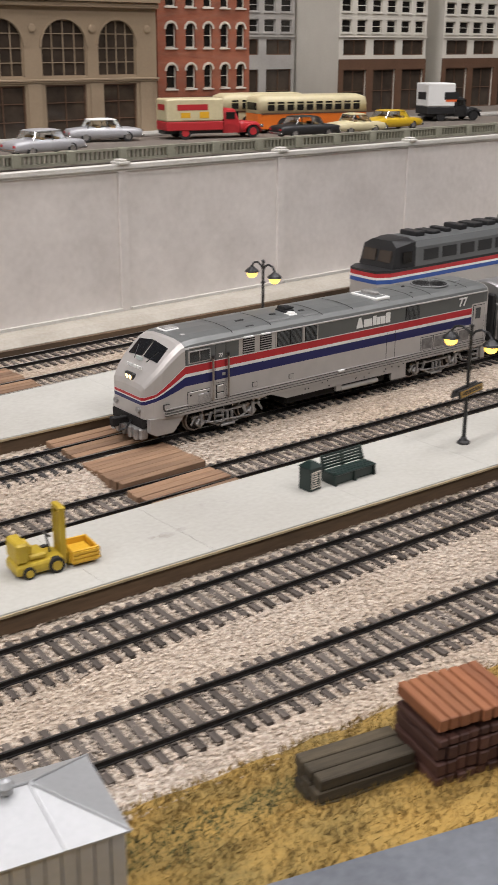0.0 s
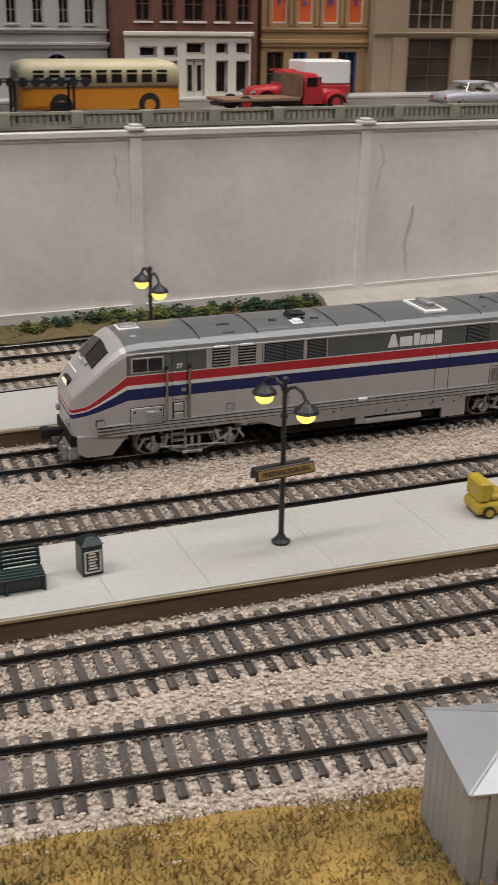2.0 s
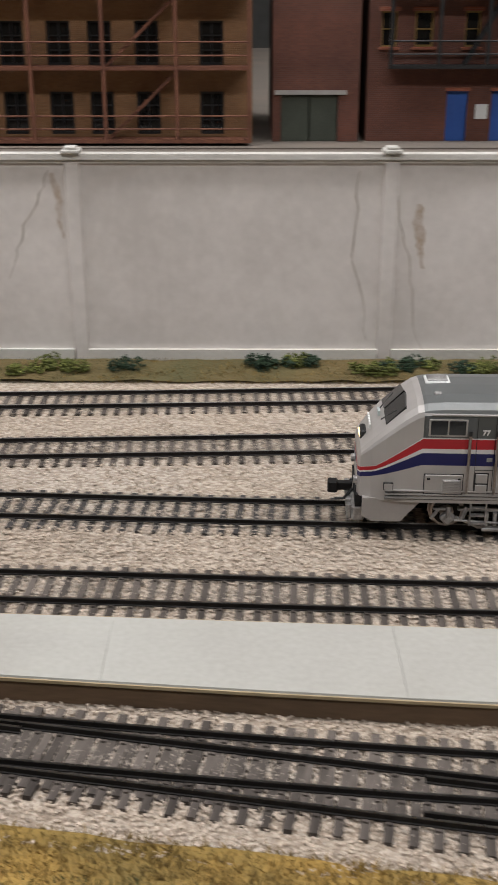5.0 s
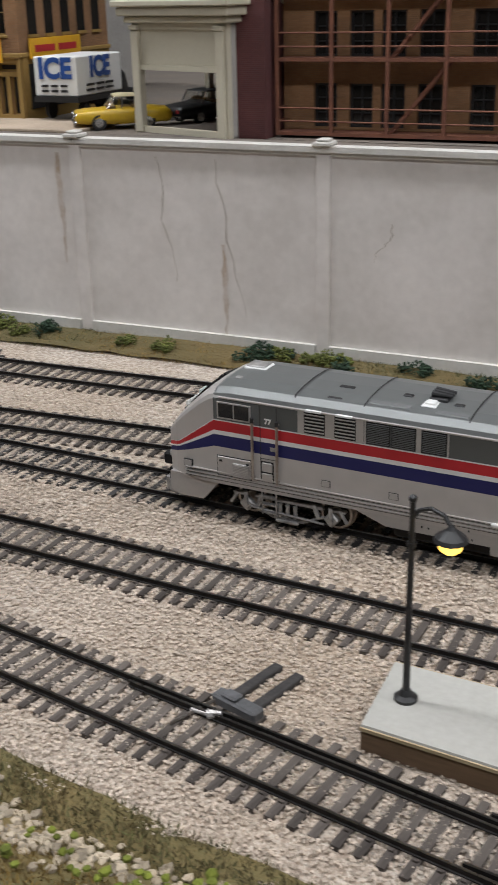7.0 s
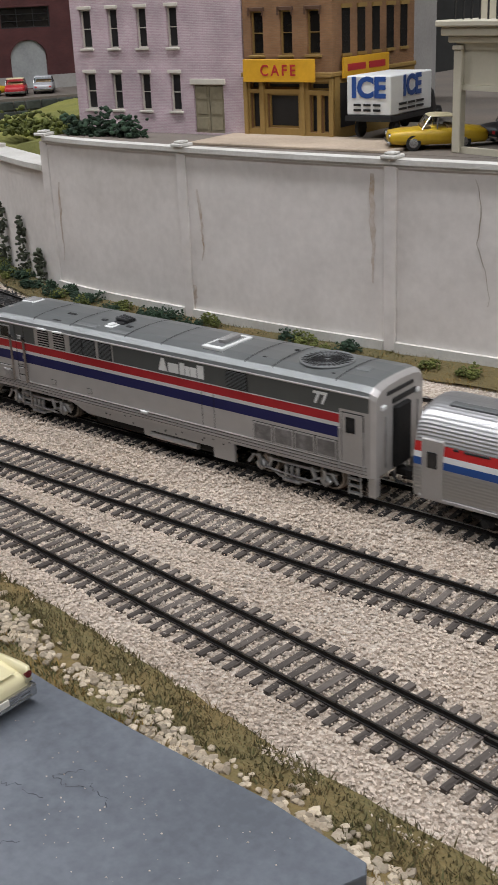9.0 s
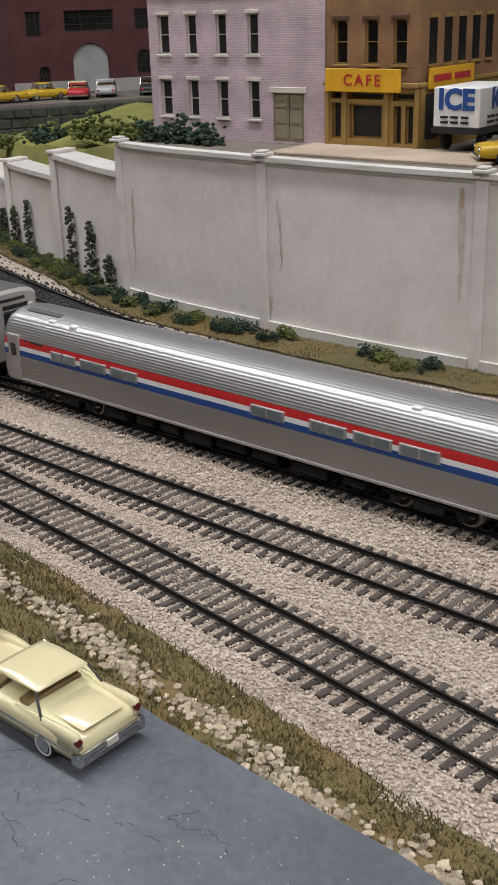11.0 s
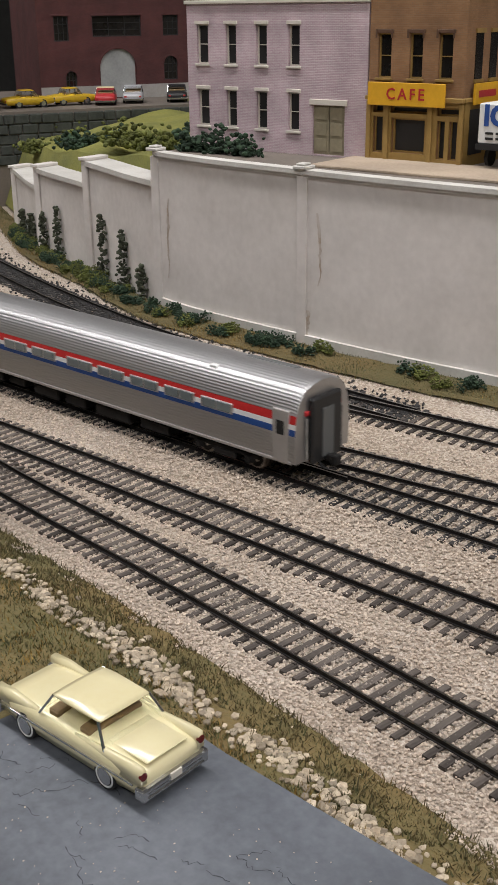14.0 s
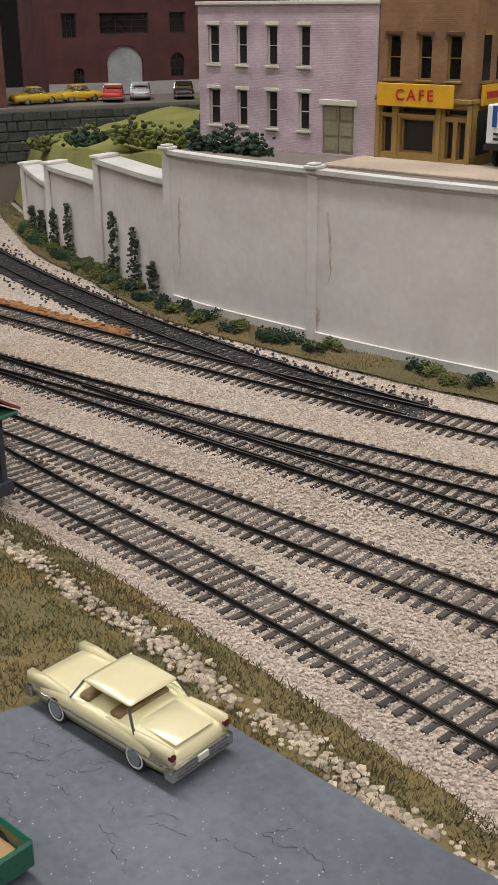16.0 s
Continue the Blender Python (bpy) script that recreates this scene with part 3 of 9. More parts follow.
def track(label, line, z, x0, x1, near=(-1.0, 0.5), dark=False, gap=0.0056, skip=()):
    rng = random.Random(int(x0 * 1000) + int(line(0) * 10000))
    t = empty("railway_track", None, label=label, category="railway track", kind="structure")
    for off in (-0.0086, 0.0086):
        bm = bmesh.new()
        rail_bar(bm, line, z + TIE_H, off, x0, x1)
        part("rail", bm, (RAIL, RAIL_TOP), t, "black rail with a worn bright head")
    far = bmesh.new()
    x, n = x0, 0
    while x < x1:
        s = (line(x + 0.002) - line(x - 0.002)) / 0.004
        x += gap / math.hypot(1, s) * rng.uniform(0.96, 1.04)
        m = pose(x, line(x), z + rng.uniform(-0.0003, 0.0), 0, 0, math.degrees(math.atan(s)) + rng.uniform(-1.5, 1.5))
        if any(a < x < b for a, b in skip):
            continue
        if near[0] < x < near[1] and n < 296:
            n += 1
            ob = new("tie", tie_mesh(dark))
            ob.parent, ob.matrix_basis = t, m
        else:
            box(far, -0.00115, 0.00115, -0.0155, 0.0155, -0.0012, TIE_H, m=m)
    if far.faces:
        tagged(part("far_ties", far, TIE_DARK if dark else TIE, t), kind="stuff")
    else:
        far.free()
    return t


def yard():
    cross = ((0.238, 0.284),)
    track("near yard track, weathered ties in pale ballast", y_t1, LOW, -1.04, 0.9, (-1.0, 0.45))
    track("second yard track with grey weathered ties", y_t2, LOW, -0.42, 0.9, (-0.42, 0.6))
    track("straight platform track with worn dark ties", y_t3, LOW, -1.4, 0.9, (-1.1, 0.5), skip=cross)
    track("main line track on black ties", y_t4, HIGH, -2.2, 0.9, (-1.1, 0.45), True, skip=cross)
    track("second main line track beyond the platform", y_t5, HIGH, -1.0, 0.9, (-1.0, 0.35), skip=cross)
    track("far track below the wall", y_t6, HIGH, -1.9, 0.9, (-1.15, 0.3), skip=((0.22, 0.29),))
    track("curved siding on black cinders", y_t7, HIGH, -1.75, -0.72, (-1.4, -0.72), True)
    # point blades and guard rails of the turnouts
    def blade(label, line, z, a, b, offs):
        t = empty("turnout", None, label=label, category="turnout", kind="structure")
        for off, x0, x1 in offs:
            bm = bmesh.new()
            rail_bar(bm, line, z + TIE_H, off, x0, x1, 0.01)
            part("guard_rail", bm, (RAIL, RAIL_TOP), t)
    blade("guard rails of the near turnout", y_t1, LOW, 0, 0, ((0.0063, -0.30, -0.235), (-0.0063, -0.30, -0.235), (0.0066, -0.52, -0.40)))
    blade("guard rails of the main line turnout", y_t4, HIGH, 0, 0, ((0.0064, -0.88, -0.70), (-0.0064, -0.80, -0.72)))


yard()


# ---- platforms ----
TANEDGE = material("worn_tan_edge", (0.52, 0.43, 0.28), 0.8, dark=(0.3, 0.22, 0.12), scale=60, fine=600, stretch=(0.2, 1, 1))


def slab(name, label, xs, lo, hi, z0, z1, joints):
    """A platform: cast concrete pieces on a brown timber kerb."""
    p = empty(name, None, label=label, category="platform", kind="structure")
    cut = [xs[0]] + joints + [xs[1]]
    for a, b in zip(cut, cut[1:]):
        n = max(1, int((b - a) / 0.03))
        bm = bmesh.new()
        rings = []
        for i in range(n + 1):
            x = a + 0.00006 + (b - a - 0.00012) * i / n
            rings.append([(x, lo(x), z1 - 0.0012), (x, lo(x) + 0.0003, z1), (x, hi(x) - 0.0003, z1), (x, hi(x), z1 - 0.0012)])
        loft(bm, rings)
        part("concrete_panel", bm, CONCRETE, p)
    for f, g in ((lo, 1), (hi, -1)):
        bm = bmesh.new()
        n = int((xs[1] - xs[0]) / 0.03)
        rings = []
        for i in range(n + 1):
            x = xs[0] + (xs[1] - xs[0]) * i / n
            rings.append([(x, f(x) + g * 0.0005, z0), (x, f(x) + g * 0.0005, z1 - 0.0014), (x, f(x) + g * 0.004, z1 - 0.0014), (x, f(x) + g * 0.004, z0)])
        loft(bm, rings)
        part("timber_edge", bm, WOODEDGE, p, "brown timber platform edge")
        bm = bmesh.new()
        loft(bm, [[(r[0][0], r[0][1] - g * 0.0011, z1 - 0.0013), (r[0][0], r[0][1] - g * 0.0011, z1 - 0.0004), (r[0][0], r[0][1] - g * 0.0006, z1 - 0.0004), (r[0][0], r[0][1] - g * 0.0006, z1 - 0.0013)] for r in rings])
        part("edge_strip", bm, TANEDGE, p, "worn tan edge strip")
    bm = bmesh.new()
    box(bm, xs[0] + 0.0004, xs[0] + 0.004, lo(xs[0]) + 0.004, hi(xs[0]) - 0.004, z0, z1 - 0.0014)
    part("timber_end", bm, WOODEDGE, p)
    return p


p1_lo = on_curve([(-0.46, 0.3365), (-0.3, 0.3203), (-0.16, 0.3095), (0.0, 0.3000), (0.14, 0.2905), (0.374, 0.2737), (0.9, 0.25)])
p1_hi = on_curve([(-0.46, 0.3655), (-0.3, 0.3555), (-0.15, 0.3475), (0.0, 0.3415), (0.15, 0.3375), (0.438, 0.3238), (0.9, 0.305)])
p2_lo = on_curve([(-0.22, 0.4480), (0.0, 0.4400), (0.3, 0.4290), (0.9, 0.412)])
p2_hi = on_curve([(-0.22, 0.4770), (0.0, 0.4830), (0.3, 0.4920), (0.9, 0.497)])
slab("platform", "long pale concrete station platform with a brown timber edge", (-0.4535, 0.88), p1_lo, p1_hi, 0.0, 0.008,
     [-0.38, -0.30, -0.22, -0.14, -0.055, -0.018, 0.028, 0.0575, 0.098, 0.14, 0.18, 0.225, 0.30, 0.37, 0.44, 0.52, 0.62, 0.74])
slab("far_platform", "pale concrete platform between the main line tracks", (-0.219, 0.88), p2_lo, p2_hi, 0.003, 0.0112,
     [-0.12, -0.02, 0.08, 0.18, 0.30, 0.42, 0.54, 0.70])


# ---- retaining wall ----
POSTS = [-0.948, -0.823, -0.688, -0.558, -0.421, -0.276, -0.139, -0.005, 0.1285, 0.265, 0.399, 0.535, 0.6715, 0.806]
STEPS = [(-1.25, -1.15, 0.060), (-1.15, -1.056, 0.0745), (-1.056, -0.948, 0.0900)]


def wall_strip(bm, x0, x1, dy0, dy1, z0, z1, n=8, mat=0):
    rings = []
    for i in range(n + 1):
        x = x0 + (x1 - x0) * i / n
        y = y_wall(x)
        rings.append([(x, y + dy0, z0), (x, y + dy0, z1), (x, y + dy1, z1), (x, y + dy1, z0)])
    loft(bm, rings, mat=mat)


def retaining_wall():
    w = empty("retaining_wall", None, label="tall weathered grey concrete retaining wall with pilasters and pale coping", category="wall", kind="structure")
    for a, b in zip(POSTS, POSTS[1:] + [0.95]):
        bm = bmesh.new()
        wall_strip(bm, a + 0.0035, b - 0.0035, 0.0, 0.02, 0.0, 0.1045)
        part("wall_panel", bm, WALL_C, w)
        bm = bmesh.new()
        wall_strip(bm, a + 0.0001, b - 0.0001, -0.0024, 0.006, 0.1050, 0.1075)
        wall_strip(bm, a + 0.0001, b - 0.0001, -0.0012, 0.0, 0.1034, 0.1049)
        part("coping", bm, WALL_CAP, w, "pale moulded coping")
        bm = bmesh.new()
        wall_strip(bm, a, b, 0.0061, 0.0224, 0.1046, 0.1064)
        part("footway_edge", bm, STREET, w, "grey-brown footway behind the coping")
        bm = bmesh.new()
        wall_strip(bm, a + 0.0036, b - 0.0036, -0.0022, 0.0, 0.0, 0.0158)
        part("plinth", bm, WALL_CAP, w)
    for a in POSTS:
        y = y_wall(a)
        bm = bmesh.new()
        box(bm, a - 0.0034, a + 0.0034, y - 0.0014, y + 0.02, 0.0, 0.1044, bevel=0.0004)
        part("pilaster", bm, WALL_C, w)
        bm = bmesh.new()
        box(bm, a - 0.0042, a + 0.0042, y - 0.0042, y + 0.006, 0.1077, 0.1095, bevel=0.0004)
        box(bm, a - 0.0028, a + 0.0028, y - 0.0028, y + 0.004, 0.1096, 0.1108, bevel=0.0004)
        part("pier_cap", bm, WALL_CAP, w)
    for a, b, z in STEPS:
        bm = bmesh.new()
        wall_strip(bm, a, b - 0.002, 0.0, 0.02, -0.002, z - 0.004)
        part("wall_panel", bm, WALL_C, w)
        bm = bmesh.new()
        wall_strip(bm, a, b - 0.003, -0.003, 0.02, z - 0.0039, z - 0.0005)
        part("coping", bm, WALL_CAP, w)
        bm = bmesh.new()
        y = y_wall(a)
        box(bm, a - 0.003, a + 0.003, y - 0.003, y + 0.018, 0.0, z - 0.0005, bevel=0.0004)
        box(bm, a - 0.0042, a + 0.0042, y - 0.0042, y + 0.018, z - 0.0004, z + 0.002, bevel=0.0004)
        part("pilaster", bm, WALL_C, w)
    rng = random.Random(4)

    def streak(mat, x, z, length, width, wander, name, lean=0.0):
        """A thin run of stain or a crack lying on the wall's face."""
        bm = bmesh.new()
        n = 14
        prev = None
        off = 0.0
        for i in range(n + 1):
            u = i / n
            off += rng.uniform(-1, 1) * wander + lean / n
            xx, zz = x + off, z - length * u
            ww = width * (0.35 + 0.65 * math.sin(math.pi * min(1, u + 0.12))) * rng.uniform(0.6, 1.2)
            yy = y_wall(xx) - 0.00025
            row = (bm.verts.new((xx - ww, yy, zz)), bm.verts.new((xx + ww, yy, zz)))
            if prev:
                bm.faces.new((prev[0], prev[1], row[1], row[0]))
            prev = row
        part(name, bm, mat, w)
    for x, z, ln, lean in ((-0.612, 0.10, 0.075, 0.012), (-0.525, 0.075, 0.018, -0.012), (-0.43, 0.10, 0.05, -0.02), (-0.275, 0.095, 0.08, 0.02), (-0.29, 0.1, 0.08, 0.006),
                           (0.118, 0.096, 0.028, -0.008), (0.274, 0.098, 0.03, -0.006), (-0.105, 0.098, 0.02, 0.004), (0.008, 0.095, 0.03, -0.004), (-0.645, 0.1, 0.06, 0.006)):
        streak(CRACK, x, z, ln, 0.00028, 0.0016, "crack", lean)
    for x, z, ln, wd in ((-0.699, 0.100, 0.055, 0.0016), (-0.818, 0.03, 0.02, 0.0016), (-0.812, 0.085, 0.04, 0.0010), (-0.262, 0.085, 0.03, 0.0022), (-0.43, 0.099, 0.03, 0.0016),
                         (-0.61, 0.06, 0.045, 0.0014), (0.0, 0.09, 0.06, 0.0014), (0.3, 0.06, 0.04, 0.001), (-0.935, 0.08, 0.05, 0.001)):
        streak(STAIN, x, z, ln, wd, 0.0010, "rust_streak")
    for x, z, ln, wd in ((-0.152, 0.100, 0.05, 0.006), (-0.13, 0.10, 0.06, 0.0035), (-0.01, 0.099, 0.03, 0.003)):
        streak(MOSS, x, z, ln, wd, 0.0008, "moss_streak")


retaining_wall()


def concrete_apron():
    bm = bmesh.new()
    rings = []
    for i in range(20):
        x = 0.236 + 0.65 * i / 19
        w = 0.5985
        rings.append([(x, 0.5765, 0.004), (x, 0.5765, 0.0085), (x, 0.583, 0.0125), (x, w - 0.0024, 0.0140), (x, w - 0.0024, 0.004)])
    loft(bm, rings)
    t = tagged(part("concrete_apron", bm, material("worn_apron_concrete", (0.44, 0.41, 0.36), 0.85, dark=(0.30, 0.27, 0.22), scale=25, fine=500)), "pale sloping concrete apron at the foot of the wall", "apron", kind="structure")
    bm = bmesh.new()
    box(bm, 0.236, 0.886, 0.5735, 0.5762, 0.003, 0.0082)
    part("timber_edge", bm, WOODEDGE, t, "brown timber edge")


concrete_apron()


def crossing():
    """Timber walkway boards laid level with the rails."""
    c = empty("plank_crossing", None, label="brown timber plank crossing laid between and beside the rails", category="crossing", kind="structure")
    rng = random.Random(2)

    def deck(y0, y1, z, x0=0.2385, x1=0.2835, skew=0.0):
        n = max(1, round((y1 - y0) / 0.0042))
        for i in range(n):
            a, b = y0 + (y1 - y0) * i / n, y0 + (y1 - y0) * (i + 1) / n
            bm = bmesh.new()
            box(bm, x0 + rng.uniform(-0.0008, 0.0008), x1 + rng.uniform(-0.0008, 0.0008), a + 0.00015, b - 0.00015, 0.0, z + rng.uniform(-0.0001, 0.0002), bevel=0.0002)
            part("plank", bm, PLANK, c)
    for line, base in ((y_t3, LOW), (y_t4, HIGH), (y_t5, HIGH), (y_t6, HIGH)):
        y = line(0.26)
        deck(y - 0.0070, y + 0.0070, base + 0.0026)
    deck(0.3405, y_t3(0.26) - 0.0102, LOW + 0.0026)
    deck(y_t3(0.26) + 0.0102, y_t4(0.26) - 0.0102, LOW + 0.0042)
    deck(y_t4(0.26) + 0.0102, 0.4285, HIGH + 0.0026)
    deck(0.4935, y_t5(0.26) - 0.0102, HIGH + 0.0026)
    deck(y_t5(0.26) + 0.0102, y_t6(0.26) - 0.0102, HIGH + 0.0026)


crossing()


# ---- street above and roads ----
def streets():
    bm = bmesh.new()
    box(bm, -0.945, 1.6, 0.6225, 1.6, 0.02, 0.1062)
    tagged(part("street", bm, STREET), "greyish brown city street on top of the wall", "street", kind="structure")
    bm = bmesh.new()
    box(bm, 0.06, 1.3, 0.775, 0.80, 0.1063, 0.1085, bevel=0.0004)
    tagged(part("pavement", bm, SIDEWALK), "pale sidewalk before the shop fronts", "pavement", kind="structure")
    bm = bmesh.new()
    box(bm, -0.83, -0.70, 0.6201, 0.665, 0.1063, 0.1080, bevel=0.0004)
    tagged(part("pavement", bm, material("sandy_paving", (0.5, 0.4, 0.3), 0.9, scale=30, fine=500)), "sandy sidewalk before the corner cafe", "pavement", kind="structure")
    # parking lot in the foreground, with its cracked edge
    edge = [(-0.6818, 0.2528), (-0.6778, 0.2616), (-0.6745, 0.2830), (-0.6700, 0.2890), (-0.6600, 0.2915), (-0.6483, 0.2905), (-0.62, 0.2862), (-0.59, 0.2832), (-0.545, 0.2795), (-0.5175, 0.2745), (-0.5160, 0.2715), (-0.5190, 0.2655), (-0.528, 0.2560)]
    for name, pts, label in (("parking_lot", edge + [(-0.54, 0.05), (-0.70, 0.05)], "blue-grey cracked asphalt parking lot beside the yard"),
                             ("road", [(0.30, 0.02), (0.30, 0.090), (0.24, 0.1080), (0.1814, 0.1255), (0.1235, 0.1440), (0.10, 0.1380), (0.09, 0.02)], "blue-grey asphalt road at the edge of the turf")):
        bm = bmesh.new()
        z = 0.0108
        loft(bm, [[(x, y, 0.002) for x, y in pts], [(x, y, z - 0.0003) for x, y in pts], [(x * 0.998 + sum(p[0] for p in pts) / len(pts) * 0.002, y * 0.998 + sum(p[1] for p in pts) / len(pts) * 0.002, z) for x, y in pts]])
        tagged(part(name, bm, ROAD), label, "asphalt", kind="structure")
    rng = random.Random(9)
    dark = material("tar_crack", (0.05, 0.055, 0.065), 0.9, scale=90, fine=700)
    lot = bpy.data.objects["parking_lot"]
    starts = [(rng.uniform(-0.668, -0.575), rng.uniform(0.222, 0.262), rng.uniform(-0.5, 0.9), rng.randint(7, 17)) for _ in range(26)]
    for x, y, a, n in starts:
        bm = bmesh.new()
        prev = None
        for k in range(n):
            b = a + rng.uniform(-1.1, 1.1)
            x, y = x + 0.0011 * math.cos(b), y + 0.0011 * math.sin(b)
            w = 0.00011 * rng.uniform(0.3, 1.6)
            row = (bm.verts.new((x - w * math.sin(a), y + w * math.cos(a), 0.01092)), bm.verts.new((x + w * math.sin(a), y - w * math.cos(a), 0.01092)))
            if prev:
                bm.faces.new((prev[0], prev[1], row[1], row[0]))
            prev = row
        part("crack", bm, dark, lot)
    s = [(rng.uniform(-0.67, -0.53), rng.uniform(0.215, 0.272), 0.0109) for _ in range(260)]
    grains("grit", s, 0.00022, STONE, 31, label="pale grit scattered on the asphalt", category="grit", kind="stuff")


streets()


# ---- the moving train ----
def livery(name):
    """Silver locomotive paint with red, white and navy stripes that dip to the nose, and a grey upper band and roof."""
    m = bpy.data.materials.new(name)
    m.use_nodes = True
    n, l = m.node_tree.nodes, m.node_tree.links
    b = n["Principled BSDF"]
    tc, sp = n.new("ShaderNodeTexCoord"), n.new("ShaderNodeSeparateXYZ")
    l.new(tc.outputs["Object"], sp.inputs[0])

    def math_node(op, a, c, e=None):
        q = n.new("ShaderNodeMath")
        q.operation = op
        for k, v in enumerate((a, c, e)):
            if v is None:
                continue
            if isinstance(v, (int, float)):
                q.inputs[k].default_value = v
            else:
                l.new(v, q.inputs[k])
        return q.outputs[0]
    front = math_node("MAXIMUM", math_node("SUBTRACT", -0.0325, sp.outputs[0]), 0.0)
    low = math_node("MULTIPLY_ADD", front, -0.32, 0.0254)
    tall = math_node("MAXIMUM", math_node("MULTIPLY_ADD", front, -0.40, 0.0095), 0.0036)
    zz = math_node("MULTIPLY_ADD", math_node("DIVIDE", math_node("SUBTRACT", sp.outputs[2], low), tall), 0.0095, 0.0254)
    f = math_node("DIVIDE", zz, 0.055)

    def bands(stops):
        r = n.new("ShaderNodeValToRGB")
        r.color_ramp.interpolation = "CONSTANT"
        for k, (z, c) in enumerate(stops):
            e = r.color_ramp.elements[k] if k < 2 else r.color_ramp.elements.new(0.99)
            e.position, e.color = z / 0.055, (*c, 1)
        l.new(f, r.inputs[0])
        return r.outputs[0]
    sil, navy, white, red, grey, roof = (0.46, 0.435, 0.415), (0.014, 0.016, 0.10), (0.72, 0.71, 0.70), (0.46, 0.022, 0.03), (0.105, 0.11, 0.108), (0.165, 0.172, 0.17)
    side = bands([(0, sil), (0.0254, navy), (0.0297, white), (0.0313, red), (0.0346, white), (0.0351, grey), (0.0426, (0.5, 0.49, 0.48)), (0.0434, roof)])
    nose = bands([(0, sil), (0.0254, navy), (0.0297, white), (0.0313, red), (0.0346, white), (0.0351, sil)])
    rear = bands([(0, sil), (0.0370, grey), (0.0426, (0.5, 0.49, 0.48)), (0.0434, roof)])

    def choose(x, before, after):
        mx = n.new("ShaderNodeMix")
        mx.data_type = "RGBA"
        l.new(math_node("GREATER_THAN", sp.outputs[0], x), mx.inputs[0])
        for k, c in ((6, before), (7, after)):
            if isinstance(c, tuple):
                mx.inputs[k].default_value = (*c, 1)
            else:
                l.new(c, mx.inputs[k])
        return mx.outputs[2]
    skin = choose(0.1755, choose(0.1630, choose(-0.0325, nose, side), rear), sil)
    w = n.new("ShaderNodeTexNoise")
    w.inputs["Scale"].default_value, w.inputs["Detail"].default_value = 160, 4
    l.new(tc.outputs["Object"], w.inputs["Vector"])
    mr, hs = n.new("ShaderNodeMapRange"), n.new("ShaderNodeHueSaturation")
    mr.inputs["To Min"].default_value, mr.inputs["To Max"].default_value = 0.9, 1.1
    l.new(w.outputs[0], mr.inputs[0])
    l.new(mr.outputs[0], hs.inputs["Value"])
    l.new(skin, hs.inputs["Color"])
    l.new(hs.outputs[0], b.inputs["Base Color"])
    b.inputs["Roughness"].default_value, b.inputs["Metallic"].default_value = 0.36, 0.25
    return m


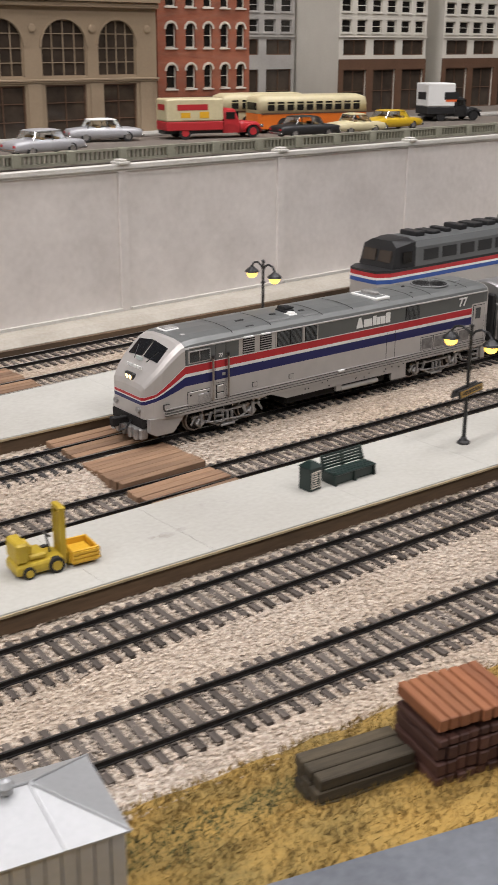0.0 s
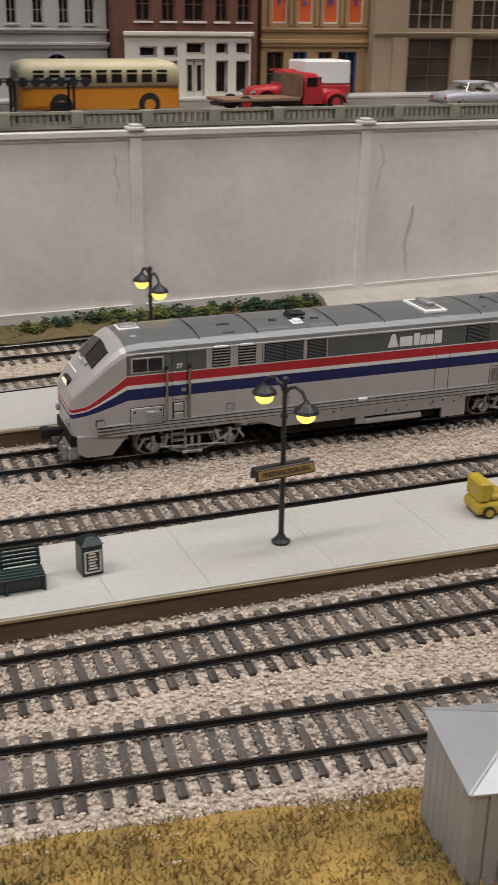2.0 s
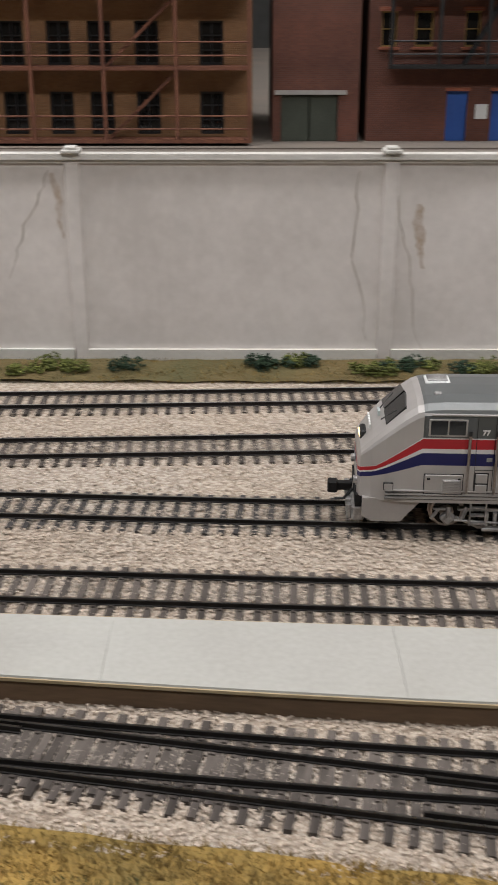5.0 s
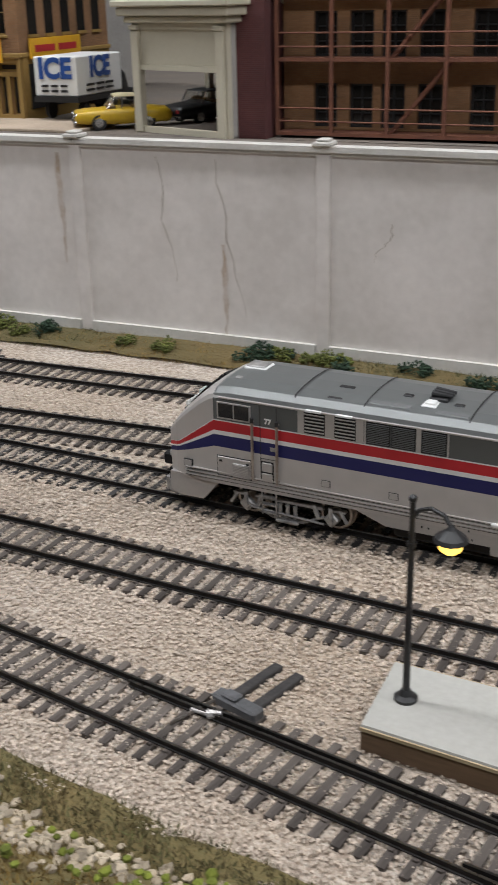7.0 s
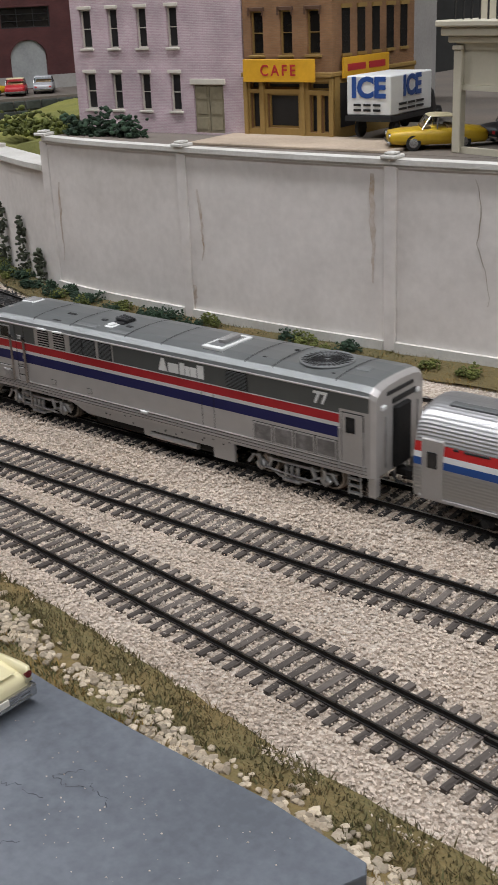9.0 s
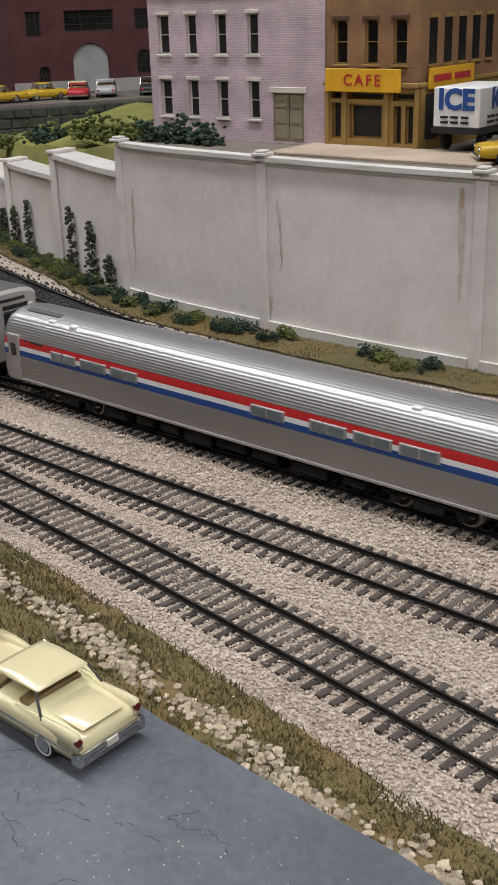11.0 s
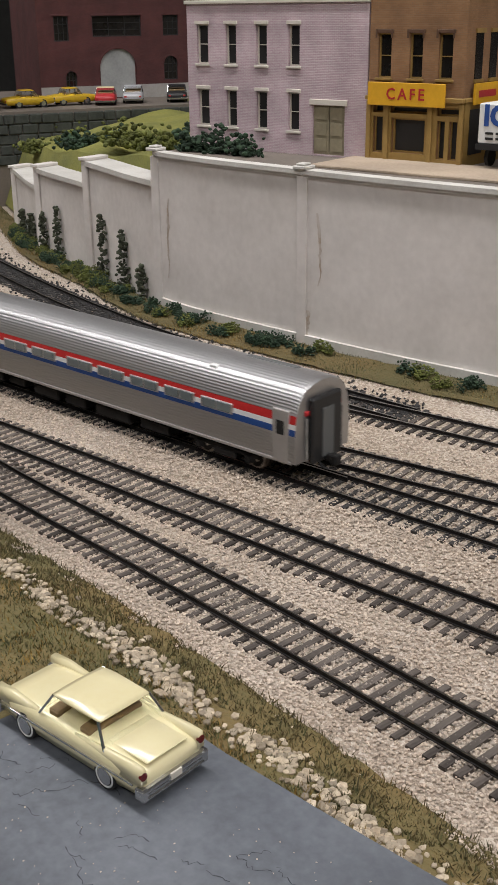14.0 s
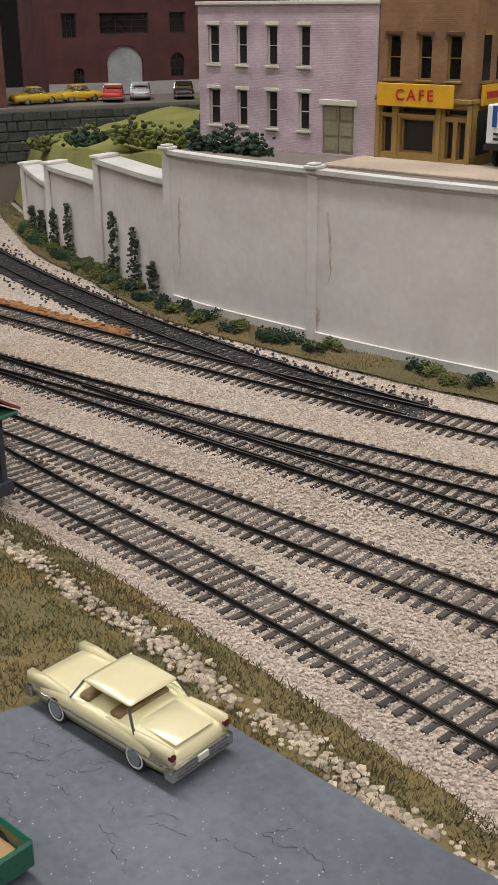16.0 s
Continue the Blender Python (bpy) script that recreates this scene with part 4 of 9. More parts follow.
def truck(parent, x, name, frame_mat, wheel_r=0.0058, base=0.0300, steel=STEEL, detail=True):
    """A two-axle truck under a vehicle, its origin on the rail head; returns the truck and its wheelsets."""
    t = empty(name, pose(x, 0, 0))
    t.parent = parent
    for s in (-1, 1):
        bm = bmesh.new()
        y0, y1 = sorted((s * 0.0128, s * 0.0148))
        if detail:
            # open cast frame: a slim top beam, journal boxes with struts, a low spring plank and brake rods
            box(bm, -base / 2 + 0.003, base / 2 - 0.003, y0, y1, 0.0078, 0.0090, bevel=0.0003)
            box(bm, -0.0060, 0.0060, y0, y1 + 0.0004, 0.0014, 0.0030, bevel=0.0004)
            box(bm, -0.0042, 0.0042, min(s * 0.0148, s * 0.0160), max(s * 0.0148, s * 0.0160), 0.0010, 0.0022, bevel=0.0003)
            for x1 in (-0.0028, 0.0, 0.0028):
                tube(bm, (x1, s * 0.0150, 0.0030), (x1, s * 0.0150, 0.0076), 0.00075, 8)
            for e in (-1, 1):
                cx = e * base / 2
                box(bm, -0.0021, 0.0021, y0 - 0.0002, y1 + 0.0003, -0.0021, 0.0021, bevel=0.0005, m=pose(cx, 0, wheel_r - 0.0006, 0, 45, 0))
                tube(bm, (cx, s * 0.0151, wheel_r), (cx, s * 0.0151, 0.0098), 0.0008, 8)
                tube(bm, (cx, s * 0.0146, wheel_r - 0.0006), (cx, s * 0.0160, wheel_r - 0.0006), 0.0011, 8)
                tube(bm, (cx - e * 0.0024, s * 0.0148, wheel_r + 0.0002), (e * 0.0055, s * 0.0148, 0.0022), 0.0005, 6)
                tube(bm, (cx - e * 0.0060, s * 0.0150, 0.0096), (cx - e * 0.0044, s * 0.0150, 0.0050), 0.0008, 6)
                tube(bm, (cx + e * 0.0030, s * 0.0148, 0.0090), (cx + e * 0.0058, s * 0.0150, 0.0050), 0.0006, 6)
                box(bm, min(cx, cx + e * 0.005), max(cx, cx + e * 0.005), y0, y1, 0.0080, 0.0089, bevel=0.0002)
            tube(bm, (-base / 2 + 0.002, s * 0.0157, 0.0050), (base / 2 - 0.002, s * 0.0157, 0.0036), 0.0004, 6)
        else:
            box(bm, -base / 2 - 0.006, base / 2 + 0.006, y0, y1, 0.0062, 0.0082, bevel=0.0004)
            box(bm, -0.0065, 0.0065, y0, y1, 0.0030, 0.0062, bevel=0.0005)
            for e in (-1, 1):
                cx = e * base / 2
                box(bm, cx - 0.0026, cx + 0.0026, y0 - 0.0003, y1 + 0.0003, 0.0040, 0.0078, bevel=0.0006)
                tube(bm, (cx, s * 0.0145, wheel_r), (cx, s * 0.0158, wheel_r), 0.0016, 8)
        part("side_frame", bm, frame_mat, t)
    if detail:
        # Black blocks added between the wheels so no light shows underneath.
        bm = bmesh.new()
        box(bm, -base / 2 + 0.0065, base / 2 - 0.0065, -0.0068, 0.0068, 0.0028, 0.0118)
        box(bm, -base / 2 - 0.0080, base / 2 + 0.0080, -0.0105, 0.0105, 0.0112, 0.0124)
        part("dark_filler", bm, UNDER, t, "black filler added to keep the space between wheels dark")
    sets = []
    for e in (-1, 1):
        bm = bmesh.new()
        tube(bm, (0, -0.009, 0), (0, 0.009, 0), 0.001, 6)
        for s in (-1, 1):
            tube(bm, (0, s * 0.0078, 0), (0, s * 0.0100, 0), wheel_r, 20)
            tube(bm, (0, s * 0.0072, 0), (0, s * 0.0078, 0), wheel_r + 0.0006, 20)
            tube(bm, (0, s * 0.0100, 0), (0, s * 0.01003, 0), wheel_r * 0.86, 20, mat=1)
            tube(bm, (0, s * 0.0100, 0), (0, s * 0.0103, 0), wheel_r * 0.45, 8)
            for k in range(4):
                a = k * math.pi / 2 + 0.4
                tube(bm, (wheel_r * 0.66 * math.cos(a), s * 0.0099, wheel_r * 0.66 * math.sin(a)), (wheel_r * 0.66 * math.cos(a), s * 0.01015, wheel_r * 0.66 * math.sin(a)), wheel_r * 0.13, 6, mat=1)
        w = part("wheelset", bm, (steel, UNDER), t, "worn steel wheels on an axle")
        w.matrix_basis = pose(e * base / 2, 0, wheel_r)
        sets.append((w, e * base / 2, wheel_r))
    return sets


def coupler(parent, x, sign):
    bm = bmesh.new()
    box(bm, min(x, x + sign * 0.006), max(x, x + sign * 0.006), -0.0012, 0.0012, 0.0085, 0.0115, bevel=0.0003)
    box(bm, min(x + sign * 0.005, x + sign * 0.0085), max(x + sign * 0.005, x + sign * 0.0085), -0.0022, 0.0016, 0.0078, 0.0122, bevel=0.0005)
    part("coupler", bm, UNDER, parent)
    for s in (-1, 1):
        bm = bmesh.new()
        pts = [(x, s * 0.004, 0.0105), (x + sign * 0.003, s * 0.0045, 0.007), (x + sign * 0.006, s * 0.0035, 0.0065)]
        for a, b in zip(pts, pts[1:]):
            tube(bm, a, b, 0.0005, 6)
        part("brake_hose", bm, BLACK, parent)


SEAMDARK = material("dark_panel_joint", (0.035, 0.034, 0.034), 0.7, spec=0.25, scale=60, fine=900, mix=0.3, bump=0.05)
MESHGREY = material("radiator_mesh", (0.30, 0.285, 0.275), 0.55, 0.3, dark=(0.16, 0.15, 0.145), scale=260, fine=2600, mix=0.8, bump=0.5)


def locomotive():
    L = empty("diesel_locomotive", None, label="silver diesel locomotive with red, white and navy stripes, grey roof", category="locomotive")
    paint = livery("locomotive_livery")

    def ring(x, w, zb, zt, shoulder):
        """A body section: half width, floor, roof height, and how far the roof rounds over."""
        k = [(w, zb), (w, zt - shoulder * 1.0), (w * 0.965, zt - shoulder * 0.62), (w * 0.82, zt - shoulder * 0.26), (w * 0.5, zt - shoulder * 0.06), (0, zt)]
        half = [(x, -a, b) for a, b in k]
        return half + [(x, a, b) for a, b in k[-2::-1]]
    bm = bmesh.new()
    sections = [(-0.0530, 0.0112, 0.0125, 0.0262, 0.0015), (-0.0522, 0.0130, 0.0122, 0.0285, 0.0020), (-0.0485, 0.0152, 0.0121, 0.0332, 0.0028), (-0.0440, 0.0166, 0.0120, 0.0380, 0.0035),
                (-0.0385, 0.0172, 0.0120, 0.0430, 0.0040), (-0.0345, 0.0174, 0.0120, 0.0459, 0.0042), (-0.0315, 0.0175, 0.0120, 0.0470, 0.0044), (-0.026, 0.0175, 0.0120, 0.0476, 0.0046),
                (0.02, 0.0175, 0.0120, 0.0478, 0.0046), (0.10, 0.0175, 0.0120, 0.0478, 0.0046), (0.1725, 0.0175, 0.0120, 0.0478, 0.0046), (0.1762, 0.0172, 0.0120, 0.0473, 0.0046), (0.1780, 0.0160, 0.0122, 0.0460, 0.0046)]
    loft(bm, [ring(*s) for s in sections])
    part("body", bm, paint, L)
    # lower skirts: front pilot, fuel tank fairing
    for name, pts in (("pilot_skirt", [(-0.0512, 0.0126), (-0.0312, 0.0126), (-0.0385, 0.0042), (-0.0480, 0.0042), (-0.0512, 0.0060)]),
                      ("tank_fairing", [(0.0165, 0.0126), (0.0285, 0.0082), (0.1014, 0.0082), (0.1014, 0.0040), (0.1124, 0.0040), (0.1124, 0.0126)])):
        for s in (-1, 1):
            bm = bmesh.new()
            w0, w1 = (0.0130, 0.0160) if name == "pilot_skirt" else (0.0160, 0.01735)
            loft(bm, [[(x, s * w0, z) for x, z in pts], [(x, s * w1, z) for x, z in pts]])
            part(name, bm, SILVER, L)
    # Solid black box stands in for the shade of the recess.
    bm = bmesh.new()
    box(bm, -0.0535, -0.0500, -0.0128, 0.0128, 0.0080, 0.0122)
    part("pilot_shade_block", bm, UNDER, L, "black block put in for the shaded recess behind the coupler")
    bm = bmesh.new()
    box(bm, -0.0545, -0.0500, -0.0125, 0.0125, 0.0022, 0.0079, bevel=0.0008)
    for k in range(5):
        y = -0.010 + 0.005 * k
        box(bm, -0.0562, -0.0545, y - 0.0012, y + 0.0012, 0.0026, 0.0078, bevel=0.0003)
    part("snow_plough", bm, TRUCKGREY, L, "grey pilot plough")
    bm = bmesh.new()
    box(bm, 0.030, 0.100, -0.0145, 0.0145, 0.0035, 0.0120, bevel=0.001)
    box(bm, 0.005, 0.165, -0.0100, 0.0100, 0.0090, 0.0121)
    part("fuel_tank", bm, UNDER, L)
    for s in (-1, 1):
        bm = bmesh.new()
        tube(bm, (0.066, s * 0.0160, 0.0058), (0.092, s * 0.0160, 0.0058), 0.0013, 10)
        box(bm, 0.062, 0.066, s * 0.0160 - 0.001, s * 0.0160 + 0.001, 0.0050, 0.0084, bevel=0.0003)
        part("air_reservoir", bm, SILVER, L)
    # windscreen on the sloping nose
    for s in (-1, 1):
        bm = bmesh.new()
        y0, y1 = sorted((s * 0.0008, s * 0.0118))
        pts = [(-0.0437, y0, 0.0378), (-0.0437, y1, 0.0369), (-0.0376, y1 * 0.97, 0.0429), (-0.0372, y0, 0.0443)] if s > 0 else [(-0.0437, y0, 0.0369), (-0.0437, y1, 0.0378), (-0.0372, y1, 0.0443), (-0.0376, y0 * 0.97, 0.0429)]
        loft(bm, [[(x - 0.0006, y, z + 0.0006) for x, y, z in pts], [(x + 0.0012, y, z - 0.0012) for x, y, z in pts]])
        part("windscreen", bm, DARKGLASS, L, "dark windscreen pane")
        bm = bmesh.new()
        tube(bm, (-0.0454, s * 0.005, 0.0366), (-0.0407, s * 0.0085, 0.0412), 0.00028, 5)
        part("wiper", bm, BLACK, L)
    for y in (-0.0014, 0.0014):
        bm = bmesh.new()
        tube(bm, (-0.0510, y, 0.0302), (-0.0524, y, 0.0298), 0.0011, 12)
        part("headlight", bm, HEADGLOW, L, "glowing headlight")
    bm = bmesh.new()
    box(bm, -0.0521, -0.0500, -0.0036, 0.0036, 0.0284, 0.0318, bevel=0.0005)
    part("headlight_housing", bm, BLACK, L)
    for s in (-1, 1):
        bm = bmesh.new()
        tube(bm, (-0.0515, s * 0.0096, 0.0165), (-0.0542, s * 0.0094, 0.0165), 0.0014, 10)
        part("ditch_light", bm, TRUCKGREY, L)
    # front name plate shapes instead of the operator's lettering
    bm = bmesh.new()
    for k in range(5):
        y = -0.0055 + 0.0025 * k
        box(bm, -0.0494, -0.0488, y - 0.0009, y + 0.0009, 0.0338, 0.0352)
    part("nose_mark", bm, WHITE, L)
    bm = bmesh.new()
    box(bm, -0.0464, -0.0456, -0.0022, 0.0022, 0.0368, 0.0384)
    part("number_board", bm, material("pale_lit_board", (0.6, 0.68, 0.66), 0.4), L)
    for s in (-1, 1):
        q = s * 0.0175

        def plate(name, x0, x1, z0, z1, mat, proud=0.0002, bevel=0.0, label=""):
            b2 = bmesh.new()
            y0, y1 = sorted((q - s * 0.0006, q + s * proud))
            box(b2, x0, x1, y0, y1, z0, z1, bevel=bevel)
            return part(name, b2, mat, L, label)
        def seam(x0, x1, z0, z1):
            plate("panel_seam", x0, x1, z0, z1, SEAMDARK, 0.00012)
        # cab windows in a dark surround
        plate("window_surround", -0.0318, -0.0158, 0.0353, 0.0424, GREYP, 0.00012)
        plate("window_frame", -0.0309, -0.0185, 0.0359, 0.0418, SILVER, 0.00045, 0.0001)
        for x0, x1 in ((-0.0303, -0.0249), (-0.0244, -0.0191)):
            plate("cab_window", x0, x1, 0.0365, 0.0413, DARKGLASS, 0.0006)
        # louvred intakes in a silver surround
        plate("intake_surround", -0.0018, 0.0206, 0.0352, 0.0432, SILVER, 0.00012)
        for x0, x1, nn in ((0.0005, 0.0077, 6), (0.0109, 0.0181, 6), (0.0216, 0.0293, 12), (0.0297, 0.0375, 12), (0.0394, 0.0472, 12), (0.1100, 0.1206, 12)):
            fr = plate("intake_grille", x0, x1, 0.0356, 0.0428, UNDER, 0.0002, label="black louvred intake")
            b2 = bmesh.new()
            for k in range(nn):
                z = 0.0358 + 0.0068 * (k + 0.5) / nn
                y0, y1 = sorted((q + s * 0.00018, q + s * 0.00055))
                box(b2, x0 + 0.0003, x1 - 0.0003, y0, y1, z - 0.00012, z + (0.00022 if nn == 6 else 0.00008))
            part("louvre", b2, SILVER if nn == 6 else GREYP, fr)
        for x0 in (0.0012, 0.0116):
            plate("marker_strip", x0, x0 + 0.0052, 0.0431, 0.0437, WHITE, 0.0010)
        for x0, x1 in ((0.0209, 0.0214), (0.0377, 0.0392), (0.0474, 0.0479)):
            plate("grille_post", x0, x1, 0.0354, 0.0430, SILVER, 0.0003)
        plate("gutter", -0.0300, 0.1750, 0.0430, 0.0434, SILVER, 0.00045, label="silver gutter strip")
        # cab door, its seams and vertical grab rails
        for x in (-0.0153, -0.0094):
            seam(x, x + 0.00016, 0.0165, 0.0424)
        seam(-0.0153, -0.0094, 0.0240, 0.02416)
        for x in (-0.0176, -0.0087):
            b2 = bmesh.new()
            tube(b2, (x, q + s * 0.0013, 0.0162), (x, q + s * 0.0013, 0.0374), 0.0005, 8)
            for z in (0.0168, 0.0368):
                tube(b2, (x, q - s * 0.0004, z), (x, q + s * 0.0013, z), 0.0004, 6)
            part("grab_rail", b2, STEEL, L, "bright vertical grab rail")
            b2 = bmesh.new()
            tube(b2, (x, q + s * 0.0013, 0.0366), (x, q + s * 0.0013, 0.0382), 0.00065, 8)
            part("rail_cap", b2, BLACK, L)
        plate("cab_step_recess", -0.0151, -0.0105, 0.0158, 0.0232, SEAMDARK, 0.00012)
        plate("cab_step_panel", -0.0147, -0.0109, 0.0195, 0.0228, SILVER, 0.0005, 0.0002)
        plate("cab_step_panel", -0.0147, -0.0109, 0.0160, 0.0190, SILVER, 0.0005, 0.0002)
        text("cab_number", "77", 0.0024, pose(-0.0124, q + s * 0.0002, 0.0372, 90, 0, 0 if s < 0 else 180), WHITE, L, 0.0001, 0.00008)
        plate("builder_plate", -0.0116, -0.0098, 0.0272, 0.0285, TRUCKGREY, 0.00025)
        plate("hatch_shadow_gap", -0.0316, -0.0186, 0.0153, 0.0226, SEAMDARK, 0.0001)
        plate("side_hatch", -0.0313, -0.0189, 0.0156, 0.0223, SILVER, 0.0004, 0.0002)
        for x in (-0.0300, -0.0200):
            plate("hatch_latch", x - 0.0005, x + 0.0005, 0.0205, 0.0212, UNDER, 0.0006)
        plate("hatch_grille", -0.0256, -0.0192, 0.0156, 0.0207, TRUCKGREY, 0.0007, 0.0002)
        b2 = bmesh.new()
        for k in range(8):
            y0, y1 = sorted((q + s * 0.0006, q + s * 0.0009))
            box(b2, -0.0250, -0.0198, y0, y1, 0.0160 + 0.00056 * k, 0.0163 + 0.00056 * k)
        part("vent_slats", b2, SILVER, L)
        for x, z in ((-0.0430, 0.0165), (0.0080, 0.0180), (0.0310, 0.0180)):
            plate("cover_gap", x - 0.0016, x + 0.0016, z, z + 0.0024, SEAMDARK, 0.0001)
            plate("small_cover", x - 0.0014, x + 0.0014, z + 0.0002, z + 0.0022, SILVER, 0.0003)
        for z in (0.0136, 0.0149, 0.0162):
            plate("body_rib", -0.0440, 0.1745, z, z + 0.0004, SILVER, 0.00055)
            seam(-0.0440, 0.1745, z - 0.0004, z)
        for x in (0.0966, 0.1029):
            seam(x, x + 0.00016, 0.0165, 0.0312)
        rr = random.Random(21)
        for k in range(14):
            x, z = rr.uniform(0.040, 0.11), rr.uniform(0.0090, 0.0128)
            plate("rivet", x, x + 0.0005, z, z + 0.0005, SEAMDARK, 0.0002)
        for k in range(4):
            x0 = 0.1228 + 0.0099 * k
            plate("panel_gap", x0 - 0.0002, x0 + 0.0096, 0.0165, 0.0243, SEAMDARK, 0.0001)
            rp = plate("radiator_panel", x0, x0 + 0.0093, 0.0168, 0.0240, SILVER, 0.0003, label="framed mesh radiator panel")
            b2 = bmesh.new()
            y0, y1 = sorted((q + s * 0.0002, q + s * 0.00036))
            box(b2, x0 + 0.0006, x0 + 0.0087, y0, y1, 0.0174, 0.0234)
            part("mesh", b2, MESHGREY, rp)
        # engine room door at the rear
        plate("door_gap", 0.1640, 0.1736, 0.0160, 0.0362, SEAMDARK, 0.0001)
        plate("rear_door", 0.1644, 0.1732, 0.0163, 0.0358, SILVER, 0.00035, label="silver engine room door")
        plate("door_window", 0.1660, 0.1700, 0.0285, 0.0345, DARKGLASS, 0.0005)
        for x in (0.1634, 0.1742):
            b2 = bmesh.new()
            tube(b2, (x, q + s * 0.0010, 0.0140), (x, q + s * 0.0010, 0.0300), 0.00035, 6)
            part("grab_rail", b2, TRUCKGREY, L)
        # plain letter-height shapes where the operator's name stands
        x = 0.0742
        for wdt, hgt, cut in ((0.0052, 0.0054, 0.3), (0.0062, 0.0040, 0.0), (0.0028, 0.0050, 0.0), (0.0027, 0.0040, 0.0), (0.0036, 0.0040, 0.0), (0.0036, 0.0054, 0.0)):
            b2 = bmesh.new()
            y0, y1 = sorted((q - s * 0.0006, q + s * 0.00018))
            ends = (x, x + wdt * 0.9) if s < 0 else (0.1725 - x - wdt * 0.9, 0.1725 - x)
            lean = cut * wdt
            loft(b2, [[(ends[0], y, 0.0365), (ends[1], y, 0.0365), (ends[1] - lean, y, 0.0365 + hgt), (ends[0] + lean, y, 0.0365 + hgt)] for y in (y0, y1)])
            part("side_mark", b2, WHITE, L)
            x += wdt + 0.0001
        text("road_number", "77", 0.0064, pose(0.1548, q + s * 0.0002, 0.0393, 90, 0, 0 if s < 0 else 180), WHITE, L, 0.0001, 0.00020)
        # steps
        for cx in (-0.0128, 0.1690):
            b2 = bmesh.new()
            for e in (-0.0026, 0.0026):
                tube(b2, (cx + e, s * 0.0165, 0.0035), (cx + e, s * 0.0168, 0.0150), 0.00035, 6)
            for z in (0.0042, 0.0070, 0.0098, 0.0126):
                box(b2, cx - 0.0026, cx + 0.0026, min(s * 0.0155, s * 0.0172), max(s * 0.0155, s * 0.0172), z, z + 0.0005)
            part("step_ladder", b2, TRUCKGREY, L)
        b2 = bmesh.new()
        box(b2, 0.0622, 0.0662, min(q, q + s * 0.0012), max(q, q + s * 0.0012), 0.0155, 0.0168, bevel=0.0003)
        part("filler_cap", b2, WHITE, L)
    # roof
    for x in (-0.0038, 0.0196, 0.0530, 0.0737, 0.1176, 0.1310, 0.1600):
        bm = bmesh.new()
        pts = [(-0.0170, 0.0438), (-0.0144, 0.0468), (-0.0088, 0.0477), (0, 0.0481), (0.0088, 0.0477), (0.0144, 0.0468), (0.0170, 0.0438)]
        loft(bm, [[(x - 0.0003, y, z) for y, z in pts], [(x + 0.0003, y, z) for y, z in pts]], closed=False, caps=False)
        part("roof_seam", bm, SEAMDARK, L)
    for x, y, sx, sy, h, mt, nm in ((0.0387, -0.0074, 0.0016, 0.0016, 0.0014, WHITE, "strobe_light"), (0.0385, -0.0074, 0.0024, 0.0026, 0.0006, WHITE, "strobe_base"), (0.0400, -0.001, 0.003, 0.004, 0.0010, BLACK, "horn_base"), (0.0985, -0.002, 0.0052, 0.0098, 0.0009, WHITE, "exhaust_hatch"),
                                    (0.0985, -0.002, 0.0040, 0.0080, 0.0010, GREYROOF, "hatch_plate"), (0.0990, -0.001, 0.0018, 0.0052, 0.0026, TRUCKGREY, "exhaust_stack"), (-0.0265, 0.005, 0.0034, 0.0030, 0.0010, TRUCKGREY, "antenna_box"), (-0.0265, 0.005, 0.0042, 0.0036, 0.0004, WHITE, "antenna_plate"),
                                    (-0.0275, -0.008, 0.0012, 0.0010, 0.0006, TRUCKGREY, "lift_lug"), (0.0094, -0.0034, 0.0026, 0.0009, 0.0004, SEAMDARK, "lift_recess"), (0.0088, -0.0120, 0.0026, 0.0009, 0.0006, SEAMDARK, "lift_recess"), (0.0300, -0.0035, 0.0016, 0.0010, 0.0006, BLACK, "lift_lug"), (0.0470, -0.0055, 0.0016, 0.0010, 0.0006, BLACK, "lift_lug"),
                                    (0.0270, -0.0100, 0.0068, 0.0030, 0.0005, GREYROOF, "roof_hatch"), (0.0470, -0.0105, 0.0052, 0.0030, 0.0005, GREYROOF, "roof_hatch"), (0.1015, -0.0128, 0.0010, 0.0007, 0.0006, SEAMDARK, "lift_recess"), (0.1225, -0.0085, 0.0010, 0.0007, 0.0006, SEAMDARK, "lift_recess"),
                                    (0.1290, 0.0040, 0.0010, 0.0007, 0.0006, SEAMDARK, "lift_recess"), (0.1560, -0.0105, 0.0010, 0.0007, 0.0006, SEAMDARK, "lift_recess"), (0.1640, -0.0020, 0.0030, 0.0022, 0.0005, GREYROOF, "roof_hatch")):
        bm = bmesh.new()
        z = 0.0477 - 9.0 * y * y
        box(bm, x - sx, x + sx, y - sy, y + sy, z - 0.0006, z + h, bevel=0.0003)
        part(nm, bm, mt, L)
    bm = bmesh.new()
    for k in range(3):
        tube(bm, (0.0440, -0.003 + 0.002 * k, 0.0492), (0.0375, -0.003 + 0.002 * k, 0.0494), 0.0005, 8, 0.0011)
    part("horn", bm, BLACK, L)
    fan = part("radiator_fan", lathe_part(0.146), GREYROOF, L, "round radiator fan grille", True)
    bm = bmesh.new()
    for k in range(28):
        a = k * math.tau / 28
        box(bm, 0.0012, 0.0098, -0.00012, 0.00012, 0.0481, 0.0484, m=pose(0.146, 0, 0, 0, 0, math.degrees(a)))
    for r in (0.004, 0.008):
        for k in range(24):
            a, b = k * math.tau / 24, (k + 1) * math.tau / 24
            tube(bm, (0.146 + r * math.cos(a), r * math.sin(a), 0.0484), (0.146 + r * math.cos(b), r * math.sin(b), 0.0484), 0.00012, 4)
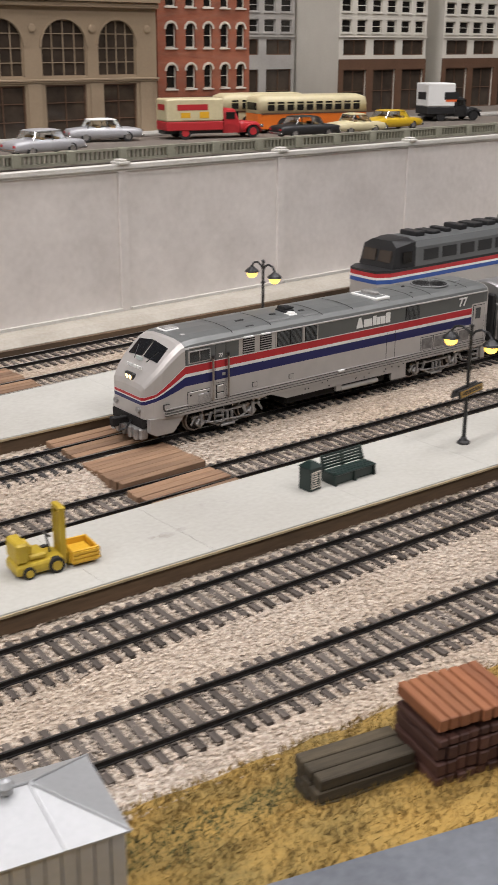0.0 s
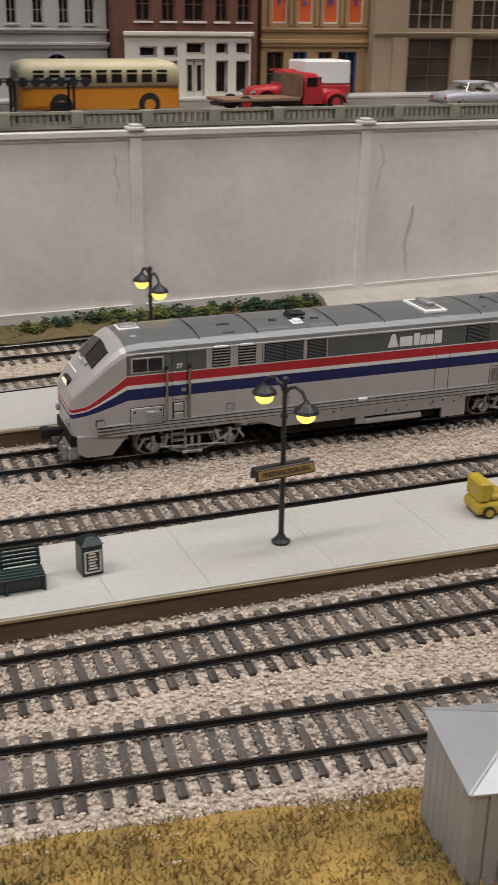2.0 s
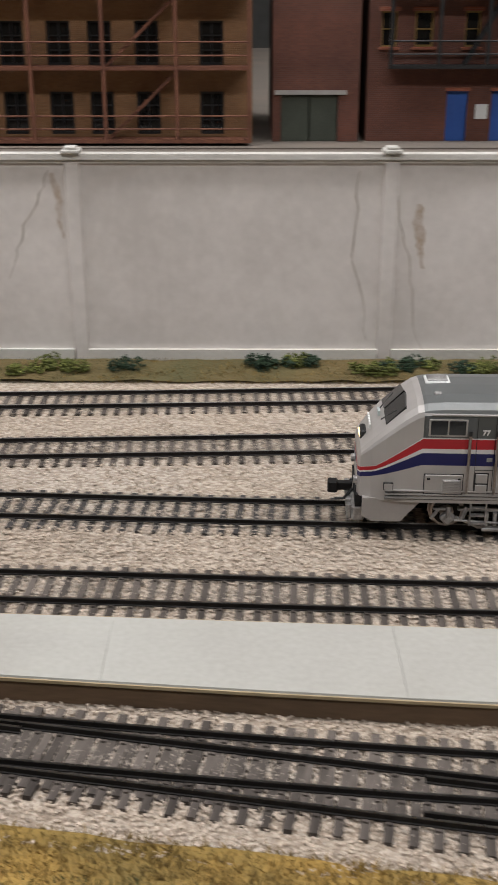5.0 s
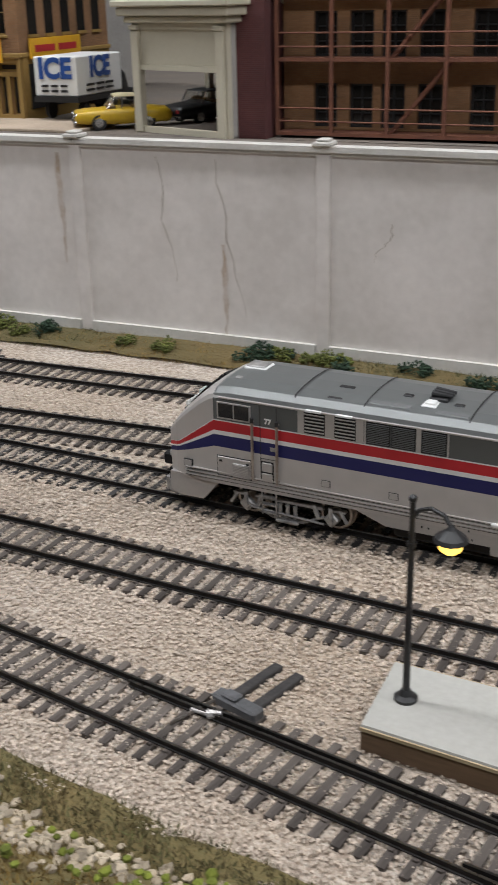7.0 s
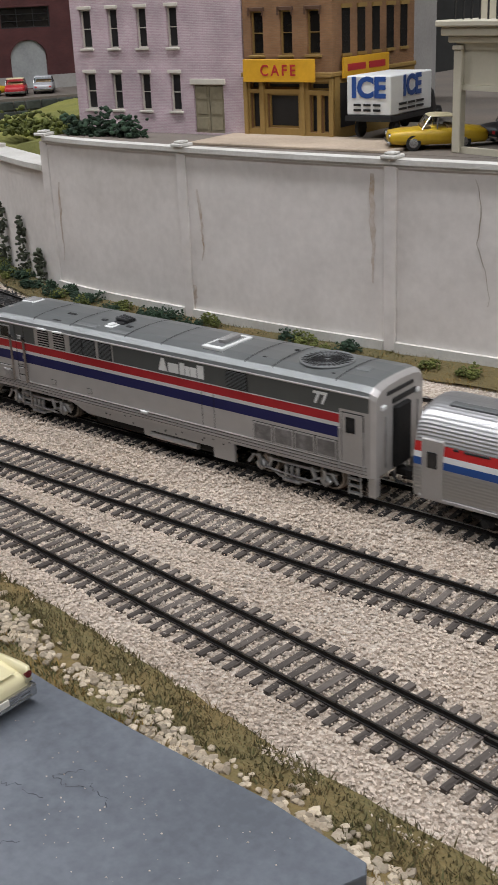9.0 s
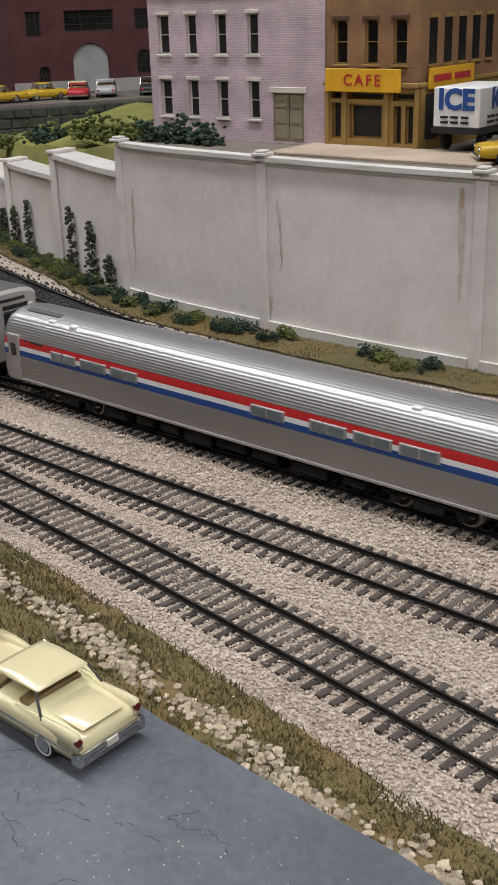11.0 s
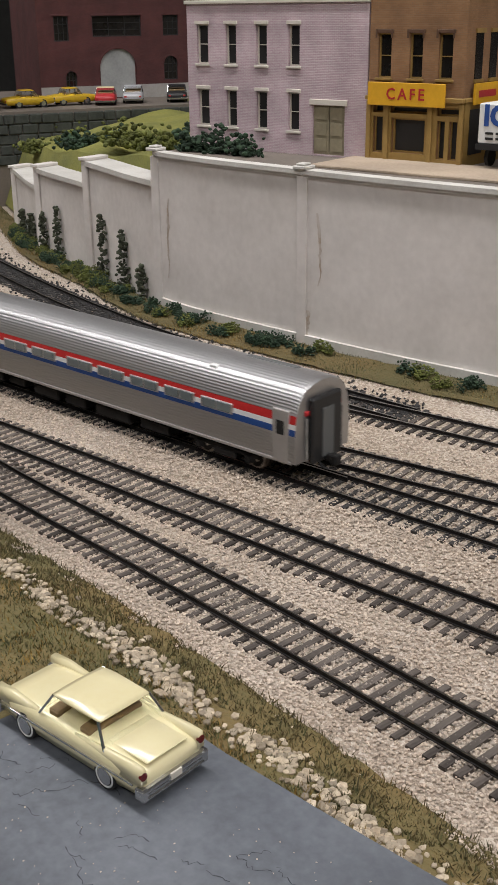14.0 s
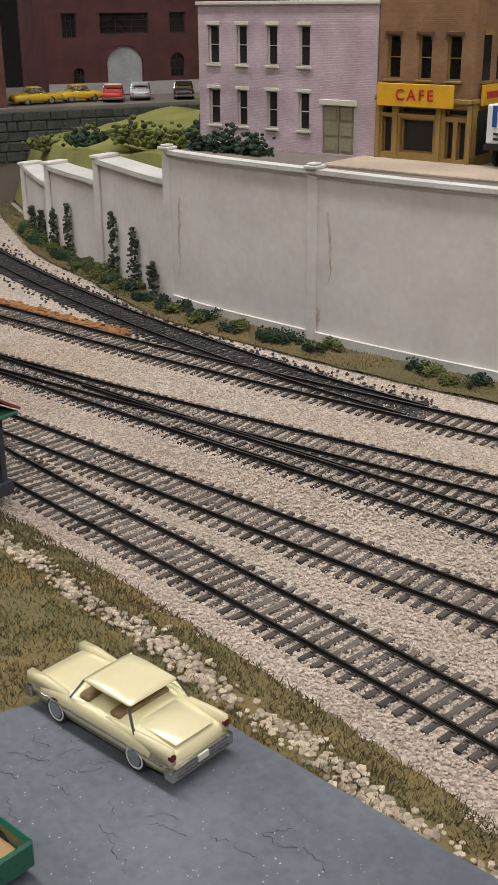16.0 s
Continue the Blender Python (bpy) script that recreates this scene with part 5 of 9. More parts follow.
    part("fan_guard", bm, SEAMDARK, fan)
    # rear end: a recessed dark gangway between silver corner posts, marker lights and a slot under the roof
    bm = bmesh.new()
    box(bm, 0.1776, 0.1800, -0.0052, 0.0052, 0.0130, 0.0370, bevel=0.0006)
    part("rear_gangway", bm, UNDER, L)
    bm = bmesh.new()
    box(bm, 0.1774, 0.1784, -0.0090, 0.0090, 0.0418, 0.0434, bevel=0.0003)
    part("rear_slot", bm, BLACK, L)
    bm = bmesh.new()
    box(bm, 0.1774, 0.1784, -0.0055, 0.0110, 0.0378, 0.0400, bevel=0.0003)
    part("rear_number_board", bm, BLACK, L)
    for s in (-1, 1):
        bm = bmesh.new()
        box(bm, 0.1774, 0.1788, s * 0.0118 - 0.0016, s * 0.0118 + 0.0016, 0.0374, 0.0392, bevel=0.0003)
        part("rear_light", bm, WHITE, L)
        bm = bmesh.new()
        tube(bm, (0.1790, s * 0.0110, 0.0150), (0.1790, s * 0.0110, 0.0350), 0.00035, 6)
        part("grab_rail", bm, TRUCKGREY, L)
        bm = bmesh.new()
        box(bm, 0.1745, 0.1780, min(s * 0.0130, s * 0.0165), max(s * 0.0130, s * 0.0165), 0.0040, 0.0122, bevel=0.0004)
        part("rear_step_post", bm, SILVER, L)
    coupler(L, -0.054, -1)
    coupler(L, 0.1770, 1)
    sets = truck(L, -0.0068, "truck", TRUCKGREY, 0.0056, 0.0310) + truck(L, 0.1390, "truck", TRUCKGREY, 0.0056, 0.0310)
    return L, sets


def lathe_part(x):
    bm = bmesh.new()
    lathe(bm, [(0.0001, 0.0), (0.0107, 0.0), (0.0108, 0.0006), (0.0103, 0.0009), (0.0098, 0.0005), (0.0001, 0.0004)], 36, (x, 0, 0.0476))
    return bm


COACH = 0.2835


def coach_livery():
    """Bare ribbed metal with red, white and blue bands by height on the flanks."""
    m = ALU.copy()
    m.name = "coach_livery"
    n, l = m.node_tree.nodes, m.node_tree.links
    b = n["Principled BSDF"]
    tc, sp, dv, r = n.new("ShaderNodeTexCoord"), n.new("ShaderNodeSeparateXYZ"), n.new("ShaderNodeMath"), n.new("ShaderNodeValToRGB")
    l.new(tc.outputs["Object"], sp.inputs[0])
    l.new(sp.outputs[2], dv.inputs[0])
    dv.operation, dv.inputs[1].default_value = "DIVIDE", 0.05
    r.color_ramp.interpolation = "CONSTANT"
    al = (0.46, 0.455, 0.455)
    for k, (z, c) in enumerate([(0, al), (0.0228, (0.015, 0.065, 0.25)), (0.0254, (0.74, 0.74, 0.73)), (0.0276, (0.46, 0.02, 0.02)), (0.0312, al)]):
        e = r.color_ramp.elements[k] if k < 2 else r.color_ramp.elements.new(0.99)
        e.position, e.color = z / 0.05, (*c, 1)
    l.new(dv.outputs[0], r.inputs[0])
    l.new(r.outputs[0], b.inputs["Base Color"])
    mt, md = n.new("ShaderNodeValToRGB"), None
    mt.color_ramp.interpolation = "CONSTANT"
    for k, (z, c) in enumerate([(0, 0.85), (0.0228, 0.0), (0.0312, 0.85)]):
        e = mt.color_ramp.elements[k] if k < 2 else mt.color_ramp.elements.new(0.99)
        e.position, e.color = z / 0.05, (c, c, c, 1)
    l.new(dv.outputs[0], mt.inputs[0])
    l.new(mt.outputs[0], b.inputs["Metallic"])
    return m


def coach(windows, label):
    """A tubular ribbed stainless coach; x runs from its front end at 0."""
    C = empty("passenger_coach", None, label=label, category="railway coach")
    paint = COACH_PAINT

    def section():
        """Flank and roof outline with ribs, from the near sill over the roof to the far sill."""
        pts = []
        key = on_curve([(0.0085, 0.0166), (0.0120, 0.0174), (0.0180, 0.0178), (0.0250, 0.0177), (0.0300, 0.0171), (0.0340, 0.0160), (0.0380, 0.0141), (0.0410, 0.0115)])
        z = 0.0106
        k = 0
        while z < 0.0408:
            rib = 0.00014 if (k % 2 and not 0.0225 < z < 0.0312) else 0.0
            pts.append((key(z) + rib, z))
            z += 0.0006
            k += 1
        for a in range(1, 14):
            u = a / 14
            y = 0.0117 * (1 - u)
            pts.append((y, 0.0408 + 0.0028 * (1 - (y / 0.0117) ** 2) + (0.00008 if a % 2 else 0)))
        return pts
    half = section()
    full = [(-y, z) for y, z in half] + [(0, 0.04365)] + [(y, z) for y, z in half[::-1]]
    bm = bmesh.new()
    xs = [(0.0, 0.90), (0.0015, 0.97), (0.004, 1.0), (COACH / 2, 1.0), (COACH - 0.004, 1.0), (COACH - 0.0015, 0.97), (COACH, 0.90)]
    loft(bm, [[(x, y * (0.95 + 0.05 * k if k < 1 else 1), 0.0106 + (z - 0.0106) * (k + (1 - k) * 0.75)) for y, z in full] for x, k in xs])
    body = part("body", bm, paint, C)
    body.data.materials.append(ALU)
    for face in body.data.polygons:
        if abs(face.normal.x) > 0.8:
            face.material_index = 1
    for s in (-1, 1):
        def on_side(name, x0, x1, z0, z1, mat, proud, bevel=0.0002, label="", parent=C):
            b2 = bmesh.new()
            y0, y1 = sorted((s * 0.0166, s * (0.0178 + proud)))
            box(b2, x0, x1, y0, y1, z0, z1, bevel=bevel)
            return part(name, b2, mat, parent, label)
        for a, b in windows:
            f = on_side("window_frame", a - 0.0007, b + 0.0007, 0.0246, 0.0293, ALU, 0.0002)
            n = max(1, round((b - a) / 0.0080))
            for k in range(n):
                u, v = a + (b - a) * k / n + 0.0003, a + (b - a) * (k + 1) / n - 0.0003
                on_side("pane", u, v, 0.0250, 0.0289, COACH_GLASS, 0.00035, 0.0002, "grey-blue tinted pane", f)
        for x in (0.0075, COACH - 0.0075):
            d = on_side("door", x - 0.0042, x + 0.0042, 0.0108, 0.0330, SILVER, 0.0003, label="plain silver vestibule door")
            on_side("door_window", x - 0.0020, x + 0.0020, 0.0225, 0.0285, DARKGLASS, 0.0006, parent=d)
        on_side("side_sill", 0.002, COACH - 0.002, 0.0102, 0.0116, SILVER, 0.0001)
        on_side("number_plate_bar", 0.0150, 0.0172, 0.0302, 0.0312, BLACK, -0.0006)
        on_side("destination_bar", 0.0190, 0.0290, 0.0302, 0.0312, BLACK, -0.0006)
    for x, e in ((0.0, -1), (COACH, 1)):
        bm = bmesh.new()
        y = sorted((x, x + e * 0.0028))
        box(bm, y[0], y[1], -0.0095, 0.0095, 0.0090, 0.0372, bevel=0.0008)
        g = part("gangway", bm, BLACK, C, "black rubber gangway")
        bm = bmesh.new()
        y = sorted((x + e * 0.0028, x + e * 0.0032))
        box(bm, y[0], y[1], -0.0038, 0.0038, 0.0110, 0.0320, bevel=0.0003)
        part("end_door", bm, GREYP, g)
        for s in (-1, 1):
            bm = bmesh.new()
            tube(bm, (x + e * 0.0010, s * 0.0115, 0.0110), (x + e * 0.0010, s * 0.0115, 0.0290), 0.0005, 6)
            part("grab_rail", bm, TRUCKGREY, C)
            bm = bmesh.new()
            q = sorted((x - e * 0.0005, x + e * 0.0008))
            box(bm, q[0], q[1], s * 0.0105 - 0.0014, s * 0.0105 + 0.0014, 0.0300, 0.0320, bevel=0.0003)
            part("tail_lamp", bm, RED if e > 0 else TRUCKGREY, C)
        coupler(C, x + e * 0.0005, e)
    bm = bmesh.new()
    box(bm, 0.010, COACH - 0.010, -0.0120, 0.0120, 0.0075, 0.0112)
    part("underframe", bm, UNDER, C)
    rng = random.Random(len(windows))
    x = 0.066
    while x < COACH - 0.075:
        w = rng.uniform(0.010, 0.024)
        bm = bmesh.new()
        box(bm, x, x + w, -0.0140, 0.0140, rng.uniform(0.0022, 0.0042), 0.0080, bevel=0.0006)
        part("equipment_box", bm, UNDER, C)
        x += w + rng.uniform(0.003, 0.008)
    for x, y, sx, sy in ((0.020, -0.006, 0.012, 0.0018), (0.046, -0.0105, 0.0022, 0.002), (0.030, -0.0105, 0.002, 0.0012), (COACH - 0.03, 0.004, 0.014, 0.0015), (COACH - 0.05, -0.0105, 0.002, 0.0015)):
        bm = bmesh.new()
        z = 0.0436 - 22.0 * y * y
        box(bm, x - sx, x + sx, y - sy, y + sy, z - 0.001, z + 0.0006, bevel=0.0003)
        part("roof_vent", bm, GREYP if sx > 0.01 else WHITE, C)
    sets = truck(C, 0.0420, "truck", UNDER, 0.0052, 0.0290, detail=False) + truck(C, COACH - 0.0420, "truck", UNDER, 0.0052, 0.0290, detail=False)
    return C, sets


COACH_PAINT = coach_livery()
COACH_GLASS = material("tinted_coach_glazing", (0.20, 0.235, 0.235), 0.1, dark=(0.13, 0.155, 0.165), scale=60, fine=200, bump=0, spec=0.8)
LOCO, LOCO_SETS = locomotive()
CAFE_WINDOWS = [(0.036 + 0.0205 * k, 0.052 + 0.0205 * k) for k in range(3)] + [(0.160, 0.176), (0.190, 0.206), (0.2105, 0.2265), (0.231, 0.247)]
SEAT_WINDOWS = [(0.0280 + 0.0222 * k, 0.0448 + 0.0222 * k) for k in range(5)] + [(0.1434 + 0.0222 * k, 0.1602 + 0.0222 * k) for k in range(5)]
COACH_A, SETS_A = coach(CAFE_WINDOWS, "silver ribbed coach with few windows and red, white and blue bands")
COACH_B, SETS_B = coach(SEAT_WINDOWS, "silver ribbed coach with a full row of windows")

# where the locomotive's reference point is along the line, second by second
RUN = [(0.0, 0.3243), (0.8, 0.2326), (1.5, 0.1534), (2.5, 0.0388), (3.5, -0.0748), (4.2, -0.1563), (6.3, -0.4114), (7.0, -0.5027), (9.0, -0.7824), (10.0, -0.9216), (13.0, -1.3386), (16.0, -1.7556)]
run_at = on_curve(RUN)
RAIL_TOP_Z = HIGH + TIE_H + RAIL_H


def motions():
    def on_line(x, a, b):
        """Pose of a vehicle whose origin is at x and whose trucks stand at x + a and x + b."""
        ya, yb = y_t4(x + a), y_t4(x + b)
        turn = math.atan2(yb - ya, b - a)
        return pose(x, ya - math.tan(turn) * a, RAIL_TOP_Z, 0, 0, math.degrees(turn))
    times = [k * 0.5 for k in range(33)]
    for thing, lead, a, b in ((LOCO, 0.0, -0.008, 0.139), (COACH_A, 0.1940, 0.042, COACH - 0.042), (COACH_B, 0.1940 + COACH + 0.009, 0.042, COACH - 0.042)):
        walk(thing, [(t, on_line(run_at(t) + lead, a, b)) for t in times])
    steps = [k / 30 for k in range(0, 481)]
    for w, x, r in LOCO_SETS + SETS_A + SETS_B:
        walk(w, [(t, pose(x, 0, r, 0, math.degrees((run_at(t) - run_at(0)) / r) % 360, 0)) for t in steps])


# ---- buildings ----
def holed_wall(bm, w, h, thick, holes, z0=0.0, x0=0.0, y0=0.0):
    """A wall in x and z, thick in y, with rectangular openings right through it, as one connected skin."""
    xs = sorted({x0, w, *[min(w, max(x0, v)) for a, b, c, d in holes for v in (a, b)]})
    zs = sorted({z0, h, *[min(h, max(z0, v)) for a, b, c, d in holes for v in (c, d)]})
    solid = {(i, j) for i in range(len(xs) - 1) for j in range(len(zs) - 1)
             if not any(p < (xs[i] + xs[i + 1]) / 2 < q and r < (zs[j] + zs[j + 1]) / 2 < s for p, q, r, s in holes)}
    made = {}

    def vert(i, j, k):
        if (i, j, k) not in made:
            made[i, j, k] = bm.verts.new((xs[i], y0 + thick * k, zs[j]))
        return made[i, j, k]
    for i, j in sorted(solid):
        bm.faces.new((vert(i, j, 0), vert(i + 1, j, 0), vert(i + 1, j + 1, 0), vert(i, j + 1, 0)))
        bm.faces.new((vert(i, j, 1), vert(i, j + 1, 1), vert(i + 1, j + 1, 1), vert(i + 1, j, 1)))
        for di, dj, a, b in ((-1, 0, (0, 0), (0, 1)), (1, 0, (1, 1), (1, 0)), (0, -1, (1, 0), (0, 0)), (0, 1, (0, 1), (1, 1))):
            if (i + di, j + dj) not in solid:
                p, q = (i + a[0], j + a[1]), (i + b[0], j + b[1])
                bm.faces.new((vert(*p, 0), vert(*q, 0), vert(*q, 1), vert(*p, 1)))


def window(parent, x0, x1, z0, z1, frame_mat, glass=None, bars=1, cross=1, sill=None, lintel=None, arch=False, depth=0.0016, wall=None, name="window"):
    """A window set into an opening of the front wall: frame and bars, panes, sill, lintel, and for an arch the filled spandrels."""
    bm = bmesh.new()
    t = min(0.0011, (x1 - x0) * 0.1)
    y0, y1 = depth, depth + 0.0008
    cx = [x0 + t] + [x0 + (x1 - x0) * k / (bars + 1) for k in range(1, bars + 1)] + [x1 - t]
    cz = [z0 + t] + [z0 + (z1 - z0) * k / (cross + 1) for k in range(1, cross + 1)] + [z1 - t]
    g = t * 0.3
    lights = [(a + (g if i else 0), b - (g if i < bars else 0), c + (g if j else 0), d - (g if j < cross else 0))
              for i, (a, b) in enumerate(zip(cx, cx[1:])) for j, (c, d) in enumerate(zip(cz, cz[1:]))]
    holed_wall(bm, x1, z1, y1 - y0, lights, z0, x0, y0)
    f = part(name, bm, frame_mat, parent)
    bm = bmesh.new()
    box(bm, x0, x1, y1 + 0.0001, y1 + 0.0005, z0, z1)
    part("pane", bm, glass or SHOPGLASS, f)
    if sill:
        bm = bmesh.new()
        box(bm, x0 - 0.0012, x1 + 0.0012, -0.0012, depth, z0 - 0.0014, z0, bevel=0.0002)
        part("sill", bm, sill, f)
    if lintel and not arch:
        bm = bmesh.new()
        box(bm, x0 - 0.0012, x1 + 0.0012, -0.0009, depth, z1, z1 + 0.0020, bevel=0.0002)
        part("lintel", bm, lintel, f)
    if arch:
        r, cx, cz = (x1 - x0) / 2, (x0 + x1) / 2, z1 - (x1 - x0) / 2
        bm = bmesh.new()
        n = 10
        for s in (-1, 1):
            rings = []
            for k in range(n + 1):
                a = math.pi / 2 * k / n
                rings.append([(cx + s * r * math.sin(a), y, z) for y, z in ((0.0, cz + r * math.cos(a)), (0.0, z1 + 0.0001), (depth, z1 + 0.0001), (depth, cz + r * math.cos(a)))])
            loft(bm, rings)
        part("spandrel", bm, wall, f)
        if lintel:
            bm = bmesh.new()
            rings = []
            for k in range(15):
                a = -math.pi / 2 + math.pi * k / 14
                u, v = math.sin(a), math.cos(a)
                rings.append([(cx + u * q, y, cz + v * q) for q, y in ((r, -0.0008), (r + 0.0017, -0.0008), (r + 0.0017, 0.0004), (r, 0.0004))])
            loft(bm, rings)
            part("arch_moulding", bm, lintel, f)
    return f


def building(name, label, m, w, d, h, mat, holes, category="building", side=None, roof=None, cornices=(), extra_holes=()):
    """Shell of a building: front with openings, sides, back, floor plates and roof; returns the thing."""
    b = empty(name, m, label=label, category=category)
    bm = bmesh.new()
    holed_wall(bm, w, h, 0.003, [q[:4] for q in holes])
    part("front_wall", bm, mat, b)
    for nm, x0, x1, y0, y1 in (("side_wall", 0, 0.003, 0.0031, d), ("side_wall", w - 0.003, w, 0.0031, d), ("back_wall", 0.0031, w - 0.0031, d - 0.003, d)):
        bm = bmesh.new()
        box(bm, x0, x1, y0, y1, 0, h)
        part(nm, bm, side or mat, b)
    bm = bmesh.new()
    box(bm, 0.0032, w - 0.0032, 0.0032, d - 0.0032, h - 0.004, h - 0.002)
    part("roof", bm, roof or BLACK, b)
    bm = bmesh.new()
    box(bm, 0.0032, w - 0.0032, 0.016, 0.018, 0.0, h - 0.0042)
    part("inner_wall", bm, INNER, b)
    for z, hh, out, cm in cornices:
        bm = bmesh.new()
        box(bm, -0.0006, w + 0.0006, -out, -0.0001, z, z + hh * 0.45, bevel=0.0003)
        box(bm, -0.0012, w + 0.0012, -out * 1.5, -0.0001, z + hh * 0.46, z + hh, bevel=0.0003)
        part("cornice", bm, cm, b)
    return b


SHOPGLASS = material("dim_window_glass", (0.012, 0.0115, 0.011), 0.1, dark=(0.022, 0.019, 0.016), scale=60, fine=200, bump=0, spec=0.5)
BROWNGLASS = material("brown_window_glass", (0.075, 0.055, 0.04), 0.14, dark=(0.03, 0.024, 0.02), scale=45, fine=200, bump=0, spec=0.5)
INNER = material("dark_interior", (0.03, 0.026, 0.023), 0.9, scale=40, fine=200)
SIDING = material("cream_clapboard", (0.52, 0.47, 0.30), 0.8, dark=(0.44, 0.39, 0.25), scale=40, fine=500, mix=0.4, stretch=(1, 1, 14))
BRICK_R = brick_material("orange_brick", (0.36, 0.11, 0.055), (0.30, 0.085, 0.045), (0.30, 0.16, 0.11))
BRICK_D = brick_material("dark_red_brick", (0.155, 0.058, 0.036), (0.125, 0.046, 0.03), (0.11, 0.06, 0.05))
BRICK_B = brick_material("brown_brick", (0.30, 0.16, 0.075), (0.26, 0.135, 0.06), (0.22, 0.14, 0.08))
BRICK_P = brick_material("faded_pink_brick", (0.50, 0.36, 0.40), (0.55, 0.43, 0.46), (0.60, 0.54, 0.54))
BRICK_M = brick_material("maroon_brick", (0.105, 0.033, 0.031), (0.09, 0.028, 0.027), (0.085, 0.036, 0.036))
TAN = material("tan_stone", (0.31, 0.235, 0.155), 0.8, dark=(0.25, 0.185, 0.12), scale=25, fine=500, mix=0.4)
ORANGEWALL = material("ochre_plaster", (0.36, 0.23, 0.11), 0.8, dark=(0.28, 0.17, 0.08), scale=40, fine=500, mix=0.4)
ORANGE = material("orange_panel", (0.75, 0.13, 0.025), 0.6, scale=40, fine=400, mix=0.3)
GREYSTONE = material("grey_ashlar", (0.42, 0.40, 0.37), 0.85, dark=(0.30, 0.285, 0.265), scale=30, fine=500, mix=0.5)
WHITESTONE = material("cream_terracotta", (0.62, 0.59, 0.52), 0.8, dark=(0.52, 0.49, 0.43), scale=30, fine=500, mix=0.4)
OFFWHITE = material("offwhite_paint", (0.66, 0.62, 0.54), 0.7, dark=(0.54, 0.5, 0.43), scale=60, fine=600, mix=0.4)
BROWNST = material("brown_storefront", (0.13, 0.065, 0.035), 0.7, scale=40, fine=500)
GOLD = material("ochre_shopfront_paint", (0.33, 0.21, 0.06), 0.7, dark=(0.24, 0.15, 0.04), scale=60, fine=500, mix=0.4)
SIGNY = material("yellow_sign", (0.78, 0.42, 0.02), 0.5, scale=60, fine=500, mix=0.3)
CREAM = material("cream_kiosk_paint", (0.56, 0.52, 0.41), 0.6, dark=(0.48, 0.44, 0.34), scale=50, fine=600, mix=0.35)
RUST = material("rust_brown_iron", (0.22, 0.085, 0.045), 0.75, dark=(0.12, 0.045, 0.028), scale=120, fine=900)
TRIMBLUE = material("cobalt_trim", (0.03, 0.10, 0.38), 0.55, scale=60, fine=600, mix=0.3)
BALUST = material("olive_grey_balustrade", (0.29, 0.285, 0.22), 0.85, dark=(0.2, 0.195, 0.15), scale=60, fine=700)
STONEWALL = material("mossy_dark_stone", (0.075, 0.08, 0.07), 0.95, dark=(0.03, 0.035, 0.03), scale=60, fine=300, bump=0.8, depth=0.002)
Z0 = 0.1063


def simple(b, wins, frame, **kw):
    for x0, x1, z0, z1 in wins:
        window(b, x0, x1, z0, z1, frame, **kw)


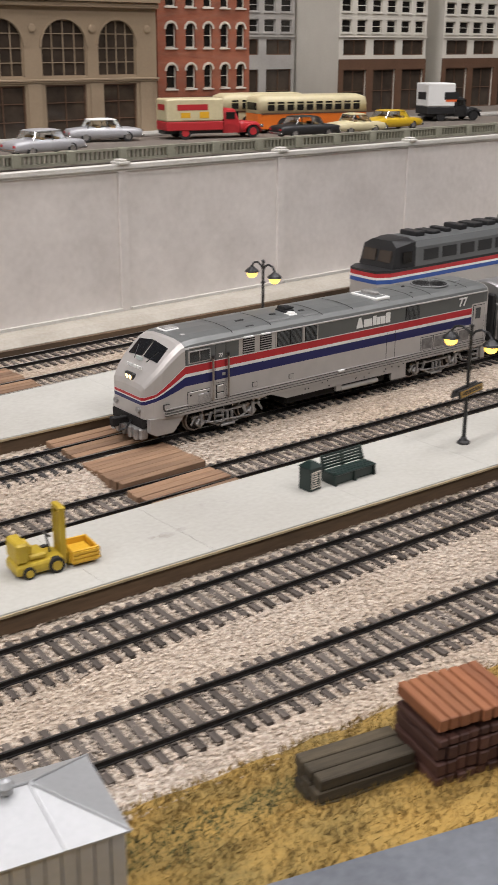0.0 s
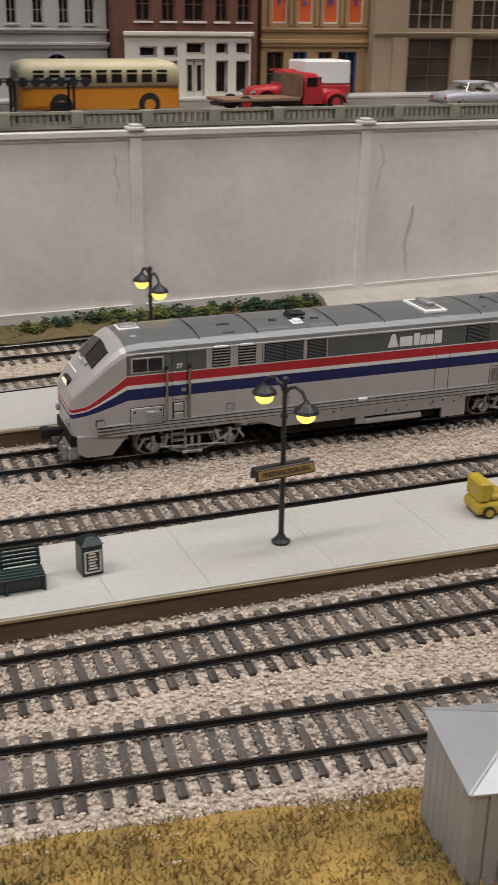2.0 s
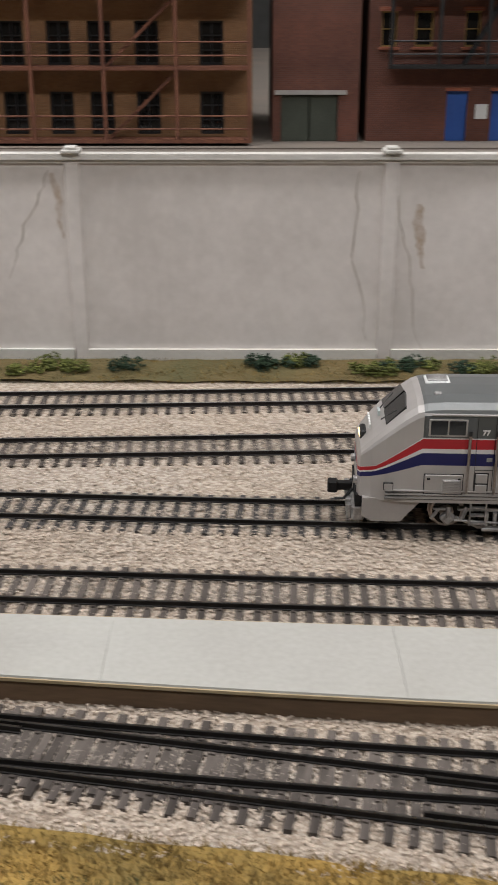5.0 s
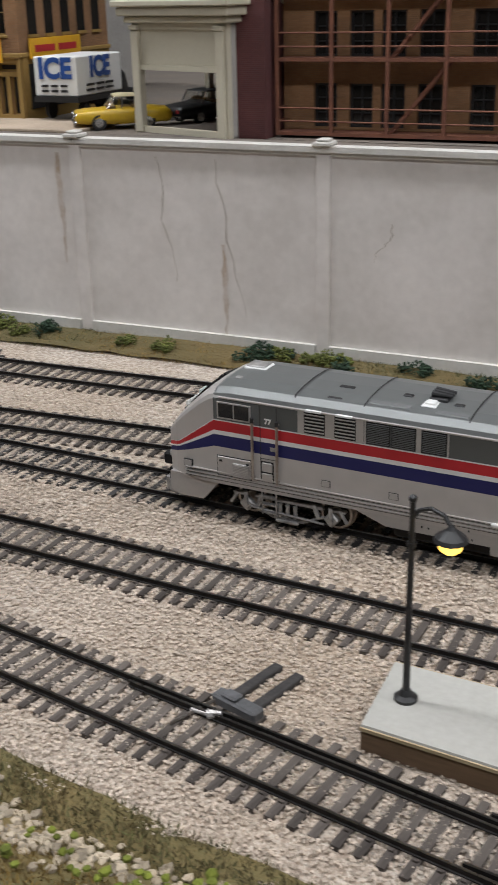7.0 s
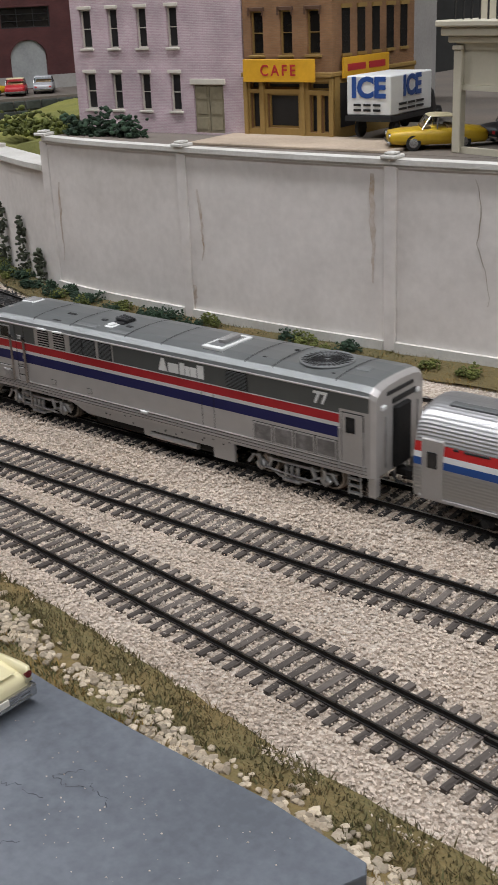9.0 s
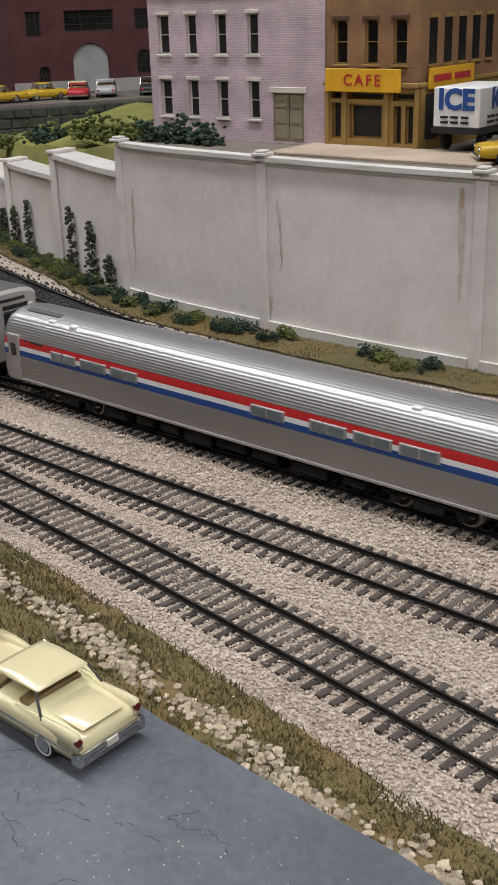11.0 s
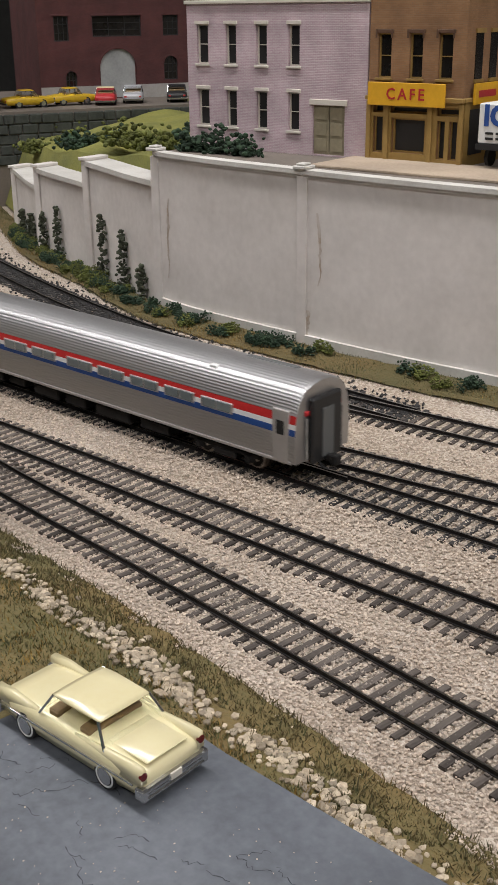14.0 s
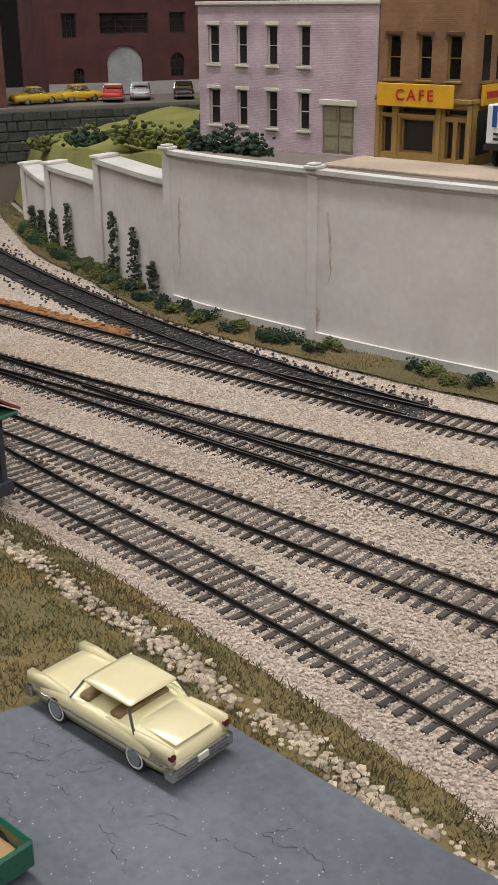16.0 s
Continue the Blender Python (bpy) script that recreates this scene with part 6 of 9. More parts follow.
def town_right():
    # cream clapboard warehouse with cobalt trim
    X = -0.1295
    up = [(a - X, b - X, 0.0437, 0.068) for a, b in ((-0.1215, -0.1113), (-0.1010, -0.0910), (0.0054, 0.0147), (0.0246, 0.0335), (0.0432, 0.0522))]
    low = [(a - X, b - X, 0.0045, 0.0250) for a, b in ((-0.0998, -0.0907), (0.0045, 0.0133))]
    door = (-0.0568 - X, -0.0347 - X, 0.0, 0.0240)
    b = building("warehouse", "cream clapboard warehouse with cobalt blue window trim and door", pose(X, 0.641, Z0), 0.1875, 0.10, 0.12, SIDING, up + low + [door])
    amber = material("amber_lit_glass", (0.16, 0.12, 0.045), 0.2, dark=(0.03, 0.03, 0.03), scale=150, fine=400, bump=0)
    for q in up + low:
        window(b, *q, TRIMBLUE, amber, 0, 1, sill=TRIMBLUE, depth=0.0009)
    bm = bmesh.new()
    box(bm, door[0], door[1], 0.0008, 0.0022, door[2], door[3])
    part("loading_door", bm, TRIMBLUE, b, "plain cobalt loading door")
    bm = bmesh.new()
    box(bm, 0, 0.1875, -0.0006, -0.0001, 0.0262, 0.0272)
    part("trim_band", bm, material("slate_trim", (0.06, 0.075, 0.12), 0.6), b)
    bm = bmesh.new()
    box(bm, 0.1850, 0.1885, -0.0007, -0.0001, 0, 0.12)
    box(bm, 0.1876, 0.1885, 0.0, 0.10, 0, 0.12)
    part("corner_board", bm, TRIMBLUE, b)
    bm = bmesh.new()
    tube(bm, (-0.0235 - X, -0.0012, 0.02), (-0.0235 - X, -0.0012, 0.12), 0.0007, 8)
    part("conduit", bm, SILVER, b)
    bm = bmesh.new()
    box(bm, -0.0275 - X, -0.0200 - X, -0.0030, -0.0001, 0.0065, 0.0125, bevel=0.0004)
    box(bm, -0.0262 - X, -0.0212 - X, -0.0026, -0.0001, 0.0145, 0.0205, bevel=0.0004)
    part("meter_box", bm, GREYSTONE, b)
    bm = bmesh.new()
    for k in range(60):
        z = 0.0014 + 0.002 * k
        if abs(z - 0.0267) < 0.001:
            continue
        for x0, x1 in ((0.0002, 0.0076), (0.0390, 0.0725), (0.0952, 0.1335), (0.1432, 0.1848)):
            box(bm, x0, x1, -0.00025, -0.00001, z, z + 0.0003)
    tagged(part("clapboard_laps", bm, SIDING, b), kind="stuff")

    # grey stone front with round-headed openings
    Y, X = 0.80, 0.0968
    wins = [(0.0112, 0.0180, 0.0050, 0.0240), (0.0330, 0.0500, 0.0040, 0.0300), (0.0598, 0.0665, 0.0050, 0.0240)]
    top = [(0.009 + 0.0175 * k, 0.016 + 0.0175 * k, 0.049, 0.066) for k in range(4)]
    b = building("stone_house", "grey ashlar stone building with round-headed windows", pose(X, Y, Z0), 0.0765, 0.12, 0.125, GREYSTONE, wins + top, cornices=((0.0335, 0.004, 0.002, GREYSTONE), (0.043, 0.003, 0.0015, GREYSTONE)))
    simple(b, wins, BLUE, arch=True, lintel=GREYSTONE, wall=GREYSTONE)
    simple(b, top, GREYSTONE, sill=GREYSTONE, lintel=GREYSTONE)

    # brick house over a white shopfront
    Y, X = 0.79, 0.1750
    k = 0.000412
    sh = [(410, 440, 98, 150), (452, 476, 98, 150), (545, 567, 98, 150), (582, 606, 98, 150), (410, 440, 76, 92), (452, 476, 76, 92), (492, 524, 70, 88), (545, 567, 70, 88), (582, 606, 70, 88)]
    shop = [((a - 367) * k, (e - 367) * k, (160 - d) * 0.00042, (160 - c) * 0.00042) for a, e, c, d in sh]
    door = (0.0510, 0.0650, 0.0, 0.0270)
    up = [((a - 367) * k, (e - 367) * k, 0.0515, 0.073) for a, e in ((405, 432), (450, 474), (490, 526), (545, 568), (585, 610))]
    up += [(a, c, 0.088, 0.110) for a, c, _, _ in up]
    b = building("brick_shop", "red-brown brick house above a white painted shopfront", pose(X, Y, Z0), 0.105, 0.12, 0.125, BRICK_D, shop + up + [door])
    bm = bmesh.new()
    holed_wall(bm, 0.092, 0.0420, 0.0015, [(p - 0.0075, q - 0.0075, r, s) for p, q, r, s in shop + [door]])
    part("shopfront", bm, OFFWHITE, b, "white moulded shopfront").matrix_basis = pose(0.0075, -0.0016, 0)
    bm = bmesh.new()
    box(bm, 0.006, 0.101, -0.004, -0.0017, 0.0421, 0.0450, bevel=0.0005)
    part("shop_cornice", bm, OFFWHITE, b)
    simple(b, shop, OFFWHITE, bars=0, cross=0)
    simple(b, up, BRICK_D, sill=OFFWHITE, lintel=BRICK_D)
    bm = bmesh.new()
    for x in (0.0515, 0.0583):
        box(bm, x, x + 0.0062, 0.0006, 0.0016, 0.0, 0.0268, bevel=0.0002)
    part("shop_door", bm, OFFWHITE, b)
    bm = bmesh.new()
    for x in (0.0530, 0.0598):
        box(bm, x, x + 0.0032, 0.0001, 0.0005, 0.006, 0.0230)
    part("door_glass", bm, DARKGLASS, b)

    # ochre house with orange window panels
    Y, X = 0.81, 0.2919
    b = building("ochre_shop", "ochre plaster shop with bright orange lettered window panels", pose(X, Y, Z0), 0.087, 0.12, 0.125, ORANGEWALL,
                 [(0.0045, 0.0180, 0.0, 0.0310), (0.0255, 0.0370, 0.0, 0.0310), (0.0465, 0.0580, 0.0, 0.0310), (0.0630, 0.0790, 0.0, 0.0310)] + [(a, a + 0.0125, 0.0505, 0.080) for a in (0.0082, 0.0290, 0.0500, 0.0705)],
                 cornices=((0.0345, 0.005, 0.002, ORANGEWALL), (0.0445, 0.003, 0.0015, ORANGEWALL), (0.100, 0.006, 0.003, ORANGEWALL)))
    for i, a in enumerate((0.0082, 0.0290, 0.0500, 0.0705)):
        f = window(b, a, a + 0.0125, 0.0505, 0.080, OFFWHITE, ORANGE, 0, 0)
        text("letter", "FLRS"[i], 0.0085, pose(a + 0.00625, 0.0012, 0.066, 90, 0, 0), BLUE, b, 0.0001, 0.0002)
        bm = bmesh.new()
        for x in (a - 0.0035, a + 0.0135):
            box(bm, x, x + 0.0022, -0.0016, -0.0001, 0.049, 0.098, bevel=0.0003)
        part("pilaster", bm, ORANGEWALL, b)
    for a, c, mt in ((0.0045, 0.0180, SHOPGLASS), (0.0255, 0.0370, TRIMBLUE), (0.0465, 0.0580, SHOPGLASS), (0.0630, 0.0790, TRIMBLUE)):
        window(b, a, c, 0.0, 0.0310, BROWNST if mt is SHOPGLASS else TRIMBLUE, SHOPGLASS, 1, 1, name="shop_window")
    for a in (0.0065, 0.0480):
        bm = bmesh.new()
        box(bm, a, a + 0.009, -0.0012, -0.0006, 0.018, 0.0196, m=None)
        part("shop_sign", bm, RED, b)

    # tan arcade
    Y, X = 0.80, 0.3790
    ar = [(0.0290, 0.0693, 0.0470, 0.0900), (0.0850, 0.1262, 0.0470, 0.0900), (0.1370, 0.1740, 0.0470, 0.0900)]
    sh = [(0.0300, 0.0690, 0.0, 0.0410), (0.0870, 0.1245, 0.0, 0.0410), (0.1390, 0.1735, 0.0, 0.0410)]
    ar = [(-0.0268, 0.0135, 0.0470, 0.09)][:0] + ar
    b = building("arcade_building", "broad tan stone building with tall round-headed windows", pose(X, Y, Z0), 0.1945, 0.13, 0.15, TAN, ar + sh, cornices=((0.0425, 0.003, 0.0014, TAN), (0.0990, 0.009, 0.004, TAN)))
    for q in ar:
        window(b, *q, TAN, BROWNGLASS, 3, 3, arch=True, lintel=TAN, wall=TAN)
    for q in sh:
        window(b, *q, BROWNST, BROWNGLASS, 1, 2, name="shop_window")
    for x in (0.0772, 0.1316, 0.1850):
        part("rosette", lathe_disc(), TAN, b).matrix_basis = pose(x, -0.0002, 0.083, 90, 0, 0)
    for x in (0.016, 0.0705, 0.128, 0.1765):
        bm = bmesh.new()
        box(bm, x, x + 0.0125 if x > 0.02 else x + 0.011, -0.0012, -0.0001, 0, 0.042, bevel=0.0003)
        part("pier", bm, TAN, b)
    bm = bmesh.new()
    for k in range(6):
        box(bm, 0.02 + 0.03 * k, 0.036 + 0.03 * k, -0.001, -0.0001, 0.112, 0.135, bevel=0.0003)
    part("relief_panel", bm, TAN, b)

    # orange brick house with white arched hoods
    Y, X = 0.82, 0.5890
    cols = [(0.598, 0.609), (0.6195, 0.6300), (0.6395, 0.6490), (0.6585, 0.6680), (0.677, 0.6865)]
    up = [(a - X, c - X, z, z + 0.0205) for z in (0.0345, 0.0685, 0.102) for a, c in cols]
    sh = [(0.006 + 0.0195 * k, 0.0185 + 0.0195 * k, 0.0, 0.020) for k in range(5)]
    b = building("brick_house", "tall orange brick house with white arched window hoods", pose(X, Y, Z0), 0.103, 0.12, 0.15, BRICK_R, up + sh, cornices=((0.0235, 0.004, 0.002, BROWNST),))
    for q in up:
        window(b, *q, OFFWHITE, SHOPGLASS, 0, 1, sill=OFFWHITE, lintel=OFFWHITE, arch=True, wall=BRICK_R)
    for q in sh:
        window(b, *q, BROWNST, SHOPGLASS, 1, 0, name="shop_window")

    # pale office block at the corner; its wing's shade is put into grey stone
    for nm, X, Y, w, lab in (("office_block", 0.8850, 0.90, 0.14, "cream terracotta office block over a brown ground floor"), ("office_block", 1.06, 0.905, 0.25, "cream terracotta office block over a brown ground floor"), ("office_wing", 0.735, 0.965, 0.145, "office wing with its shade put into grey, plain ground floor")):
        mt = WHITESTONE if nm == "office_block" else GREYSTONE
        n = int(w / 0.045)
        pitch = w / n
        big = [(pitch * k + 0.007, pitch * (k + 1) - 0.004, 0.0600, 0.0760) for k in range(n)]
        up = []
        for z in (0.0830, 0.104, 0.125):
            for k in range(n * 2):
                a = pitch / 2 * k + 0.004
                up.append((a, a + pitch / 2 - 0.008, z, z + 0.0135))
        sh = [(pitch * k + 0.007, pitch * (k + 1) - 0.004, 0.0, 0.045) for k in range(n)]
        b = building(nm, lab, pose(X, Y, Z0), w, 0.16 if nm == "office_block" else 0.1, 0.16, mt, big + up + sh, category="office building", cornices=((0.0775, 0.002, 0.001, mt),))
        for q in big:
            window(b, *q, BROWNST, BROWNGLASS, 1, 0)
        for q in up:
            window(b, *q, mt, SHOPGLASS, 0, 1, sill=mt)
        for q in sh:
            window(b, *q, BROWNST, BROWNGLASS, 1, 1, name="shop_window")
        if nm == "office_block":
            bm = bmesh.new()
            holed_wall(bm, w, 0.0560, 0.0012, sh)
            part("storefront", bm, BROWNST, b, "brown metal storefront").matrix_basis = pose(0, -0.0013, 0)


def lathe_disc():
    bm = bmesh.new()
    lathe(bm, [(0.0001, 0), (0.0034, 0.0), (0.0034, 0.0006), (0.0022, 0.0012), (0.0001, 0.0014)], 14)
    return bm


def fire_escape(parent, x0, x1, levels, out, mat, y=0.0, steps=True, posts=4, gap=0.0):
    """Iron galleries with posts, rails and stairs before a wall."""
    for i, z in enumerate(levels):
        bm = bmesh.new()
        box(bm, x0, x1, y - out, y - 0.0005, z, z + 0.0016)
        part("gallery_deck", bm, mat, parent)
        bm = bmesh.new()
        for zz in (0.0065, 0.0125):
            tube(bm, (x0, y - out + 0.0004, z + zz), (x1, y - out + 0.0004, z + zz), 0.00045, 6)
            for x in (x0, x1):
                tube(bm, (x, y - out + 0.0004, z + zz), (x, y - 0.0008, z + zz), 0.0004, 6)
        part("hand_rail", bm, mat, parent)
    for k in range(posts + 1):
        x = x0 + (x1 - x0) * k / posts
        bm = bmesh.new()
        box(bm, x - 0.0008, x + 0.0008, y - out - 0.0004, y - out + 0.0012, levels[0], levels[-1] + 0.026)
        part("post", bm, mat, parent)
    if steps:
        for a, c in zip(levels, levels[1:] + [levels[-1] + (levels[-1] - levels[-2])]):
            bm = bmesh.new()
            xa, xb = x0 + (x1 - x0) * 0.50, x0 + (x1 - x0) * 0.75
            for s in (-0.0022, 0.0022):
                pts = [(xa, a + 0.0016), (xa + 0.002, a + 0.0016), (xb + 0.002, c), (xb, c)]
                yy = y - out * 0.55 + s
                loft(bm, [[(px, yy - 0.0003, pz) for px, pz in pts], [(px, yy + 0.0003, pz) for px, pz in pts]])
            for k in range(10):
                u = (k + 0.5) / 10
                box(bm, xa + (xb - xa) * u, xa + (xb - xa) * u + 0.0018, y - out * 0.55 - 0.0022, y - out * 0.55 + 0.0022, a + (c - a) * u + 0.001, a + (c - a) * u + 0.0014)
            part("stair", bm, mat, parent)


def town_middle():
    # dark red brick tenement with blue doors and iron balconies
    X, Y = -0.2830, 0.648
    d1, d2 = (-0.2217 - X, -0.1955 - X, 0.0, 0.0235), (-0.2437 - X, -0.2335 - X, 0.0, 0.0235)
    up = [(0.006, 0.0135, 0.044, 0.060), (0.0460, 0.0535, 0.044, 0.060), (0.070, 0.079, 0.044, 0.060), (0.022, 0.031, 0.044, 0.060)]
    b = building("tenement", "dark red brick tenement with blue doors and an iron balcony", pose(X, Y, Z0), 0.093, 0.10, 0.12, BRICK_D, [d1, d2] + up)
    for q in (d1, d2):
        bm = bmesh.new()
        box(bm, q[0], q[1], 0.0010, 0.0024, q[2], q[3])
        part("door", bm, TRIMBLUE, b, "weathered blue door")
        bm = bmesh.new()
        box(bm, q[0] - 0.001, q[1] + 0.001, -0.0008, -0.0001, q[3] + 0.0002, q[3] + 0.0018)
        part("lintel", bm, BRICK_R, b)
    for q in up:
        window(b, *q, GOLD, SHOPGLASS, 0, 1, sill=BRICK_R, lintel=BRICK_R)
    bm = bmesh.new()
    box(bm, 0.0535, 0.0595, -0.0006, -0.0001, 0.0105, 0.0175)
    part("notice", bm, WHITE, b, "small white notice")
    fire_escape(b, 0.010, 0.079, [0.0345, 0.066], 0.009, BLACK, posts=3)
    b = building("brick_annex", "plain brown rendered annex beside the tenement", pose(-0.1895, 0.668, Z0), 0.045, 0.09, 0.12, material("brown_render", (0.085, 0.05, 0.036), 0.85, scale=40, fine=500), [(0.030, 0.036, 0.010, 0.022)])
    window(b, 0.030, 0.036, 0.010, 0.022, OFFWHITE, SHOPGLASS, 0, 0)
    b = building("brick_store", "red brick store with a tall grey-green door", pose(-0.3290, 0.646, Z0), 0.042, 0.10, 0.12, BRICK_D, [(0.004, 0.032, 0.0, 0.0220)])
    bm = bmesh.new()
    for x in (0.004, 0.0182):
        box(bm, x, x + 0.0136, 0.001, 0.0024, 0, 0.0218, bevel=0.0003)
    part("store_door", bm, material("grey_green_door", (0.07, 0.08, 0.06), 0.7), b)
    bm = bmesh.new()
    box(bm, 0.001, 0.036, -0.0008, -0.0001, 0.0222, 0.0242)
    part("lintel", bm, GREYSTONE, b)
    # brown loft houses behind rusty galleries
    for X, w in ((-0.5950, 0.1105), (-0.4790, 0.1400)):
        wins = [(w * f, w * f + 0.0115, z, z + 0.020) for z in (0.004, 0.036, 0.068) for f in (0.14, 0.30, 0.44, 0.60, 0.82)]
        b = building("loft_house", "brown brick loft house behind rusty iron galleries and stairs", pose(X, 0.642, Z0), w, 0.10, 0.12, BRICK_B, wins)
        for q in wins:
            window(b, *q, BLACK, SHOPGLASS, 1, 2)
        fire_escape(b, 0.0015, w - 0.0015, [0.0012, 0.0345, 0.0675], 0.0125, RUST, posts=4)
    # maroon party wall
    bm = bmesh.new()
    box(bm, -0.6110, -0.5965, 0.6225, 0.74, Z0, Z0 + 0.12)
    tagged(part("party_wall", bm, BRICK_M), "narrow maroon brick party wall between two buildings", "wall")
    # cream corner shop shell, open at street level
    k = empty("corner_pavilion", pose(-0.6735, 0.6360, Z0, 0, 0, -17.8), label="cream painted corner shop with an open ground floor and moulded cornice", category="shop")
    W, D = 0.0635, 0.055
    bm = bmesh.new()
    holed_wall(bm, W, 0.0550, 0.003, [(0.0045, W - 0.0075, 0.0030, 0.0300), (0.0045, W - 0.0075, 0.0325, 0.0490)])
    part("front_wall", bm, CREAM, k)
    bm = bmesh.new()
    box(bm, 0.0046, W - 0.0076, 0.0012, 0.0022, 0.0326, 0.0489)
    part("fascia_panel", bm, CREAM, k)
    for x in (0.0, W - 0.0065):
        bm = bmesh.new()
        box(bm, x, x + 0.0052, -0.0016, -0.0001, 0, 0.0485, bevel=0.0004)
        box(bm, x - 0.0006, x + 0.0058, -0.0022, -0.0001, 0.0486, 0.0508, bevel=0.0004)
        part("pilaster", bm, CREAM, k)
    for z, h, o in ((0.0520, 0.0030, 0.003), (0.0552, 0.0040, 0.0055), (0.0594, 0.0030, 0.0075)):
        bm = bmesh.new()
        box(bm, -o, W + o, -o, D, z, z + h, bevel=0.0006)
        part("cornice", bm, CREAM, k)
    bm = bmesh.new()
    box(bm, W - 0.003, W, 0.0032, D, 0, 0.0515)
    box(bm, 0.036, W - 0.0032, D - 0.003, D, 0, 0.0515)
    part("rear_wall", bm, GREYSTONE, k)
    bm = bmesh.new()
    box(bm, 0.0, 0.003, D - 0.004, D, 0, 0.0515)
    part("corner_post", bm, CREAM, k)
    bm = bmesh.new()
    box(bm, 0.0, W, 0.0032, D, 0.0, 0.0010)
    part("shop_floor", bm, STREET, k)
    bm = bmesh.new()
    for i in range(12):
        x = 0.002 + 0.0052 * i
        box(bm, x, x + 0.0008, -0.004, -0.0034, 0.0625, 0.0740)
    box(bm, 0.0, W, -0.0042, -0.0032, 0.0741, 0.0755)
    part("roof_railing", bm, BLACK, k)
    bm = bmesh.new()
    box(bm, 0.004, W - 0.004, 0.012, D - 0.004, 0.0625, 0.105)
    part("upper_storey", bm, CREAM, k)


def town_left():
    # corner cafe
    X, Y = -0.8205, 0.664
    w = 0.0600
    up = [(0.0055, 0.0140, 0.0455, 0.0690), (0.0255, 0.0337, 0.0455, 0.0690), (0.0435, 0.0520, 0.0455, 0.0690)]
    lo = [(0.0040, 0.0105, 0.0050, 0.0250), (0.0160, 0.0375, 0.0055, 0.0245), (0.0150, 0.0385, 0.0270, 0.0310), (0.0040, 0.0105, 0.0270, 0.0310), (0.0450, 0.0500, 0.0035, 0.0240), (0.0525, 0.0575, 0.0035, 0.0240), (0.0445, 0.0580, 0.0265, 0.0310)]
    b = building("cafe", "corner cafe, brown brick over an ochre shopfront with yellow signs", pose(X, Y, Z0), w, 0.096, 0.105, BRICK_B, up + lo, category="cafe")
    for q in up:
        window(b, *q, GOLD, SHOPGLASS, 0, 1, sill=GOLD, lintel=BROWNST)
        bm = bmesh.new()
        for x in (q[0] - 0.0012, q[1] + 0.0002):
            box(bm, x, x + 0.001, -0.0014, -0.001, 0.0665, 0.0710)
        part("bracket", bm, BROWNST, b)
    bm = bmesh.new()
    holed_wall(bm, w, 0.0335, 0.0010, lo)
    part("shopfront", bm, GOLD, b, "ochre painted shopfront").matrix_basis = pose(0, -0.0011, 0)
    for q in lo:
        window(b, *q, GOLD, BLACK, 0, 0)
    for x in (0.0, 0.0118, 0.0395, 0.0585):
        bm = bmesh.new()
        box(bm, x, x + 0.0028, -0.0024, -0.0012, 0, 0.0330, bevel=0.0003)
        part("pilaster", bm, GOLD, b)
    bm = bmesh.new()
    box(bm, -0.0004, w + 0.0016, -0.0035, -0.0012, 0.0338, 0.0362, bevel=0.0004)
    box(bm, w + 0.0001, w + 0.0020, -0.0010, 0.096, 0.0338, 0.0362, bevel=0.0004)
    part("belt_cornice", bm, GOLD, b)
    sg = bmesh.new()
    box(sg, 0.0025, 0.0510, -0.0052, -0.0037, 0.0312, 0.0435, bevel=0.0002)
    sg = part("cafe_sign", sg, SIGNY, b, "yellow sign board with red letters")
    text("lettering", "CAFE", 0.0085, pose(0.0268, -0.0054, 0.0372, 90, 0, 0), RED, sg, 0.0001, 0.0001, 1.35)
    # flank towards the side street
    bm = bmesh.new()
    for k in range(5):
        box(bm, w - 0.0004, w + 0.0006, 0.010 + 0.017 * k, 0.018 + 0.017 * k, 0.0455, 0.0690)
    part("side_window", bm, SHOPGLASS, b)
    bm = bmesh.new()
    for k in range(5):
        box(bm, w + 0.0002, w + 0.0014, 0.009 + 0.017 * k, 0.019 + 0.017 * k, 0.0690, 0.0712)
        box(bm, w + 0.0002, w + 0.0014, 0.009 + 0.017 * k, 0.019 + 0.017 * k, 0.0438, 0.0454)
    part("side_sill", bm, GOLD, b)
    bm = bmesh.new()
    box(bm, w + 0.0001, w + 0.0009, 0.0005, 0.0955, 0, 0.0337)
    part("side_shopfront", bm, GOLD, b)
    bm = bmesh.new()
    for k in range(4):
        box(bm, w + 0.0006, w + 0.0012, 0.006 + 0.022 * k, 0.022 + 0.022 * k, 0.006, 0.0300)
    part("side_shop_window", bm, BLACK, b)
    bm = bmesh.new()
    box(bm, w + 0.0022, w + 0.0036, 0.006, 0.058, 0.0325, 0.0435, bevel=0.0002)
    ss = part("side_sign", bm, SIGNY, b, "yellow sign board with red bars for its writing")
    bm = bmesh.new()
    for k, (a, c) in enumerate(((0.010, 0.030), (0.034, 0.053))):
        box(bm, w + 0.0034, w + 0.0038, a, c, 0.0362, 0.0398)
    part("writing_panel", bm, RED, ss)
    # pink house
    X, w = -0.9555, 0.1340
    ux = ((0.0080, 0.0170), (0.0312, 0.0392), (0.0547, 0.0627), (0.0787, 0.0867))
    up = [(a, c, 0.0505, 0.0735) for a, c in ux]
    lo = [(a, c, 0.0135, 0.0355) for a, c in ux]
    dr = (0.0965, 0.1190, 0.0010, 0.0290)
